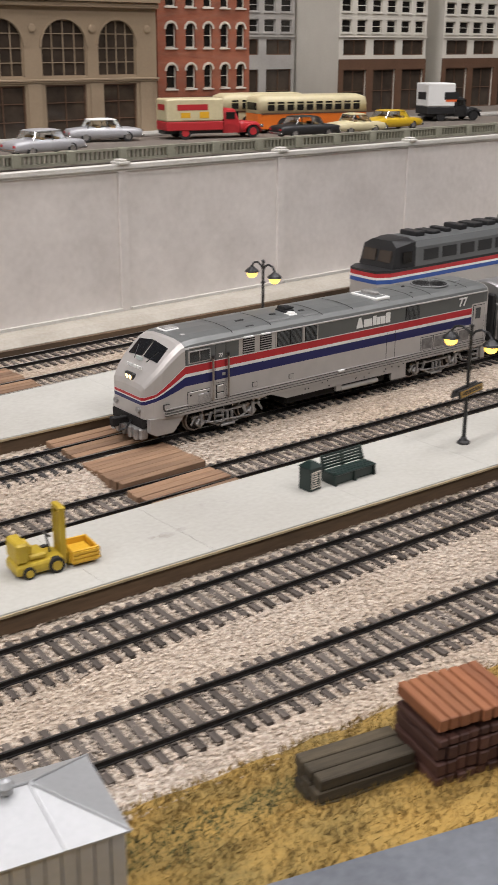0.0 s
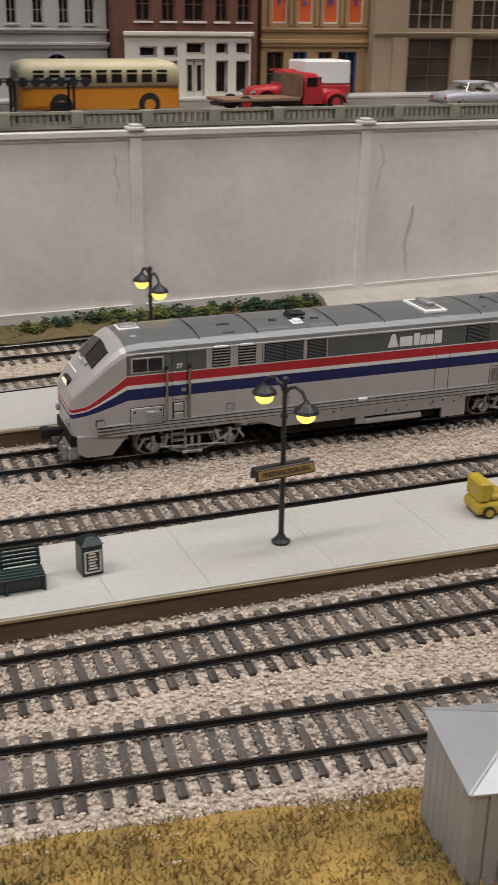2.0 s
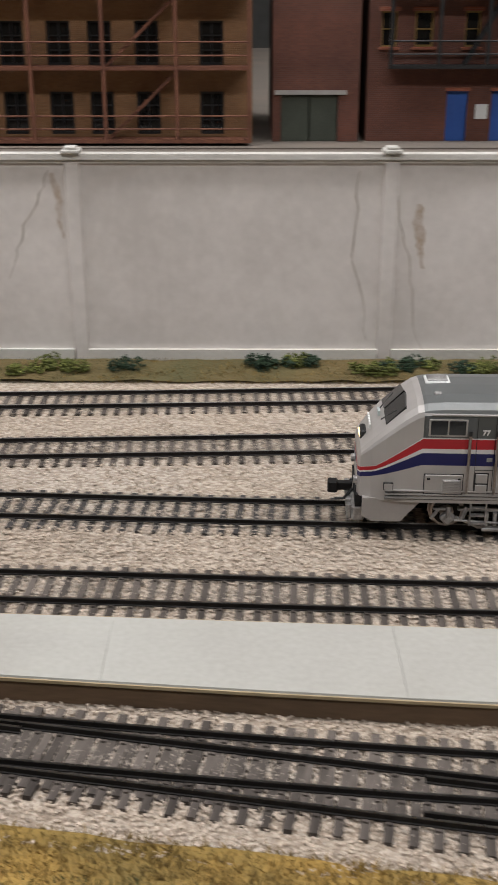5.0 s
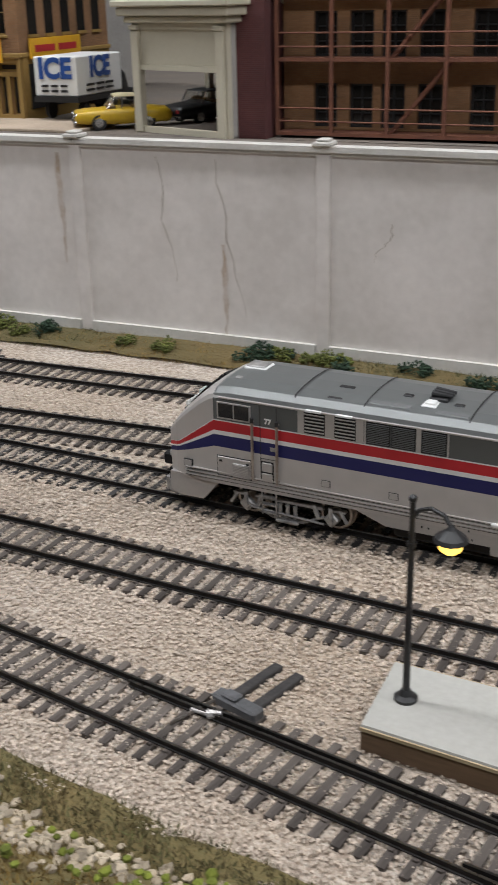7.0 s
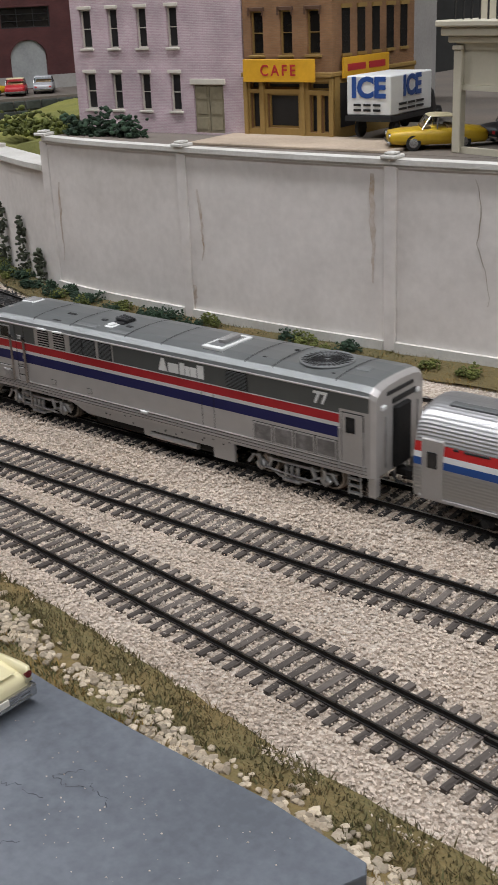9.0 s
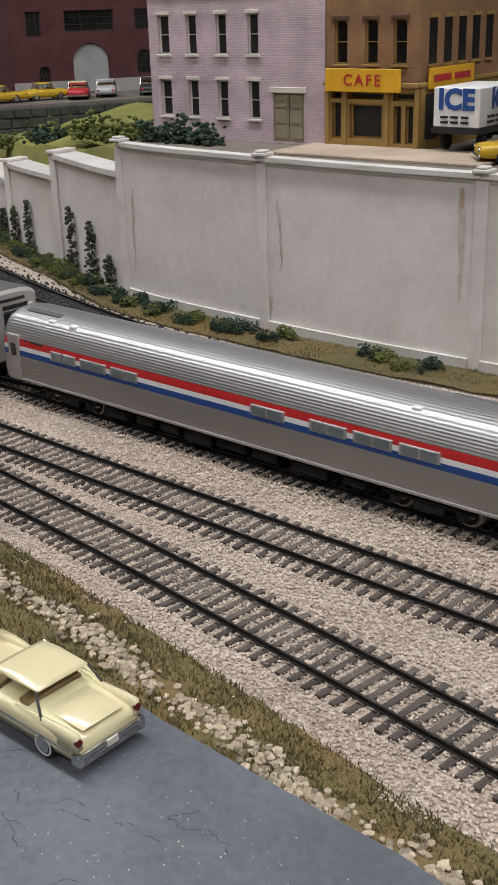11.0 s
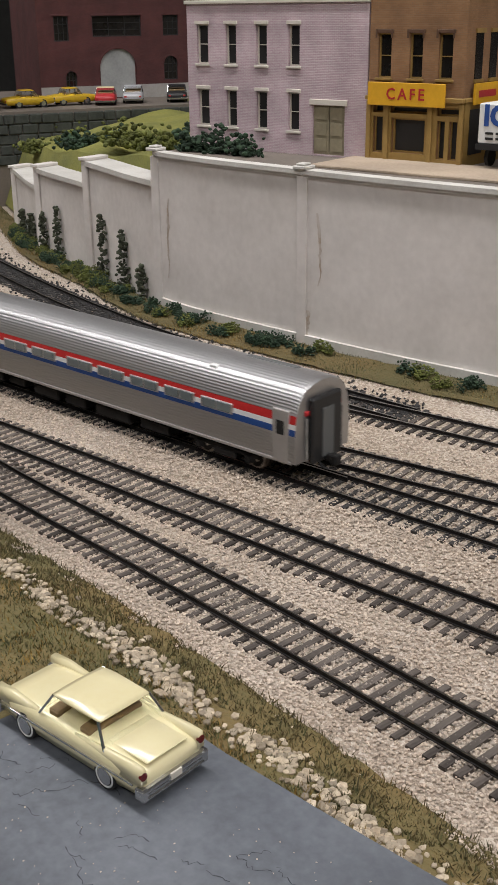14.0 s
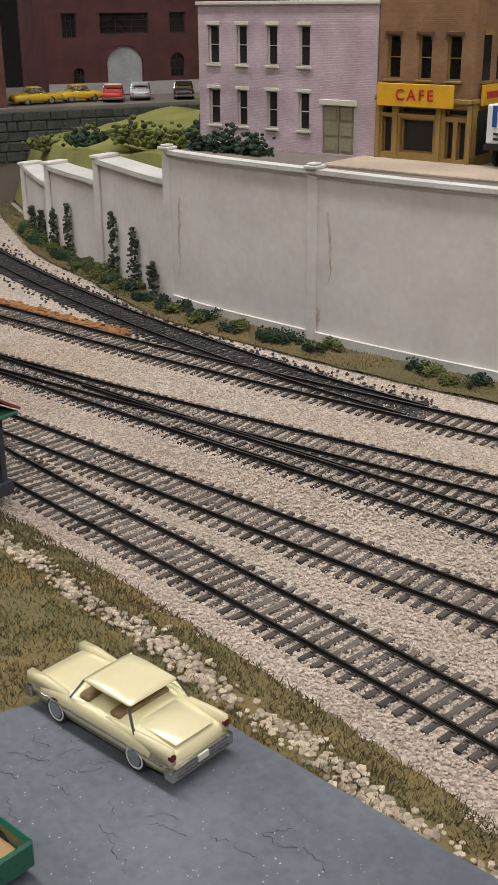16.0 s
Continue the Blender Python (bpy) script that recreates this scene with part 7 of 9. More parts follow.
    b = building("pink_house", "faded pink painted brick house with white sills and lintels", pose(X, Y, Z0), w, 0.09, 0.0850, BRICK_P, up + lo + [dr], roof=GREYSTONE)
    for q in up + lo:
        window(b, *q, OFFWHITE, BLACK, 0, 1, sill=OFFWHITE, lintel=OFFWHITE)
    bm = bmesh.new()
    for x in (0.0967, 0.1080):
        box(bm, x, x + 0.0108, 0.0010, 0.0022, 0.001, 0.0288, bevel=0.0002)
        for z in (0.003, 0.012, 0.021):
            box(bm, x + 0.0015, x + 0.0093, 0.0006, 0.0010, z, z + 0.007)
    part("door", bm, material("khaki_door", (0.30, 0.26, 0.17), 0.75, scale=60, fine=500), b, "khaki panelled double door")
    bm = bmesh.new()
    box(bm, 0.0945, 0.1210, -0.0010, -0.0001, 0.0291, 0.0325, bevel=0.0003)
    part("door_hood", bm, OFFWHITE, b)
    bm = bmesh.new()
    box(bm, -0.0012, w + 0.0005, -0.0014, 0.002, 0.0851, 0.0872, bevel=0.0003)
    part("coping", bm, OFFWHITE, b)
    # pale house with a railed roof behind it
    bm = bmesh.new()
    box(bm, -0.965, -0.80, 0.775, 0.87, Z0, Z0 + 0.125)
    tagged(part("rear_house", bm, GREYSTONE), "plain pale grey house standing behind the pink one", "building")
    bm = bmesh.new()
    for k in range(24):
        x = -0.925 + 0.0035 * k
        box(bm, x, x + 0.0006, 0.676, 0.6766, 0.193, 0.2040)
    box(bm, -0.926, -0.842, 0.6758, 0.6768, 0.2041, 0.2052)
    box(bm, -0.926, -0.842, 0.6758, 0.6768, 0.1893, 0.1930)
    tagged(part("roof_railing", bm, BLACK), "black iron railing on the flat roof", "railing")
    # hill with scrub behind the stepped wall
    vs, fs = [], []
    nx, ny = 40, 24
    rng = np.random.default_rng(21)
    for i in range(nx + 1):
        x = -1.50 + (1.50 - 0.955) * i / nx
        a = y_wall(x) + 0.019
        for j in range(ny + 1):
            v = j / ny
            y = a + (a + 0.34 - a) * v
            top = 0.050 + 0.048 * (x + 1.5) / 0.55
            z = top + (0.094 - top) * min(1, v * 1.9) + 0.006 * math.sin(x * 60) * math.sin(v * 7) + rng.uniform(-0.001, 0.001)
            vs.append((x, y - (0.014 if j == 0 else 0), z if j else 0.012))
    for i in range(nx):
        for j in range(ny):
            q = i * (ny + 1) + j
            fs.append((q, q + ny + 1, q + ny + 2, q + 1))
    me = bpy.data.meshes.new("hill")
    me.from_pydata(vs, [], fs)
    me.materials.append(material("spring_turf", (0.27, 0.26, 0.06), 0.95, dark=(0.15, 0.155, 0.045), scale=30, fine=600, bump=0.9, depth=0.002))
    tagged(new("hill", me), "yellow-green grassy hill behind the stepped wall", "hill", kind="structure")
    for k, (x, y, z, r, mt) in enumerate(((-1.085, 0.735, 0.092, 0.016, BUSH_L), (-1.045, 0.72, 0.094, 0.014, BUSH_L), (-1.17, 0.765, 0.082, 0.013, BUSH_D), (-1.21, 0.80, 0.078, 0.014, BUSH_L), (-1.13, 0.775, 0.088, 0.010, BUSH_D), (-1.00, 0.70, 0.098, 0.010, BUSH_L), (-1.06, 0.80, 0.098, 0.010, BUSH_D), (-1.26, 0.80, 0.070, 0.012, BUSH_L))):
        s = [(x + rng.normal(0, r * 0.6), y + rng.normal(0, r * 0.5), z + abs(rng.normal(0, r * 0.42))) for _ in range(170)]
        lumps("hill_bush", s, 0.0022, mt, seed=60 + k, label="clump-foam shrub on the grassy hill", category="bush", group="hill shrubs")
    # stone-faced terrace with parked cars, and the mills behind
    F = pose(-1.335, 0.835, 0, 0, 0, 62)

    def at(x, y, z, turn=0):
        return F @ pose(x, y, z, 0, 0, turn)
    t = empty("stone_terrace", F, label="dark mossy stone terrace with an asphalt lot on top", category="terrace", kind="structure")
    rr = random.Random(8)
    for row in range(7):
        x = -0.25 + rr.uniform(0, 0.01)
        while x < 0.34:
            wd = rr.uniform(0.010, 0.020)
            if row > 1:
                bm = bmesh.new()
                box(bm, x, x + wd - 0.0008, -0.003 + rr.uniform(-0.001, 0.001), 0.004, 0.030 + 0.0095 * row, 0.0390 + 0.0095 * row, bevel=0.001)
                part("stone", bm, STONEWALL, t)
            x += wd
    bm = bmesh.new()
    box(bm, -0.26, 0.36, 0.0, 0.30, 0.0, 0.0985)
    part("fill", bm, STREET, t)
    wins = [(0.018, 0.034, 0.060, 0.085), (0.060, 0.115, 0.064, 0.085), (0.140, 0.158, 0.064, 0.085), (0.028, 0.040, 0.0, 0.030), (0.066, 0.108, 0.0, 0.052), (0.140, 0.156, 0.018, 0.043)]
    b = building("mill", "maroon brick mill with a tall arched loading door", at(0.062, 0.115, 0.0985), 0.26, 0.12, 0.14, BRICK_M, wins)
    for q in wins[:3] + wins[3:4] + wins[5:]:
        window(b, *q, BLACK, SHOPGLASS, 2, 2, arch=q[3] < 0.06, wall=BRICK_M, lintel=BRICK_M)
    window(b, *wins[4], BRICK_M, material("whitewashed_boards", (0.42, 0.43, 0.42), 0.8, scale=40, fine=400), 0, 0, arch=True, wall=BRICK_M, lintel=BRICK_M, name="loading_door")
    bm = bmesh.new()
    box(bm, 0, 0.0655, -0.001, -0.0001, 0, 0.014)
    box(bm, 0.1085, 0.30, -0.001, -0.0001, 0, 0.014)
    part("stone_base", bm, GREYSTONE, b)
    for dx, dy, lab in ((-0.20, 0.14, "dark brown brick mill building with barred windows"), (-0.14, 0.02, "dark brick warehouse at the end of the terrace")):
        wins = [(0.012 + 0.03 * k, 0.030 + 0.03 * k, z, z + 0.020) for k in range(4) for z in (0.012, 0.045, 0.078, 0.11)]
        b = building("mill", lab, at(dx, dy, 0.0985 if dy > 0.1 else 0.03), 0.135, 0.10, 0.17, BRICK_D, wins)
        for q in wins:
            window(b, *q, BLACK, SHOPGLASS, 1, 1)
    return at


town_right()
town_middle()
TERRACE = town_left()


# ---- balustrade along the street edge ----
def balustrade():
    post = bmesh.new()
    box(post, -0.0032, 0.0032, -0.003, 0.003, 0, 0.0085, bevel=0.0005)
    bar = bmesh.new()
    box(bar, -0.0008, 0.0008, -0.001, 0.001, 0.0018, 0.0068)
    b = empty("balustrade", None, label="olive-grey cast balustrade along the street edge", category="balustrade", kind="structure")
    p0, s0 = part("post", post, BALUST, b), part("baluster", bar, BALUST, b)
    first = True
    n = 25
    for k in range(n + 1):
        x = -0.1665 + 0.0385 * k
        for me, pos in [(p0, x)] + ([(s0, x + 0.0054 + 0.00345 * j) for j in range(9)] if k < n else []):
            m = pose(pos, 0.6150, 0.1076)
            if me is p0 and k == 0:
                p0.matrix_basis = m
            elif me is s0 and first:
                s0.matrix_basis, first = m, False
            else:
                o = new(me.name.split(".")[0], me.data)
                o.parent, o.matrix_basis = b, m
        if k < n:
            for z0, z1 in ((0.0, 0.0017), (0.0068, 0.0082)):
                bm = bmesh.new()
                box(bm, x + 0.0034, x + 0.0351, 0.6132, 0.6168, 0.1076 + z0, 0.1076 + z1)
                part("rail", bm, BALUST, b)


balustrade()


# ---- road vehicles ----
CHROME = material("chrome", (0.6, 0.6, 0.6), 0.2, 0.9, scale=80, fine=600, bump=0.02)
TYRE = material("tyre_rubber", (0.02, 0.02, 0.02), 0.8, scale=90, fine=800)
GLASS = glass_material("clear_car_glass", (0.8, 0.85, 0.85))
CREAMCAR = material("cream_car_paint", (0.70, 0.635, 0.40), 0.2, dark=(0.66, 0.57, 0.32), scale=40, fine=500, mix=0.35, bump=0.02, coat=0.4)
SEATTAN = material("tan_upholstery", (0.22, 0.14, 0.06), 0.7, scale=80, fine=600)


TAILRED = material("tail_light_red", (0.12, 0.01, 0.012), 0.25, scale=60, fine=500, mix=0.3, bump=0)


def wheel(parent, x, y, r, side, hub=CHROME):
    bm = bmesh.new()
    tube(bm, (x, y - 0.001, r), (x, y + 0.001, r), r, 16)
    w = part("wheel", bm, TYRE, parent)
    bm = bmesh.new()
    tube(bm, (x, y + side * 0.0010, r), (x, y + side * 0.0013, r), r * 0.62, 14)
    part("hubcap", bm, hub, w)
    return w


def section_box(bm, rows, bend=0.3):
    """A body skinned over sections (x, half width, bottom, top) with rounded shoulders."""
    rings = []
    for x, w, b, t in rows:
        k = [(w * 0.93, b), (w, b + (t - b) * 0.35), (w * 0.985, b + (t - b) * 0.72), (w * 0.9, b + (t - b) * 0.93), (w * 0.6, t)]
        rings.append([(x, -a, z) for a, z in k] + [(x, a, z) for a, z in k[::-1]])
    loft(bm, rings)


def car(label, m, paint, roof_paint=None, L=0.058, W=0.0215, fins=False, tail=RED, category="car", glass=GLASS, group=""):
    """A saloon car that faces +x and stands on z = 0."""
    c = empty("car", m, label=label, category=category, group=group)
    h, w = L / 2, W / 2
    bm = bmesh.new()
    rows = [(-h, w * 0.88, 0.0040, 0.0085), (-h + 0.0015, w * 0.95, 0.0032, 0.0096), (-h + 0.010, w, 0.0030, 0.0106), (-h + 0.020, w, 0.0028, 0.0108), (0.004, w, 0.0028, 0.0106),
            (h - 0.016, w, 0.0029, 0.0104), (h - 0.006, w * 0.97, 0.0031, 0.0100), (h - 0.001, w * 0.92, 0.0036, 0.0093), (h, w * 0.86, 0.0042, 0.0080)]
    section_box(bm, rows)
    part("body", bm, paint, c, "", True)
    bm = bmesh.new()
    base = [(-h + 0.0140, 0.0104), (h - 0.0165, 0.0104)]
    top = [(-h + 0.0172, 0.0163), (h - 0.0208, 0.0165)]
    lo, hi = w * 0.92, w * 0.82
    if fins:
        base, top, hi = [(-h + 0.0128, 0.0104), (h - 0.0178, 0.0104)], [(-h + 0.0166, 0.0163), (h - 0.0218, 0.0165)], w * 0.76
    ring = [[(base[0][0], -lo, 0.0102), (base[1][0], -lo, 0.0102), (base[1][0], lo, 0.0102), (base[0][0], lo, 0.0102)],
            [(top[0][0], -hi, 0.0163), (top[1][0], -hi, 0.0163), (top[1][0], hi, 0.0163), (top[0][0], hi, 0.0163)]]
    loft(bm, ring, caps=False)
    part("glazing", bm, glass, c, "clear plastic glazing").visible_shadow = False
    bm = bmesh.new()
    for x0, z0, x1, z1, y0, y1 in ((base[0][0], 0.0103, top[0][0], 0.0163, lo, hi), (base[1][0], 0.0103, top[1][0], 0.0163, lo, hi), (0.001, 0.0103, 0.0005, 0.0163, lo, hi))[:2 if fins else 3]:
        for s in (-1, 1):
            tube(bm, (x0, s * y0, z0), (x1, s * y1, z1), 0.0004, 5)
    part("window_pillars", bm, CHROME, c)
    bm = bmesh.new()
    rings = []
    for x, k, z in ((top[0][0] - 0.0006, 0.97, 0.0164), (top[0][0] + 0.0012, 1.0, 0.0169), (0.0, 1.02, 0.0172), (top[1][0] - 0.0012, 1.0, 0.0170), (top[1][0] + 0.0006, 0.97, 0.0165)):
        half = [(k, 0.0161), (k * 1.01, 0.0164), (k * 0.95, z - 0.0001), (k * 0.5, z + 0.0001)]
        rings.append([(x, -hi * u, v) for u, v in half] + [(x, 0, z + 0.00015)] + [(x, hi * u, v) for u, v in half[::-1]])
    loft(bm, rings)
    part("roof", bm, roof_paint or paint, c, "", True)
    bm = bmesh.new()
    for x in (-0.006, 0.006):
        box(bm, x - 0.002, x + 0.002, -w * 0.75, w * 0.75, 0.0075, 0.0118, bevel=0.0005)
    part("seat", bm, SEATTAN, c)
    for x, s, nm in ((-h, -1, "rear_bumper"), (h, 1, "front_bumper")):
        bm = bmesh.new()
        a = sorted((x - s * 0.0006, x + s * 0.0012))
        box(bm, a[0], a[1], -w * 0.97, w * 0.97, 0.0032, 0.0050, bevel=0.0005)
        if fins:
            box(bm, a[0] - 0.0004, a[1] + 0.0003, -w * 1.0, w * 1.0, 0.0028, 0.0039, bevel=0.0004)
            box(bm, a[0] - 0.0002, a[1] + 0.0002, -w * 0.98, w * 0.98, 0.0046, 0.0060, bevel=0.0004)
            for e in (-1, 1):
                box(bm, x - 0.0016, x + 0.0016, e * w * 0.92 - 0.0011, e * w * 0.92 + 0.0011, 0.0030, 0.0064, bevel=0.0005)
        part(nm, bm, CHROME, c)
    for s in (-1, 1):
        for x in (-h + 0.0125, h - 0.0120):
            wh = wheel(c, x, s * (w - 0.0012), 0.0038, s)
            if fins:
                bm = bmesh.new()
                for k in range(20):
                    a0, a1 = k * math.tau / 20, (k + 1) * math.tau / 20
                    yy = s * (w - 0.0002)
                    tube(bm, (x + 0.0029 * math.cos(a0), yy, 0.0038 + 0.0029 * math.sin(a0)), (x + 0.0029 * math.cos(a1), yy, 0.0038 + 0.0029 * math.sin(a1)), 0.0003, 5)
                part("whitewall", bm, WHITE, wh, "white tyre wall ring")
        bm = bmesh.new()
        if fins:
            rings = []
            for x, t, q in ((-h - 0.0004, 0.0116, 0.0011), (-h + 0.004, 0.0117, 0.0012), (-h + 0.012, 0.0112, 0.0010), (-h + 0.024, 0.0104, 0.0006)):
                y = s * (w - 0.0014)
                rings.append([(x, y - q, 0.0070), (x, y - q * 0.6, t), (x, y + q * 0.6, t), (x, y + q, 0.0070)])
            loft(bm, rings)
            part("tail_fin", bm, paint, c, "", True)
            bm = bmesh.new()
            tube(bm, (-h - 0.0006, s * (w - 0.0014), 0.0094), (-h + 0.0002, s * (w - 0.0014), 0.0094), 0.0011, 8)
            part("tail_light", bm, tail, c, "dark red tail light")
            rings = []
            bm = bmesh.new()
            for x, t, q in ((h - 0.016, 0.0104, 0.0008), (h - 0.006, 0.0112, 0.0013), (h + 0.0006, 0.0108, 0.0014)):
                y = s * (w - 0.0018)
                rings.append([(x, y - q, 0.0072), (x, y - q * 0.7, t), (x, y + q * 0.7, t), (x, y + q, 0.0072)])
            loft(bm, rings)
            part("front_wing", bm, paint, c, "", True)
            bm = bmesh.new()
            a = sorted((s * (w - 0.0001), s * (w + 0.0003)))
            box(bm, -h + 0.002, h - 0.004, a[0], a[1], 0.0066, 0.0070)
            part("side_trim", bm, CHROME, c)
        else:
            box(bm, -h - 0.0003, -h + 0.0005, s * w * 0.7 - 0.0012, s * w * 0.7 + 0.0012, 0.0062, 0.0078)
            part("tail_light", bm, tail, c)
        bm = bmesh.new()
        tube(bm, (h - 0.0006, s * w * 0.72, 0.0075), (h + 0.0006, s * w * 0.72, 0.0075), 0.0013, 10)
        part("headlight", bm, CHROME, c)
    if fins:
        bm = bmesh.new()
        box(bm, -h - 0.0016, -h - 0.0011, -0.0018, 0.0018, 0.0044, 0.0062)
        part("plate", bm, OFFWHITE, c)
        bm = bmesh.new()
        box(bm, -h + 0.0012, -h + 0.0158, -w * 0.62, w * 0.62, 0.0104, 0.0109, bevel=0.0003)
        part("boot_lid", bm, paint, c, "", True)
    return c


def bus(label, m, L, lower, upper):
    """A streamlined city bus that faces +x."""
    b = empty("bus", m, label=label, category="bus")
    w = 0.0145
    for nm, z0, z1, mt in (("lower_body", 0.0035, 0.0160, lower), ("upper_body", 0.0161, 0.0310, upper)):
        bm = bmesh.new()
        rings = []
        for x, k in ((-L / 2, 0.80), (-L / 2 + 0.002, 0.93), (-L / 2 + 0.007, 1), (L / 2 - 0.008, 1), (L / 2 - 0.002, 0.92), (L / 2, 0.78)):
            q = w * k
            dz = (1 - k) * 0.020 if nm == "upper_body" else 0
            prof = [(q, z0), (q, z1 - 0.0045), (q * 0.9, z1 - 0.0012), (q * 0.5, z1)] if nm == "upper_body" else [(q, z0), (q, z0 + 0.006), (q, z1 - 0.002), (q, z1)]
            rings.append([(x, -a, z - dz * (z - z0) / (z1 - z0)) for a, z in prof] + [(x, a, z - dz * (z - z0) / (z1 - z0)) for a, z in prof[::-1]])
        loft(bm, rings)
        part(nm, bm, mt, b, "", nm == "upper_body")
    bm = bmesh.new()
    box(bm, -L / 2 + 0.002, L / 2 - 0.002, -w - 0.0003, w + 0.0003, 0.0155, 0.0166)
    part("waist_band", bm, BROWNST, b)
    n = int(L / 0.0095)
    for s in (-1, 1):
        for k in range(n - 1):
            x = -L / 2 + 0.008 + k * (L - 0.014) / (n - 1)
            a = sorted((s * (w - 0.0004), s * (w + 0.0003)))
            bm = bmesh.new()
            box(bm, x, x + 0.0064, a[0], a[1], 0.0185, 0.0232)
            part("window", bm, SHOPGLASS, b)
            bm = bmesh.new()
            box(bm, x, x + 0.0064, a[0], a[1], 0.0242, 0.0256)
            part("upper_window", bm, SHOPGLASS, b)
        for x in (-L / 2 + 0.024, L / 2 - 0.020):
            wheel(b, x, s * (w - 0.0004), 0.0055, s, lower)
            bm = bmesh.new()
            tube(bm, (x, s * (w - 0.0006), 0.0058), (x, s * (w + 0.0001), 0.0058), 0.0068, 18)
            part("wheel_arch", bm, BLACK, b)
    bm = bmesh.new()
    for x in (-L / 2 - 0.0001, L / 2 - 0.0007):
        box(bm, x, x + 0.0008, -0.009, 0.009, 0.0190, 0.0250)
    part("end_window", bm, SHOPGLASS, b)
    return b


def van(label, m, L, low, box_mat, H=0.030, nose=0.022, cab=None, bed=False, marks=()):
    """A delivery truck that faces +x: bonnet, cab, and a box body or a flat bed behind."""
    v = empty("truck", m, label=label, category="truck")
    w = 0.0125
    h = L / 2
    cab = cab or low
    bm = bmesh.new()
    section_box(bm, [(h - nose, w * 0.8, 0.004, 0.0135), (h - nose + 0.006, w * 0.78, 0.004, 0.0132), (h - 0.003, w * 0.62, 0.0042, 0.0120), (h, w * 0.55, 0.005, 0.0100)])
    part("bonnet", bm, cab, v, "", True)
    bm = bmesh.new()
    section_box(bm, [(h - nose - 0.0125, w * 0.86, 0.004, 0.0215), (h - nose - 0.009, w * 0.88, 0.004, 0.0232), (h - nose - 0.002, w * 0.86, 0.004, 0.0225), (h - nose + 0.0015, w * 0.84, 0.004, 0.0140)])
    c = part("cab", bm, cab, v)
    for s in (-1, 1):
        bm = bmesh.new()
        a = sorted((s * w * 0.84, s * w * 0.90))
        box(bm, h - nose - 0.0105, h - nose - 0.0030, a[0], a[1], 0.0150, 0.0202)
        part("cab_window", bm, SHOPGLASS, c)
        bm = bmesh.new()
        rings = []
        for k in range(9):
            t = math.pi * k / 8
            rings.append([(h - 0.009 - 0.0075 * math.cos(t), s * (w - d), 0.0042 + 0.0058 * math.sin(t) + e) for d, e in ((0.0, 0.0), (0.0, 0.0008), (0.004, 0.0008), (0.004, 0.0))])
        loft(bm, rings)
        part("mudguard", bm, cab, v)
        for x in (h - 0.009, -h + 0.016):
            wheel(v, x, s * (w - 0.0016), 0.0050, s, low)
        bm = bmesh.new()
        tube(bm, (h - 0.002, s * w * 0.72, 0.0090), (h + 0.0008, s * w * 0.72, 0.0090), 0.0013, 10)
        part("headlight", bm, CHROME, v)
    bm = bmesh.new()
    box(bm, h - nose - 0.002, h - nose + 0.0012, -w * 0.7, w * 0.7, 0.0150, 0.0205)
    part("windscreen", bm, SHOPGLASS, c)
    bm = bmesh.new()
    box(bm, -h, h - nose - 0.010, -w * 0.6, w * 0.6, 0.0040, 0.0062)
    part("chassis", bm, BLACK, v)
    if bed:
        bm = bmesh.new()
        box(bm, -h, h - nose - 0.016, -w * 1.05, w * 1.05, 0.0066, 0.0085, bevel=0.0003)
        part("flat_bed", bm, PLANK, v, "brown plank bed")
        bm = bmesh.new()
        box(bm, h - nose - 0.0165, h - nose - 0.0145, -w, w, 0.0086, 0.0225)
        part("headboard", bm, PLANK, v)
    else:
        x1 = h - nose - 0.0135
        bm = bmesh.new()
        box(bm, -h, x1, -w * 1.02, w * 1.02, 0.0066, 0.0135, bevel=0.0006)
        part("lower_panel", bm, low, v)
        bm = bmesh.new()
        box(bm, -h, x1, -w * 1.02, w * 1.02, 0.0137, H, bevel=0.0010)
        bx = part("box_body", bm, box_mat, v)
        for x, z, sx, sz, mt in marks:
            for s in (-1, 1):
                bm = bmesh.new()
                a = sorted((s * w * 1.01, s * (w * 1.02 + 0.0002)))
                box(bm, x - sx, x + sx, a[0], a[1], z - sz, z + sz)
                part("side_mark", bm, mt, bx)
            if z > 0.02 and sx > 0.007:
                bm = bmesh.new()
                box(bm, -h - 0.0002, -h + 0.0002, -0.008, 0.008, z - sz, z + sz)
                part("rear_mark", bm, mt, bx)
    return v


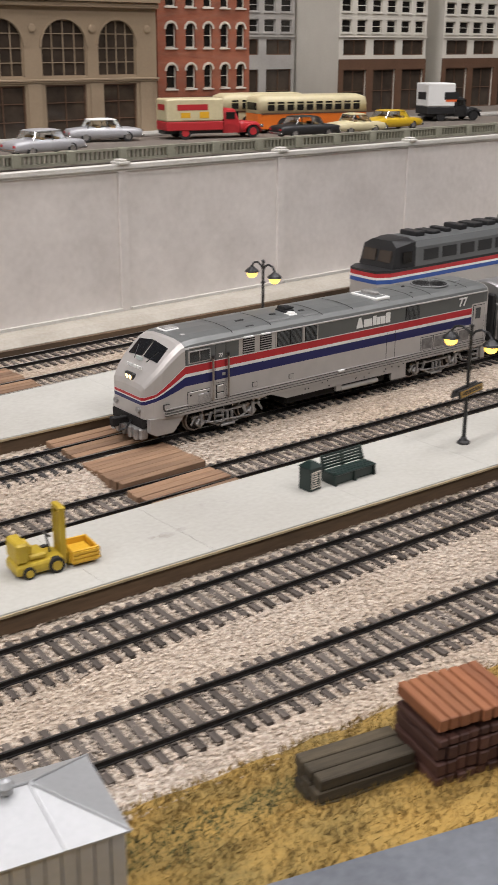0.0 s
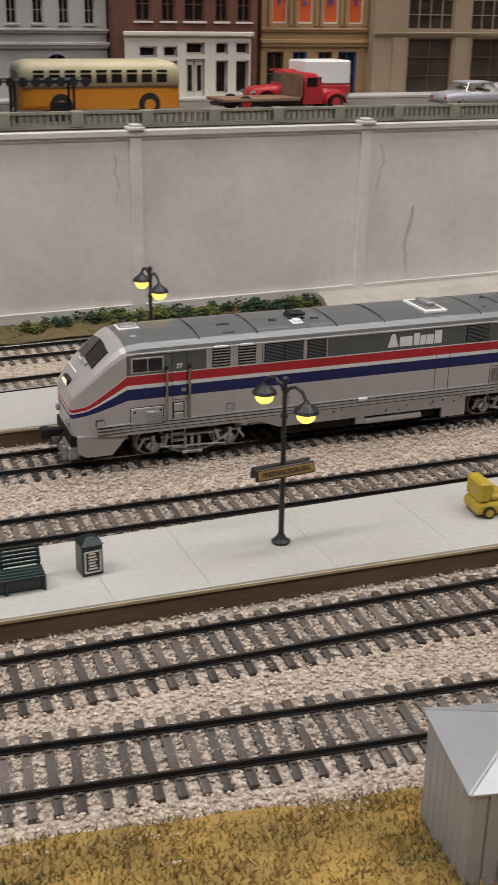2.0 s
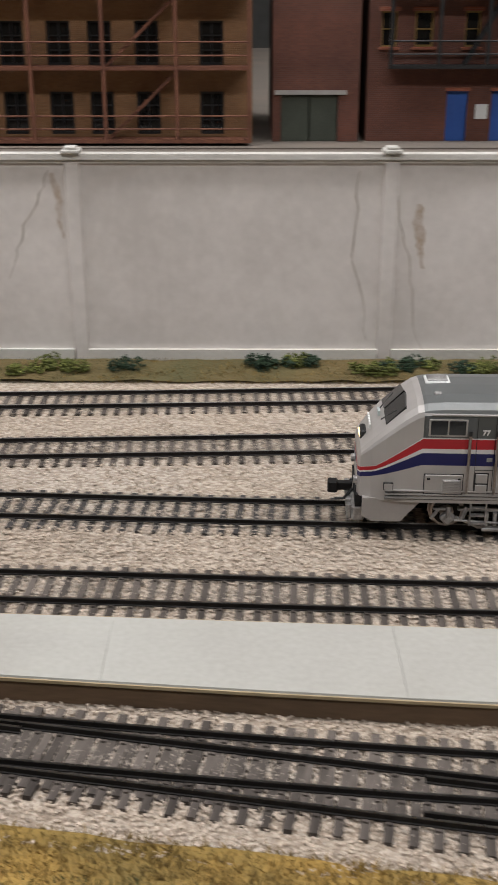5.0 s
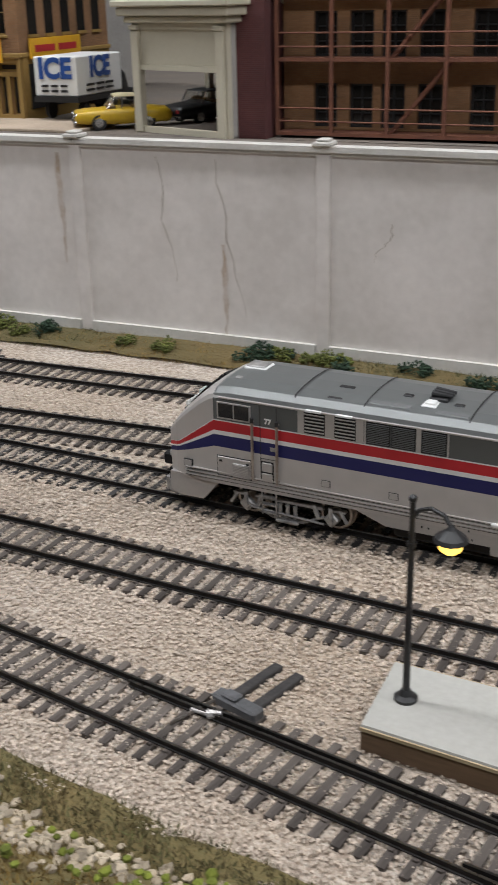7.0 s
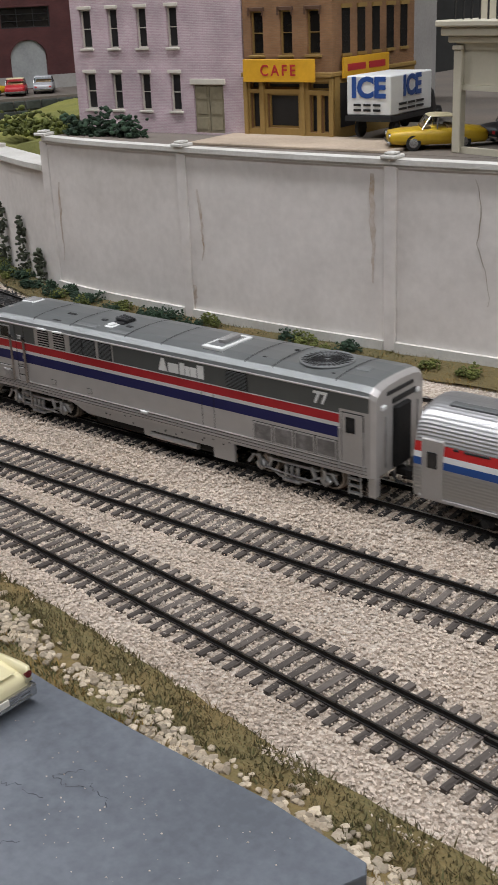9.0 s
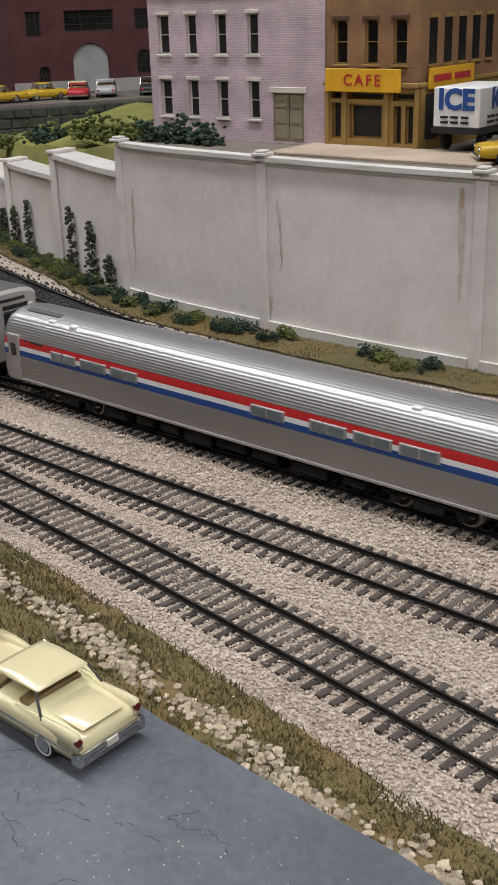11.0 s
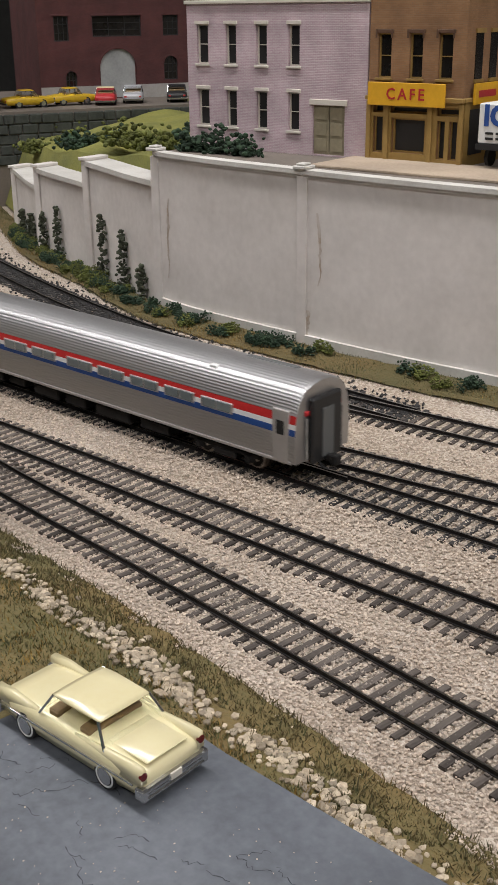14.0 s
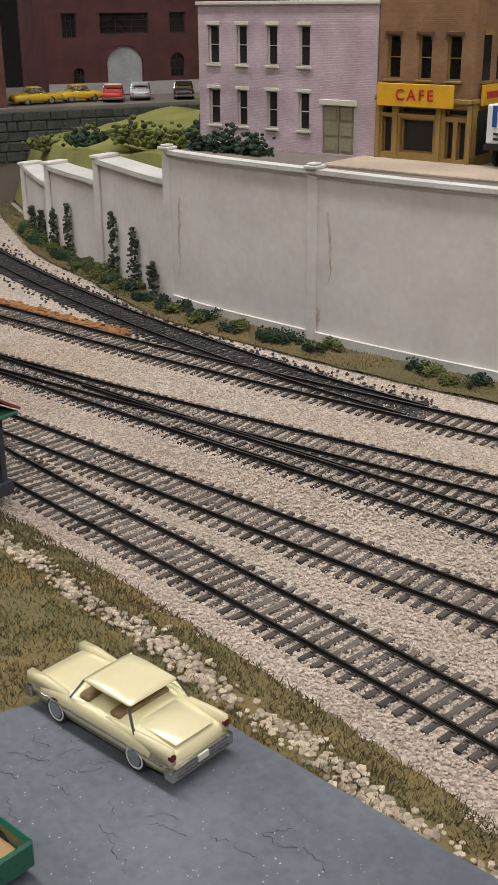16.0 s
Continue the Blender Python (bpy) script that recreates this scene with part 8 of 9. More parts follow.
def traffic():
    SZ = 0.1064
    yel = material("taxi_yellow", (0.62, 0.40, 0.02), 0.35, scale=60, fine=500, mix=0.3)
    ora = material("bus_orange", (0.62, 0.24, 0.02), 0.4, dark=(0.52, 0.19, 0.015), scale=60, fine=500, mix=0.3)
    ora2 = material("bus_vermilion", (0.78, 0.18, 0.02), 0.4, scale=60, fine=500, mix=0.3)
    crm = material("bus_cream", (0.66, 0.58, 0.36), 0.4, scale=60, fine=500, mix=0.3)
    silv = material("car_silver", (0.48, 0.48, 0.50), 0.35, 0.2, scale=60, fine=500, mix=0.3)
    bus("amber and cream streamlined city bus on the street", pose(0.1385, 0.7045, SZ, 0, 0, 0), 0.098, ora, crm)
    bus("vermilion and cream streamlined city bus on the street", pose(0.692, 0.741, SZ, 0, 0, -14), 0.108, ora2, crm)
    bus("vermilion and cream city bus waiting behind another bus", pose(0.675, 0.785, SZ, 0, 0, -14), 0.085, crm, crm)
    van("red and cream box delivery truck on the street", pose(0.5800, 0.736, SZ, 0, 0, -17), 0.084, RED, crm, 0.031, marks=((-0.020, 0.0245, 0.013, 0.0022, RED), (-0.026, 0.0185, 0.004, 0.002, SIGNY), (-0.010, 0.0185, 0.004, 0.0025, SIGNY)))
    van("red flatbed truck with an empty brown bed", pose(0.2570, 0.6995, SZ, 0, 0, 4), 0.090, RED, None, nose=0.020, bed=True)
    van("red truck with a rounded white tank body", pose(0.285, 0.735, SZ, 0, 0, 180), 0.070, RED, WHITE, 0.029)
    van("white box truck with dark markings on its side", pose(0.902, 0.757, SZ, 0, 0, -20), 0.062, BLACK, WHITE, 0.036, nose=0.018, cab=BLACK, marks=((-0.005, 0.024, 0.008, 0.0035, BLACK), (-0.005, 0.0195, 0.006, 0.001, ORANGE)))
    car("yellow taxi parked on the street", pose(0.765, 0.7075, SZ, 0, 0, -6), yel, group="street cars")
    car("silver pickup-like saloon on the street", pose(0.492, 0.7600, SZ, 0, 0, -18), silv, WHITE, group="street cars")
    car("cream and dark saloon passing the bus", pose(0.703, 0.691, SZ, 0, 0, -10), crm, crm, L=0.05, group="street cars")
    car("black saloon beside the delivery truck", pose(0.645, 0.693, SZ, 0, 0, -8), BLACK, group="street cars")
    car("grey saloon beside the balustrade", pose(0.400, 0.694, SZ, 0, 0, 5), silv, group="street cars")
    # by the cafe
    v = empty("truck", pose(-0.7335, 0.6800, SZ + 0.0018, 0, 0, 90), label="white ice delivery truck with blue lettering on its box", category="truck")
    L2, w = 0.024, 0.0135
    bm = bmesh.new()
    box(bm, -L2, L2 * 1.0, -w, w, 0.0125, 0.0330, bevel=0.0006)
    bx = part("box_body", bm, WHITE, v, "white box body")
    bm = bmesh.new()
    box(bm, -L2 - 0.001, L2 + 0.001, -w - 0.0006, w + 0.0006, 0.0095, 0.0124)
    part("chassis", bm, BLACK, v)
    bm = bmesh.new()
    section_box(bm, [(L2 + 0.001, 0.0115, 0.004, 0.022), (L2 + 0.006, 0.0115, 0.004, 0.024), (L2 + 0.010, 0.011, 0.004, 0.022), (L2 + 0.013, 0.0105, 0.004, 0.013), (L2 + 0.022, 0.0095, 0.004, 0.012)])
    part("cab", bm, BLACK, v)
    for s in (-1, 1):
        for x in (-L2 + 0.010, L2 + 0.014):
            wheel(v, x, s * 0.0105, 0.0050, s, BLACK)
    for m, width in ((pose(0, -w - 0.0003, 0.0265, 90, 0, 0), 0.030), (pose(-L2 - 0.0003, 0, 0.0265, 90, 0, -90), 0.018)):
        text("lettering", "ICE", 0.0145, m, BLUE, bx, 0.00015, 0.0006)
        for z in (-0.0085, -0.0112):
            for k in range(3):
                a = -width / 2 + width * k / 3
                part("writing_bar", box(bmesh.new(), a, a + width / 3 - 0.0015, z - 0.0006, z + 0.0006, -0.0001, 0.0002), BLACK, bx).matrix_basis = m
    car("yellow taxi parked beside the ice truck", pose(-0.690, 0.6500, SZ, 0, 0, 215), yel, crm, L=0.05, group="street cars")
    car("black saloon on the side street", pose(-0.655, 0.690, SZ, 0, 0, 60), BLACK, group="street cars")
    for k, (x, mt, lab) in enumerate(((0.030, yel, "yellow taxi on the terrace lot"), (0.078, yel, "yellow taxi on the terrace lot"), (0.112, RED, "red and white saloon on the terrace lot"), (0.145, silv, "grey saloon on the terrace lot"), (0.190, BLACK, "dark saloon on the terrace lot"))):
        car(lab, TERRACE(x, 0.045 + 0.01 * (k % 2), 0.0987, 5 if k < 2 else 70), mt, crm if k == 2 else None, L=0.050, group="terrace cars")
    # parking lot
    car("cream two-door saloon with tail fins on the parking lot", pose(-0.6495, 0.2693, 0.01085, 0, 0, 176.4), CREAMCAR, fins=True, tail=TAILRED, L=0.0555, W=0.0222)
    g = material("bottle_green_paint", (0.01, 0.10, 0.055), 0.3, dark=(0.008, 0.07, 0.04), scale=60, fine=500, mix=0.3, coat=0.4)
    p = empty("pickup_truck", pose(-0.6570, 0.2085, 0.01085, 0, 0, 176), label="bottle green pickup truck with a tan load bed", category="pickup truck")
    bm = bmesh.new()
    section_box(bm, [(-0.001, 0.0105, 0.003, 0.0105), (0.004, 0.0108, 0.003, 0.0106), (0.024, 0.0105, 0.003, 0.0100), (0.030, 0.0095, 0.0035, 0.0085)])
    part("front_body", bm, g, p, "", True)
    bm = bmesh.new()
    section_box(bm, [(-0.001, 0.0100, 0.0106, 0.0165), (0.003, 0.0098, 0.0106, 0.0172), (0.010, 0.0098, 0.0106, 0.0168), (0.014, 0.0095, 0.0106, 0.0112)])
    part("cab", bm, g, p, "", True)
    for s in (-1, 1):
        bm = bmesh.new()
        a = sorted((s * 0.0092, s * 0.0108))
        box(bm, -0.0295, -0.0012, a[0], a[1], 0.0032, 0.0108, bevel=0.0008)
        part("bed_side", bm, g, p)
        for x in (-0.0185, 0.0200):
            wheel(p, x, s * 0.0100, 0.0040, s)
    bm = bmesh.new()
    box(bm, -0.0300, -0.0285, -0.0106, 0.0106, 0.0034, 0.0106, bevel=0.0006)
    part("tailgate", bm, g, p)
    bm = bmesh.new()
    box(bm, -0.0284, -0.0013, -0.0091, 0.0091, 0.0050, 0.0062)
    part("bed_floor", bm, material("tan_bed_boards", (0.40, 0.25, 0.10), 0.7, scale=80, fine=600, stretch=(0.2, 1, 1)), p)


traffic()


# ---- platform furniture ----
def street_lamp(label, x, y, z, heads, sign=None):
    """A black cast post with swan-neck arms, each given by its angle, and enamel shades over glowing globes."""
    l = empty("street_lamp", pose(x, y, z), label=label, category="street lamp", group="platform lamps")
    part("base", lathe_bm([(0.0001, 0), (0.0030, 0), (0.0030, 0.0008), (0.0019, 0.0016), (0.0012, 0.0030), (0.0001, 0.0030)]), BLACK, l)
    bm = bmesh.new()
    tube(bm, (0, 0, 0.0028), (0, 0, 0.0545), 0.00095, 10, 0.0007)
    tube(bm, (0, 0, 0.0430), (0, 0, 0.0440), 0.0012, 10)
    bmesh.ops.create_icosphere(bm, subdivisions=1, radius=0.0012, matrix=Matrix.Translation((0, 0, 0.0552)))
    part("post", bm, BLACK, l)
    for a in heads:
        a = math.radians(a)
        ux, uy = math.cos(a), math.sin(a)
        bm = bmesh.new()
        pts = [(0.0, 0.0500), (0.0018, 0.0528), (0.0050, 0.0542), (0.0086, 0.0534), (0.0105, 0.0510)]
        for (r0, z0), (r1, z1) in zip(pts, pts[1:]):
            tube(bm, (ux * r0, uy * r0, z0), (ux * r1, uy * r1, z1), 0.00055, 7)
        arm = part("arm", bm, BLACK, l)
        c = (ux * 0.0105, uy * 0.0105, 0.0)
        part("shade", lathe_bm([(0.0006, 0.0516), (0.0012, 0.0506), (0.0036, 0.0488), (0.0041, 0.0478), (0.0038, 0.0478), (0.0010, 0.0496), (0.0005, 0.0500)], c), BLACK, arm, "black enamel shade")
        part("globe", lathe_bm([(0.0001, 0.0488), (0.0028, 0.0484), (0.0031, 0.0474), (0.0026, 0.0456), (0.0014, 0.0446), (0.0001, 0.0443)], c), LAMPGLOW, arm, "glowing amber globe", True)
    if sign is not None:
        for k, dy in ((0, -0.0022), (180, 0.0022)):
            m = pose(0, 0, 0.0255, 0, 0, sign + k) @ pose(0, -0.0016, 0, -14, 0, 0)
            bm = bmesh.new()
            box(bm, -0.0104, 0.0104, -0.0007, 0.0007, -0.0019, 0.0019, bevel=0.0003)
            s = part("name_board", bm, BLACK, l, "ochre station name board in a black frame")
            s.matrix_basis = m
            bm = bmesh.new()
            box(bm, -0.0098, 0.0098, -0.0009, -0.0008, -0.0014, 0.0014)
            f = part("board_face", bm, GOLD, s)
            text("lettering", "FREDERICKSBURG", 0.0021, pose(0, -0.0010, 0, 90, 0, 0), BLACK, f, 0.00005, 0.00004)
    return l


def lathe_bm(profile, centre=(0, 0, 0), seg=14):
    bm = bmesh.new()
    lathe(bm, profile, seg, centre)
    return bm


def bench(x, y, z, turn):
    green = GREENP
    b = empty("bench", pose(x, y, z, 0, 0, turn), label="dark green slatted platform bench with a sloping back", category="bench", group="platform benches")
    for k in range(4):
        bm = bmesh.new()
        box(bm, -0.0115, 0.0115, -0.0042 + 0.0019 * k, -0.00245 + 0.0019 * k, 0.0046, 0.0052, bevel=0.0002)
        part("seat_slat", bm, green, b)
    for k in range(5):
        bm = bmesh.new()
        zz = 0.0054 + 0.0011 * k
        box(bm, -0.0115, 0.0115, 0.0034 + 0.0005 * k, 0.0040 + 0.0005 * k, zz, zz + 0.00098, bevel=0.0001)
        part("back_slat", bm, green, b)
    for s in (-0.0110, 0.0, 0.0110):
        bm = bmesh.new()
        pts = [(-0.0040, 0.0), (-0.0036, 0.0045), (0.0034, 0.0045), (0.0056, 0.0108), (0.0062, 0.0108), (0.0046, 0.0)]
        loft(bm, [[(s - 0.0005, py, pz) for py, pz in pts], [(s + 0.0005, py, pz) for py, pz in pts]])
        part("bench_end", bm, green, b)
    bm = bmesh.new()
    box(bm, -0.0108, 0.0108, -0.0030, 0.0036, 0.0004, 0.0040)
    part("bench_box", bm, green, b)


GREENP = material("dark_green_enamel", (0.010, 0.024, 0.020), 0.35, dark=(0.006, 0.015, 0.013), scale=90, fine=700)


def bin_box(x, y, z, turn):
    b = empty("notice_bin", pose(x, y, z, 0, 0, turn), label="dark green litter box with a framed notice on its front", category="litter bin", group="platform bins")
    bm = bmesh.new()
    box(bm, -0.0033, 0.0033, -0.0033, 0.0033, 0, 0.0100, bevel=0.0003)
    part("box", bm, GREENP, b)
    bm = bmesh.new()
    loft(bm, [[(-0.0036, -0.0036, 0.0101), (0.0036, -0.0036, 0.0101), (0.0036, 0.0036, 0.0101), (-0.0036, 0.0036, 0.0101)], [(-0.0012, -0.0012, 0.0122), (0.0012, -0.0012, 0.0122), (0.0012, 0.0012, 0.0122), (-0.0012, 0.0012, 0.0122)]])
    part("lid", bm, GREENP, b)
    bm = bmesh.new()
    for x0, x1, z0, z1 in ((-0.0026, -0.0022, 0.0012, 0.0084), (0.0022, 0.0026, 0.0012, 0.0084), (-0.0022, 0.0022, 0.0012, 0.0016), (-0.0022, 0.0022, 0.0080, 0.0084)):
        box(bm, x0, x1, -0.0036, -0.0033, z0, z1)
    f = part("notice_frame", bm, OFFWHITE, b)
    bm = bmesh.new()
    for k in range(6):
        box(bm, -0.0014 + 0.0002 * (k % 2), 0.0014 - 0.0003 * (k % 3), -0.0035, -0.0033, 0.0022 + 0.0010 * k, 0.0027 + 0.0010 * k)
    part("writing_panel", bm, OFFWHITE, f)


def platform_things():
    P, Q = 0.0080, 0.0112
    two = "black twin-arm platform lamp with glowing amber globes and a name board"
    street_lamp(two, 0.0886, 0.3160, P, (-77, 103), 4)
    street_lamp(two, 0.3835, 0.3007, P, (-84, 96), 10)
    street_lamp(two, -0.2101, 0.3353, P, (-116, 64), -4)
    street_lamp("black single-arm platform lamp with a glowing amber globe", -0.4463, 0.3500, P, (-18,))
    street_lamp("black twin-arm lamp on the far platform, globes glowing amber", 0.0922, 0.4600, Q, (-88, 92))
    street_lamp("black twin-arm lamp on the far platform, globes glowing amber", 0.3990, 0.4600, Q, (-94, 86))
    street_lamp("black single-arm lamp on the far platform, globe glowing amber", -0.2126, 0.4640, Q, (-10,))
    bench(0.0000, 0.3165, P, -1.5)
    bin_box(0.0262, 0.3190, P, 4)
    bench(0.3125, 0.3035, P, -2)
    bin_box(0.2915, 0.3055, P, 4)
    # forklift
    y1 = material("dull_yellow_paint", (0.50, 0.36, 0.03), 0.5, dark=(0.38, 0.26, 0.02), scale=120, fine=900)
    y2 = material("bright_yellow_paint", (0.72, 0.42, 0.03), 0.5, dark=(0.6, 0.34, 0.02), scale=120, fine=900)
    f = empty("forklift", pose(0.1685, 0.3118, P, 0, 0, -8), label="yellow forklift truck with a raised mast and a yellow pallet box", category="forklift")
    bm = bmesh.new()
    section_box(bm, [(-0.0100, 0.0052, 0.0016, 0.0048), (-0.0090, 0.0056, 0.0014, 0.0055), (0.0060, 0.0056, 0.0014, 0.0055), (0.0072, 0.0050, 0.0016, 0.0050)])
    part("chassis", bm, y1, f)
    bm = bmesh.new()
    box(bm, -0.0098, -0.0052, -0.0052, 0.0052, 0.0056, 0.0130, bevel=0.0008)
    part("counterweight", bm, y1, f)
    bm = bmesh.new()
    box(bm, -0.0050, 0.0015, -0.0042, 0.0042, 0.0056, 0.0078, bevel=0.0006)
    box(bm, -0.0052, -0.0034, -0.0036, 0.0036, 0.0079, 0.0115, bevel=0.0006)
    part("seat", bm, y1, f)
    bm = bmesh.new()
    tube(bm, (0.0042, 0, 0.0056), (0.0030, 0, 0.0125), 0.00035, 6)
    tube(bm, (0.0030 - 0.0001, 0, 0.0124), (0.0030 + 0.0002, 0, 0.0128), 0.0020, 12)
    part("steering_wheel", bm, BLACK, f)
    bm = bmesh.new()
    for s in (-1, 1):
        box(bm, 0.0070, 0.0092, s * 0.0027 - 0.0007, s * 0.0027 + 0.0007, 0.0012, 0.0218, bevel=0.0002)
    box(bm, 0.0070, 0.0094, -0.0036, 0.0036, 0.0208, 0.0226, bevel=0.0003)
    box(bm, 0.0072, 0.0088, -0.0008, 0.0008, 0.0012, 0.0200)
    part("mast", bm, y1, f)
    bm = bmesh.new()
    for s in (-1, 1):
        box(bm, 0.0094, 0.0185, s * 0.0022 - 0.0006, s * 0.0022 + 0.0006, 0.0006, 0.0012)
    box(bm, 0.0094, 0.0104, -0.0034, 0.0034, 0.0006, 0.0050)
    part("fork", bm, y1, f)
    for s in (-1, 1):
        for x, r in ((-0.0058, 0.0022), (0.0042, 0.0029)):
            wheel(f, x, s * 0.0054, r, s, y1)
    b = empty("pallet_box", pose(0.1835, 0.3093, P + 0.0013, 0, 0, -8), label="bright yellow open pallet box carried on the forklift's fork", category="crate")
    for nm, q in (("side", (-0.0050, 0.0050, -0.0058, -0.0051, 0, 0.0052)), ("side", (-0.0050, 0.0050, 0.0051, 0.0058, 0, 0.0052)), ("end", (-0.0050, -0.0043, -0.0050, 0.0050, 0, 0.0052)), ("end", (0.0043, 0.0050, -0.0050, 0.0050, 0, 0.0052)), ("floor", (-0.0042, 0.0042, -0.0050, 0.0050, 0, 0.0030))):
        part(nm, box(bmesh.new(), *q, bevel=0.0002), y2, b)
    bm = bmesh.new()
    for z in (0.0008, 0.0022, 0.0036):
        box(bm, -0.0052, 0.0052, -0.0061, -0.0059, z, z + 0.0009)
        box(bm, 0.0051, 0.0053, -0.0058, 0.0058, z, z + 0.0009)
    part("battens", bm, y2, b)
    # oil stains on the slab
    st = material("oil_stain", (0.27, 0.25, 0.22), 0.7, dark=(0.4, 0.39, 0.36), scale=200, fine=900, mix=0.7)
    rng = random.Random(6)
    plat = bpy.data.objects["platform"]
    for x, y, r in ((0.2190, 0.3060, 0.0035), (0.2265, 0.3065, 0.0022), (0.247, 0.3200, 0.0020), (0.2560, 0.3165, 0.0020), (0.2130, 0.3075, 0.0018)):
        bm = bmesh.new()
        vs = [bm.verts.new((x + r * rng.uniform(0.6, 1.3) * math.cos(k * math.tau / 14), y + 0.7 * r * rng.uniform(0.6, 1.3) * math.sin(k * math.tau / 14), P + 0.00012)) for k in range(14)]
        bm.faces.new(vs)
        part("stain", bm, st, plat)


platform_things()


# ---- things on the near verge ----
def verge_things():
    s = empty("tin_shed", pose(0.0828, 0.1734, 0.0062, 0, 0, -13.4), label="small silver tin shed with a ribbed hipped roof and knob", category="shed")
    w, d, e = 0.0215, 0.0140, 0.0245
    for k in range(12):
        for sgn in (-1, 1):
            bm = bmesh.new()
            x = -0.0205 + 0.0410 * k / 12
            box(bm, x + 0.0001, x + 0.0410 / 12 - 0.0001, sgn * 0.0130 - 0.0004, sgn * 0.0130 + 0.0004, -0.003, e, bevel=0.0002)
            part("wall_sheet", bm, TIN, s)
    for k in range(7):
        for sgn in (-1, 1):
            bm = bmesh.new()
            y = -0.0126 + 0.0252 * k / 7
            box(bm, sgn * 0.0201 - 0.0004, sgn * 0.0201 + 0.0004, y + 0.0001, y + 0.0252 / 7 - 0.0001, -0.003, e, bevel=0.0002)
            part("wall_sheet", bm, TIN, s)
    roof = [(-w, -d), (w, -d), (w, d), (-w, d)]
    ridge = [(-0.0050, 0.0008), (0.0050, 0.0008)]
    faces = (((-w, -d), (w, -d), ridge[1], ridge[0]), ((w, d), (-w, d), ridge[0], ridge[1]), ((w, -d), (w, d), ridge[1], ridge[1]), ((-w, d), (-w, -d), ridge[0], ridge[0]))
    for a, b, c, f in faces:
        bm = bmesh.new()
        quad = [(a[0], a[1], e + 0.0002), (b[0], b[1], e + 0.0002), (c[0], c[1], e + 0.0072)] + ([(f[0], f[1], e + 0.0072)] if f != c else [])
        loft(bm, [quad, [(x, y, z + 0.0005) for x, y, z in quad]])
        part("roof_sheet", bm, TIN, s, "plain silver roof sheet")
    bm = bmesh.new()
    for p, q in ((ridge[0], ridge[1]), (ridge[0], (-w, -d)), (ridge[0], (-w, d)), (ridge[1], (w, -d)), (ridge[1], (w, d)), ((-0.0050, 0.0008), (-0.0075, -d)), ((0.0050, 0.0008), (0.0078, -d))):
        za, zb = (e + 0.0078 if p in ridge else e + 0.0006), (e + 0.0078 if q in ridge else e + 0.0006)
        tube(bm, (*p, za), (*q, zb), 0.00035, 6)
    part("roof_seam", bm, TIN, s)
    part("roof_knob", lathe_bm([(0.0001, e + 0.0076), (0.0014, e + 0.0076), (0.0014, e + 0.0090), (0.0018, e + 0.0092), (0.0010, e + 0.0104), (0.0001, e + 0.0108)]), TIN, s)
    # weathered sleepers
    old = material("weathered_black_timber", (0.075, 0.058, 0.034), 0.85, dark=(0.018, 0.015, 0.012), scale=150, fine=900, stretch=(0.15, 1, 1), per_object=0.3)
    t = empty("timber_stack", pose(0.1697, 0.1592, 0.0058, 0, 0, -13.5), label="stack of weathered black timbers lying on the turf", category="timber stack")
    rng = random.Random(3)
    for row in range(3):
        for k in range(3):
            bm = bmesh.new()
            y = -0.0062 + 0.0043 * k
            box(bm, -0.0138 + rng.uniform(-0.0006, 0.0006), 0.0138 + rng.uniform(-0.0006, 0.0006), y, y + 0.0039, 0.0034 * row, 0.0034 * row + 0.0031, bevel=0.0003)
            part("timber", bm, old, t)
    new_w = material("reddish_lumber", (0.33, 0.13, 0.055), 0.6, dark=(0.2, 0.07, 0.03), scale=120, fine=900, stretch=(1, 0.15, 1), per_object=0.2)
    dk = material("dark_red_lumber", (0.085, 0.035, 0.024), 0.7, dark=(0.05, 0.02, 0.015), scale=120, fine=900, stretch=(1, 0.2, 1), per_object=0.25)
    t = empty("lumber_stack", pose(0.1960, 0.1490, 0.0058, 0, 0, -15), label="bound stack of reddish-brown sawn lumber on bearers", category="lumber stack")
    for row in range(5):
        for k in range(8):
            bm = bmesh.new()
            x = -0.0125 + 0.00315 * k
            gap = 0.0014 if row == 3 else 0
            box(bm, x, x + rng.uniform(0.0026, 0.0029), -0.0098 + rng.uniform(-0.0005, 0.0005), 0.0098 + rng.uniform(-0.0005, 0.0005), 0.0020 + 0.0042 * row, 0.0020 + 0.0042 * row + 0.0036 - gap, bevel=0.0003)
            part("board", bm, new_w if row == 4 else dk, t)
    for y in (-0.0070, 0.0, 0.0070):
        bm = bmesh.new()
        box(bm, -0.0125, 0.0125, y - 0.0010, y + 0.0010, 0, 0.0019)
        part("bearer", bm, dk, t)
    cr = material("maroon_crate_wood", (0.135, 0.045, 0.035), 0.65, dark=(0.075, 0.025, 0.02), scale=120, fine=900, stretch=(0.2, 1, 1), per_object=0.2)
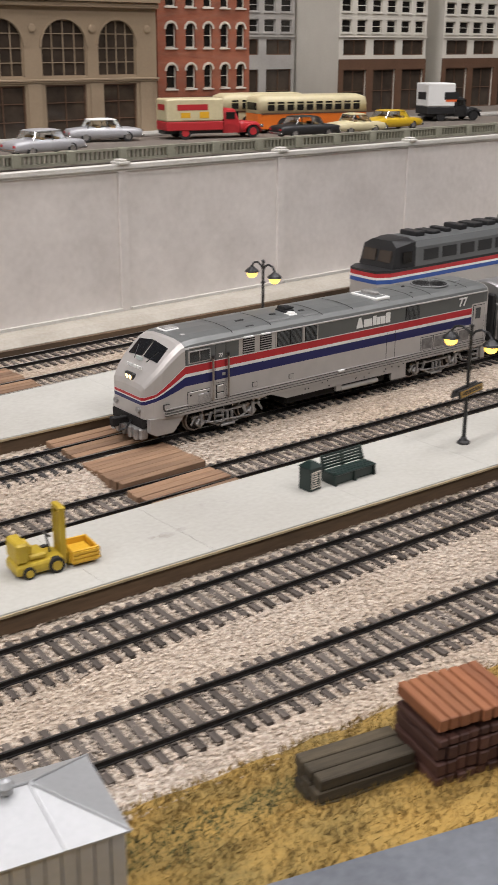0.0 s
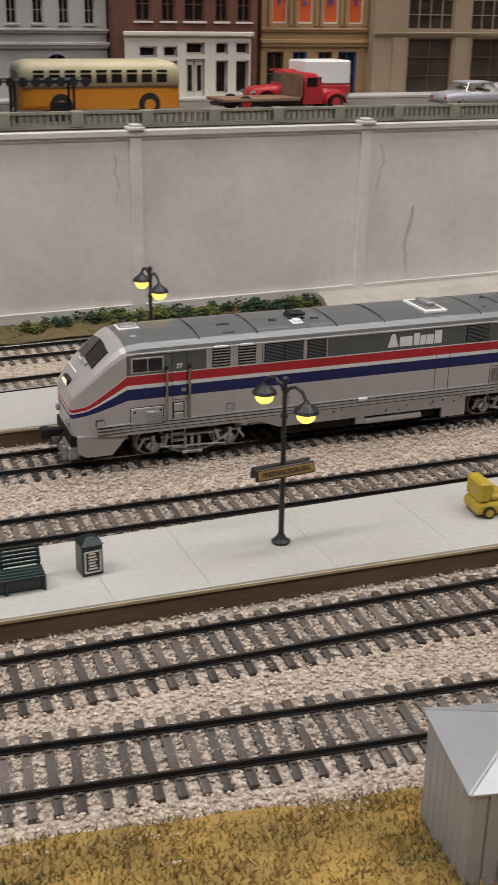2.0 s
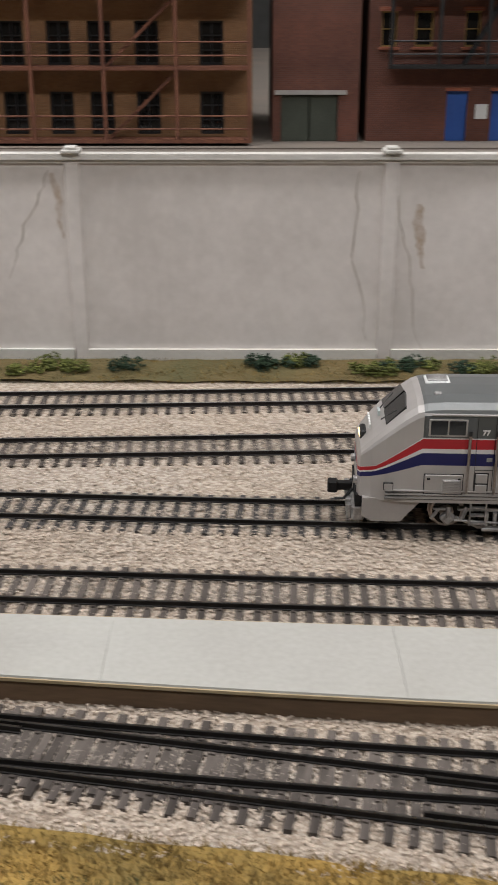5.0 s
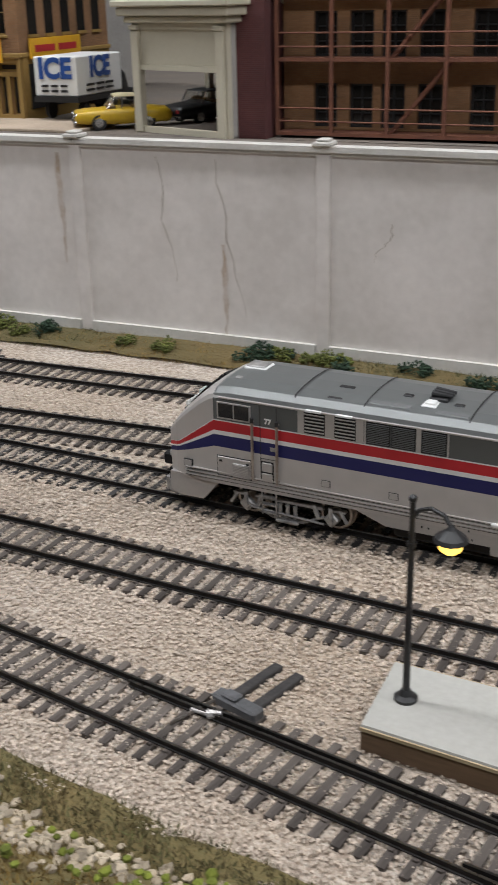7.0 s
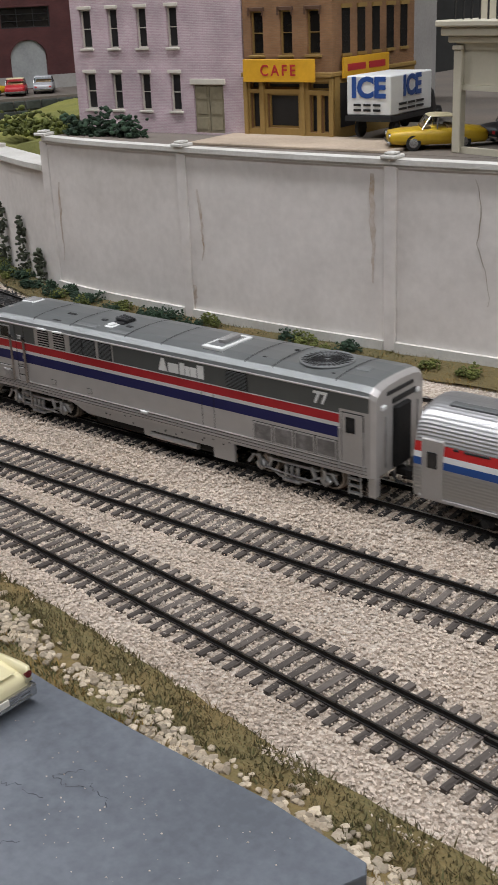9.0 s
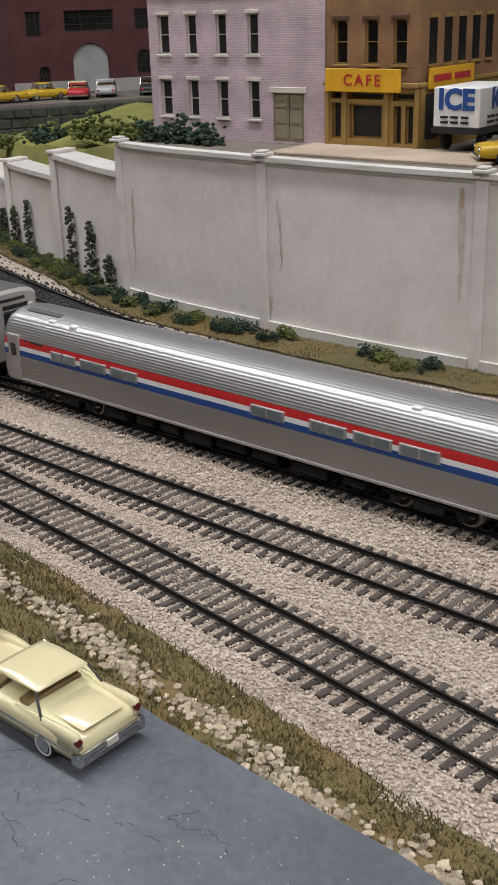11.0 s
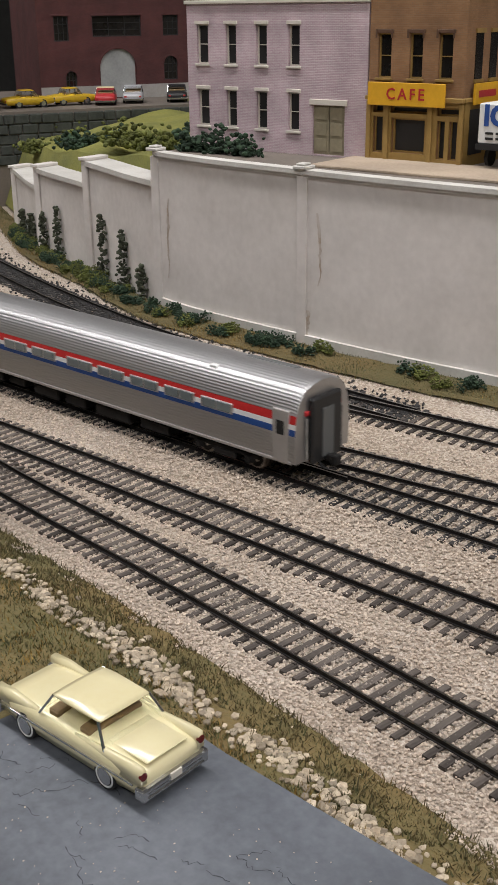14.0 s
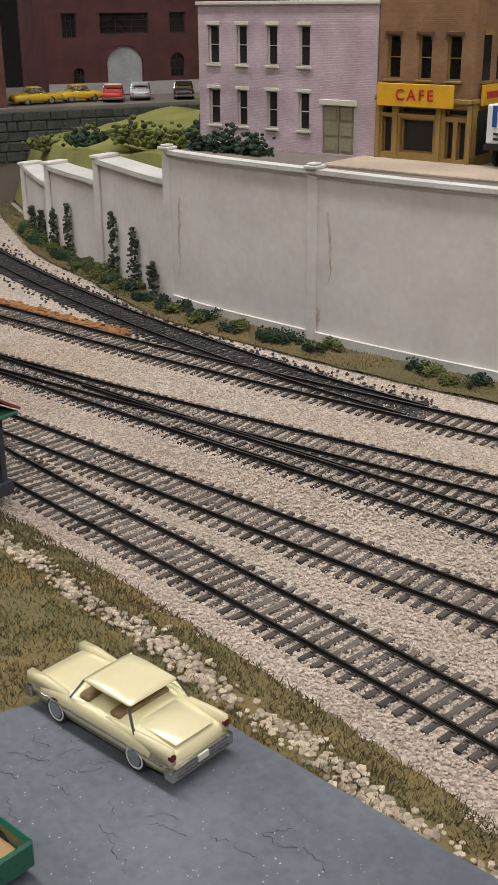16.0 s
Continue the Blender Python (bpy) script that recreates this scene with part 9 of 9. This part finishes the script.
    for cx, cy, turn, wide in ((-0.1005, 0.2075, -9, 1.08), (-0.1465, 0.2130, -9, 1.15)):
        c = empty("wooden_crate", pose(cx, cy, 0.0060, 0, 0, turn) @ Matrix.Diagonal((wide, 1, 1, 1)), label="maroon stained boarded crate with a diagonal brace", category="crate", group="crates on the verge")
        for row in range(4):
            for s in (-1, 1):
                z = 0.0042 * row
                bm = bmesh.new()
                a = sorted((s * 0.0088, s * 0.0096))
                box(bm, -0.0122, 0.0122, a[0], a[1], z, z + 0.0038, bevel=0.0002)
                part("side_board", bm, cr, c)
                bm = bmesh.new()
                a = sorted((s * 0.0114, s * 0.0122))
                box(bm, a[0], a[1], -0.0086, 0.0086, z, z + 0.0038, bevel=0.0002)
                part("end_board", bm, cr, c)
        for k in range(6):
            bm = bmesh.new()
            y = -0.0098 + 0.00327 * k
            box(bm, -0.0124, 0.0124, y, y + 0.0030, 0.0168, 0.0180, bevel=0.0002)
            part("lid_board", bm, cr, c)
        bm = bmesh.new()
        box(bm, -0.0145, 0.0145, -0.0009, 0.0009, 0.0181, 0.0189, m=pose(0, 0, 0, 0, 0, 36))
        part("brace", bm, dk, c)
    wt = empty("white_drum", pose(-0.1085, 0.1905, 0.0065, 0, 0, 0), label="small white round-ended drum lying in the grass", category="drum")
    bm = bmesh.new()
    rings = [[(x, r * math.cos(k * math.tau / 12), 0.002 + r * math.sin(k * math.tau / 12)) for k in range(12)] for x, r in ((-0.0052, 0.0006), (-0.0045, 0.0018), (0.0045, 0.0020), (0.0052, 0.0006))]
    loft(bm, rings)
    part("shell", bm, WHITE, wt, "", True)
    # lineside hut
    h = empty("lineside_hut", pose(-0.8325, 0.3390, 0.0088, 0, 0, 3), label="dark lineside hut with a red tiled roof and green eaves", category="hut")
    tile = material("red_clay_tile", (0.33, 0.075, 0.06), 0.7, dark=(0.22, 0.05, 0.045), scale=120, fine=800, per_object=0.25)
    dkw = material("slate_board_wall", (0.05, 0.052, 0.065), 0.7, scale=90, fine=700)
    bm = bmesh.new()
    box(bm, -0.0300, 0.0300, -0.0190, 0.0190, -0.003, 0.0310)
    part("walls", bm, dkw, h)
    bm = bmesh.new()
    for k in range(12):
        box(bm, 0.0301, 0.0305, -0.0185 + 0.0031 * k, -0.0182 + 0.0031 * k, 0.003, 0.030)
    part("board_joints", bm, BLACK, h)
    bm = bmesh.new()
    box(bm, -0.0318, 0.0318, -0.0208, 0.0208, -0.003, 0.0028, bevel=0.0005)
    part("base", bm, dkw, h)
    bm = bmesh.new()
    box(bm, -0.0350, 0.0350, -0.0240, 0.0240, 0.0311, 0.0326, bevel=0.0004)
    part("eaves", bm, material("verdigris_trim", (0.05, 0.17, 0.10), 0.7), h)
    for s in (-1, 1):
        for k in range(14):
            bm = bmesh.new()
            x = -0.0352 + 0.00503 * k
            pts = [(s * 0.0246, 0.0327), (0.0, 0.0480), (0.0, 0.0490), (s * 0.0252, 0.0336)]
            loft(bm, [[(x + 0.0001, y, z) for y, z in pts], [(x + 0.0049, y, z) for y, z in pts]])
            part("roof_tile_row", bm, tile, h)
    # point motors
    gm = material("grey_point_motor", (0.13, 0.13, 0.135), 0.6, dark=(0.07, 0.07, 0.072), scale=120, fine=900)
    for x, y, z, turn, lab in ((-0.4865, 0.3455, 0.0, -18, "grey point motor beside the near turnout"), (-0.2300, 0.4640, 0.0034, 10, "grey point motor at the end of the far platform")):
        m = empty("point_motor", pose(x, y, z, 0, 0, turn), label=lab, category="point motor", group="point motors")
        bm = bmesh.new()
        box(bm, -0.0072, 0.0078, -0.0080, -0.0035, 0, 0.0034, bevel=0.0006)
        box(bm, -0.0040, 0.0010, -0.0076, -0.0040, 0.0035, 0.0046, bevel=0.0005)
        part("housing", bm, gm, m)
        for xx in (-0.0040, 0.0035):
            bm = bmesh.new()
            box(bm, xx - 0.0016, xx + 0.0016, -0.0034, 0.0160, -0.0005, 0.0014, bevel=0.0003)
            part("bearer", bm, TIE_DARK, m)
        bm = bmesh.new()
        tube(bm, (-0.006, -0.0080, 0.0016), (-0.008, -0.0220, 0.0014), 0.0005, 6)
        part("throw_rod", bm, STEEL, m)
    sp = empty("rail_clip", pose(-0.4945, 0.3325, 0.0010, 0, 0, -20), label="small bent silver lever between the rails", category="lever")
    bm = bmesh.new()
    tube(bm, (-0.004, 0, 0.0008), (0.001, 0.001, 0.0012), 0.0006, 8)
    tube(bm, (0.001, 0.001, 0.0012), (0.004, 0.003, 0.0016), 0.0014, 8, 0.0006)
    part("lever", bm, SILVER, sp)


verge_things()


def creepers():
    rng = np.random.default_rng(31)
    for k, (x, h) in enumerate(((-0.968, 0.024), (-0.995, 0.042), (-1.030, 0.046), (-1.110, 0.040), (-1.140, 0.032), (-1.175, 0.024), (-1.215, 0.020))):
        s = []
        for _ in range(130):
            u = rng.uniform(0, 1)
            y = y_wall(x) - 0.0035
            s.append((x + rng.normal(0, 0.0030 * (1 - u * 0.75)), y + rng.normal(0, 0.001), ground_z(x, y) + u * h))
        lumps("creeper", s, 0.0013, IVY, seed=80 + k, label="grey-green creeper climbing the stepped wall", category="creeper", group="wall creepers")
    for k, x in enumerate((-0.934, -0.915, -0.893)):
        s = [(x + rng.normal(0, 0.0055), 0.640 + rng.normal(0, 0.003), 0.1068 + abs(rng.normal(0, 0.0055))) for _ in range(130)]
        lumps("shrub", s, 0.0016, BUSH_D, seed=90 + k, label="dark green shrub in front of the pink house", category="bush", group="house shrubs")
    s = [(-0.4705 + rng.normal(0, 0.02), 0.2680 + rng.normal(0, 0.004), 0.0095 + abs(rng.normal(0, 0.0012))) for _ in range(60)]
    lumps("lime_tufts", s, 0.0011, material("lime_foam", (0.19, 0.22, 0.025), 0.95, dark=(0.12, 0.14, 0.02), per_island=0.3), seed=95, label="lime green foam tufts among the ditch rocks", category="tuft", kind="stuff")


creepers()


def parked_locomotive():
    """A boxy older diesel waiting beyond the far platform."""
    x0 = 0.5380
    f = empty("parked_locomotive", pose(x0, y_t5(x0 + 0.06), RAIL_TOP_Z, 0, 0, 0), label="silver boxy diesel locomotive with black cab roof and tricolour stripes", category="locomotive")
    w = 0.0172
    for nm, z0, z1, mt in (("side_sill", 0.0105, 0.0210, SILVER), ("blue_stripe", 0.0211, 0.0238, BLUE), ("white_stripe", 0.0239, 0.0254, WHITE), ("red_stripe", 0.0255, 0.0282, RED), ("nose_top", 0.0283, 0.0300, BLACK)):
        bm = bmesh.new()
        pts = [(0.0010, -w * 0.72), (0.0, -w * 0.4), (0.0, w * 0.4), (0.0010, w * 0.72), (0.010, w), (0.185, w), (0.185, -w), (0.010, -w)]
        loft(bm, [[(x, y, z0) for x, y in pts], [(x, y, z1) for x, y in pts]])
        part(nm, bm, mt, f)
    bm = bmesh.new()
    section = [(w, 0.0301), (w, 0.0430), (w * 0.86, 0.0470), (w * 0.4, 0.0482), (-w * 0.4, 0.0482), (-w * 0.86, 0.0470), (-w, 0.0430), (-w, 0.0301)]
    loft(bm, [[(x, y, z) for y, z in section] for x in (0.034, 0.185)])
    part("hood", bm, GREYP, f)
    bm = bmesh.new()
    loft(bm, [[(0.0125, -w * 0.9, 0.0301), (0.0125, w * 0.9, 0.0301), (0.0338, w * 0.99, 0.0301), (0.0338, -w * 0.99, 0.0301)], [(0.0165, -w * 0.86, 0.0440), (0.0165, w * 0.86, 0.0440), (0.0338, w * 0.96, 0.0470), (0.0338, -w * 0.96, 0.0470)], [(0.0180, -w * 0.5, 0.0478), (0.0180, w * 0.5, 0.0478), (0.0338, w * 0.5, 0.0490), (0.0338, -w * 0.5, 0.0490)]])
    c = part("cab", bm, BLACK, f)
    for s in (-1, 1):
        bm = bmesh.new()
        a = sorted((s * 0.0015, s * 0.0125))
        box(bm, 0.0132, 0.0140, a[0], a[1], 0.0335, 0.0415, m=pose(0, 0, 0, 0, 12, 0) @ pose(-0.0075, 0, 0.0025))
        part("windscreen", bm, BROWNGLASS, c)
        bm = bmesh.new()
        a = sorted((s * w * 0.95, s * w * 0.995))
        box(bm, 0.0215, 0.0300, a[0], a[1], 0.0335, 0.0410)
        part("cab_window", bm, SHOPGLASS, c)
    rng = random.Random(12)
    for k in range(9):
        bm = bmesh.new()
        x = 0.044 + 0.0155 * k
        box(bm, x, x + rng.uniform(0.006, 0.012), -0.008, 0.008, 0.0480, 0.0500 + rng.uniform(0, 0.002), bevel=0.0005)
        part("roof_fan", bm, BLACK, f)
    for k in range(7):
        for s in (-1, 1):
            bm = bmesh.new()
            x = 0.042 + 0.0195 * k
            a = sorted((s * w, s * (w + 0.0003)))
            box(bm, x, x + 0.015, a[0], a[1], 0.0335, 0.0410)
            part("side_grille", bm, BLACK, f)
    bm = bmesh.new()
    box(bm, 0.05, 0.135, -0.0140, 0.0140, 0.0035, 0.0104, bevel=0.001)
    part("fuel_tank", bm, UNDER, f)
    coupler(f, 0.0, -1)
    truck(f, 0.030, "truck", TRUCKGREY)
    truck(f, 0.156, "truck", TRUCKGREY)


parked_locomotive()


def bus_shelter():
    b = empty("bus_shelter", pose(0.0950, 0.6640, 0.1063), label="black open shelter with a scalloped dark roof by the street", category="shelter")
    bm = bmesh.new()
    box(bm, -0.0280, 0.0280, -0.0080, 0.0080, 0.0215, 0.0228, bevel=0.0004)
    for k in range(8):
        tube(bm, (-0.0245 + 0.007 * k, -0.0081, 0.0215), (-0.0245 + 0.007 * k, -0.0075, 0.0215), 0.0026, 10)
    part("scalloped_roof", bm, BLACK, b)
    for x in (-0.0150, 0.0180):
        for y in (-0.006, 0.006):
            bm = bmesh.new()
            tube(bm, (x, y, 0), (x, y, 0.0214), 0.0008, 8)
            part("post", bm, BLACK, b)
    bm = bmesh.new()
    box(bm, 0.006, 0.016, 0.0, 0.003, 0.0, 0.010, bevel=0.0005)
    part("seat", bm, BLACK, b)


bus_shelter()


motions()
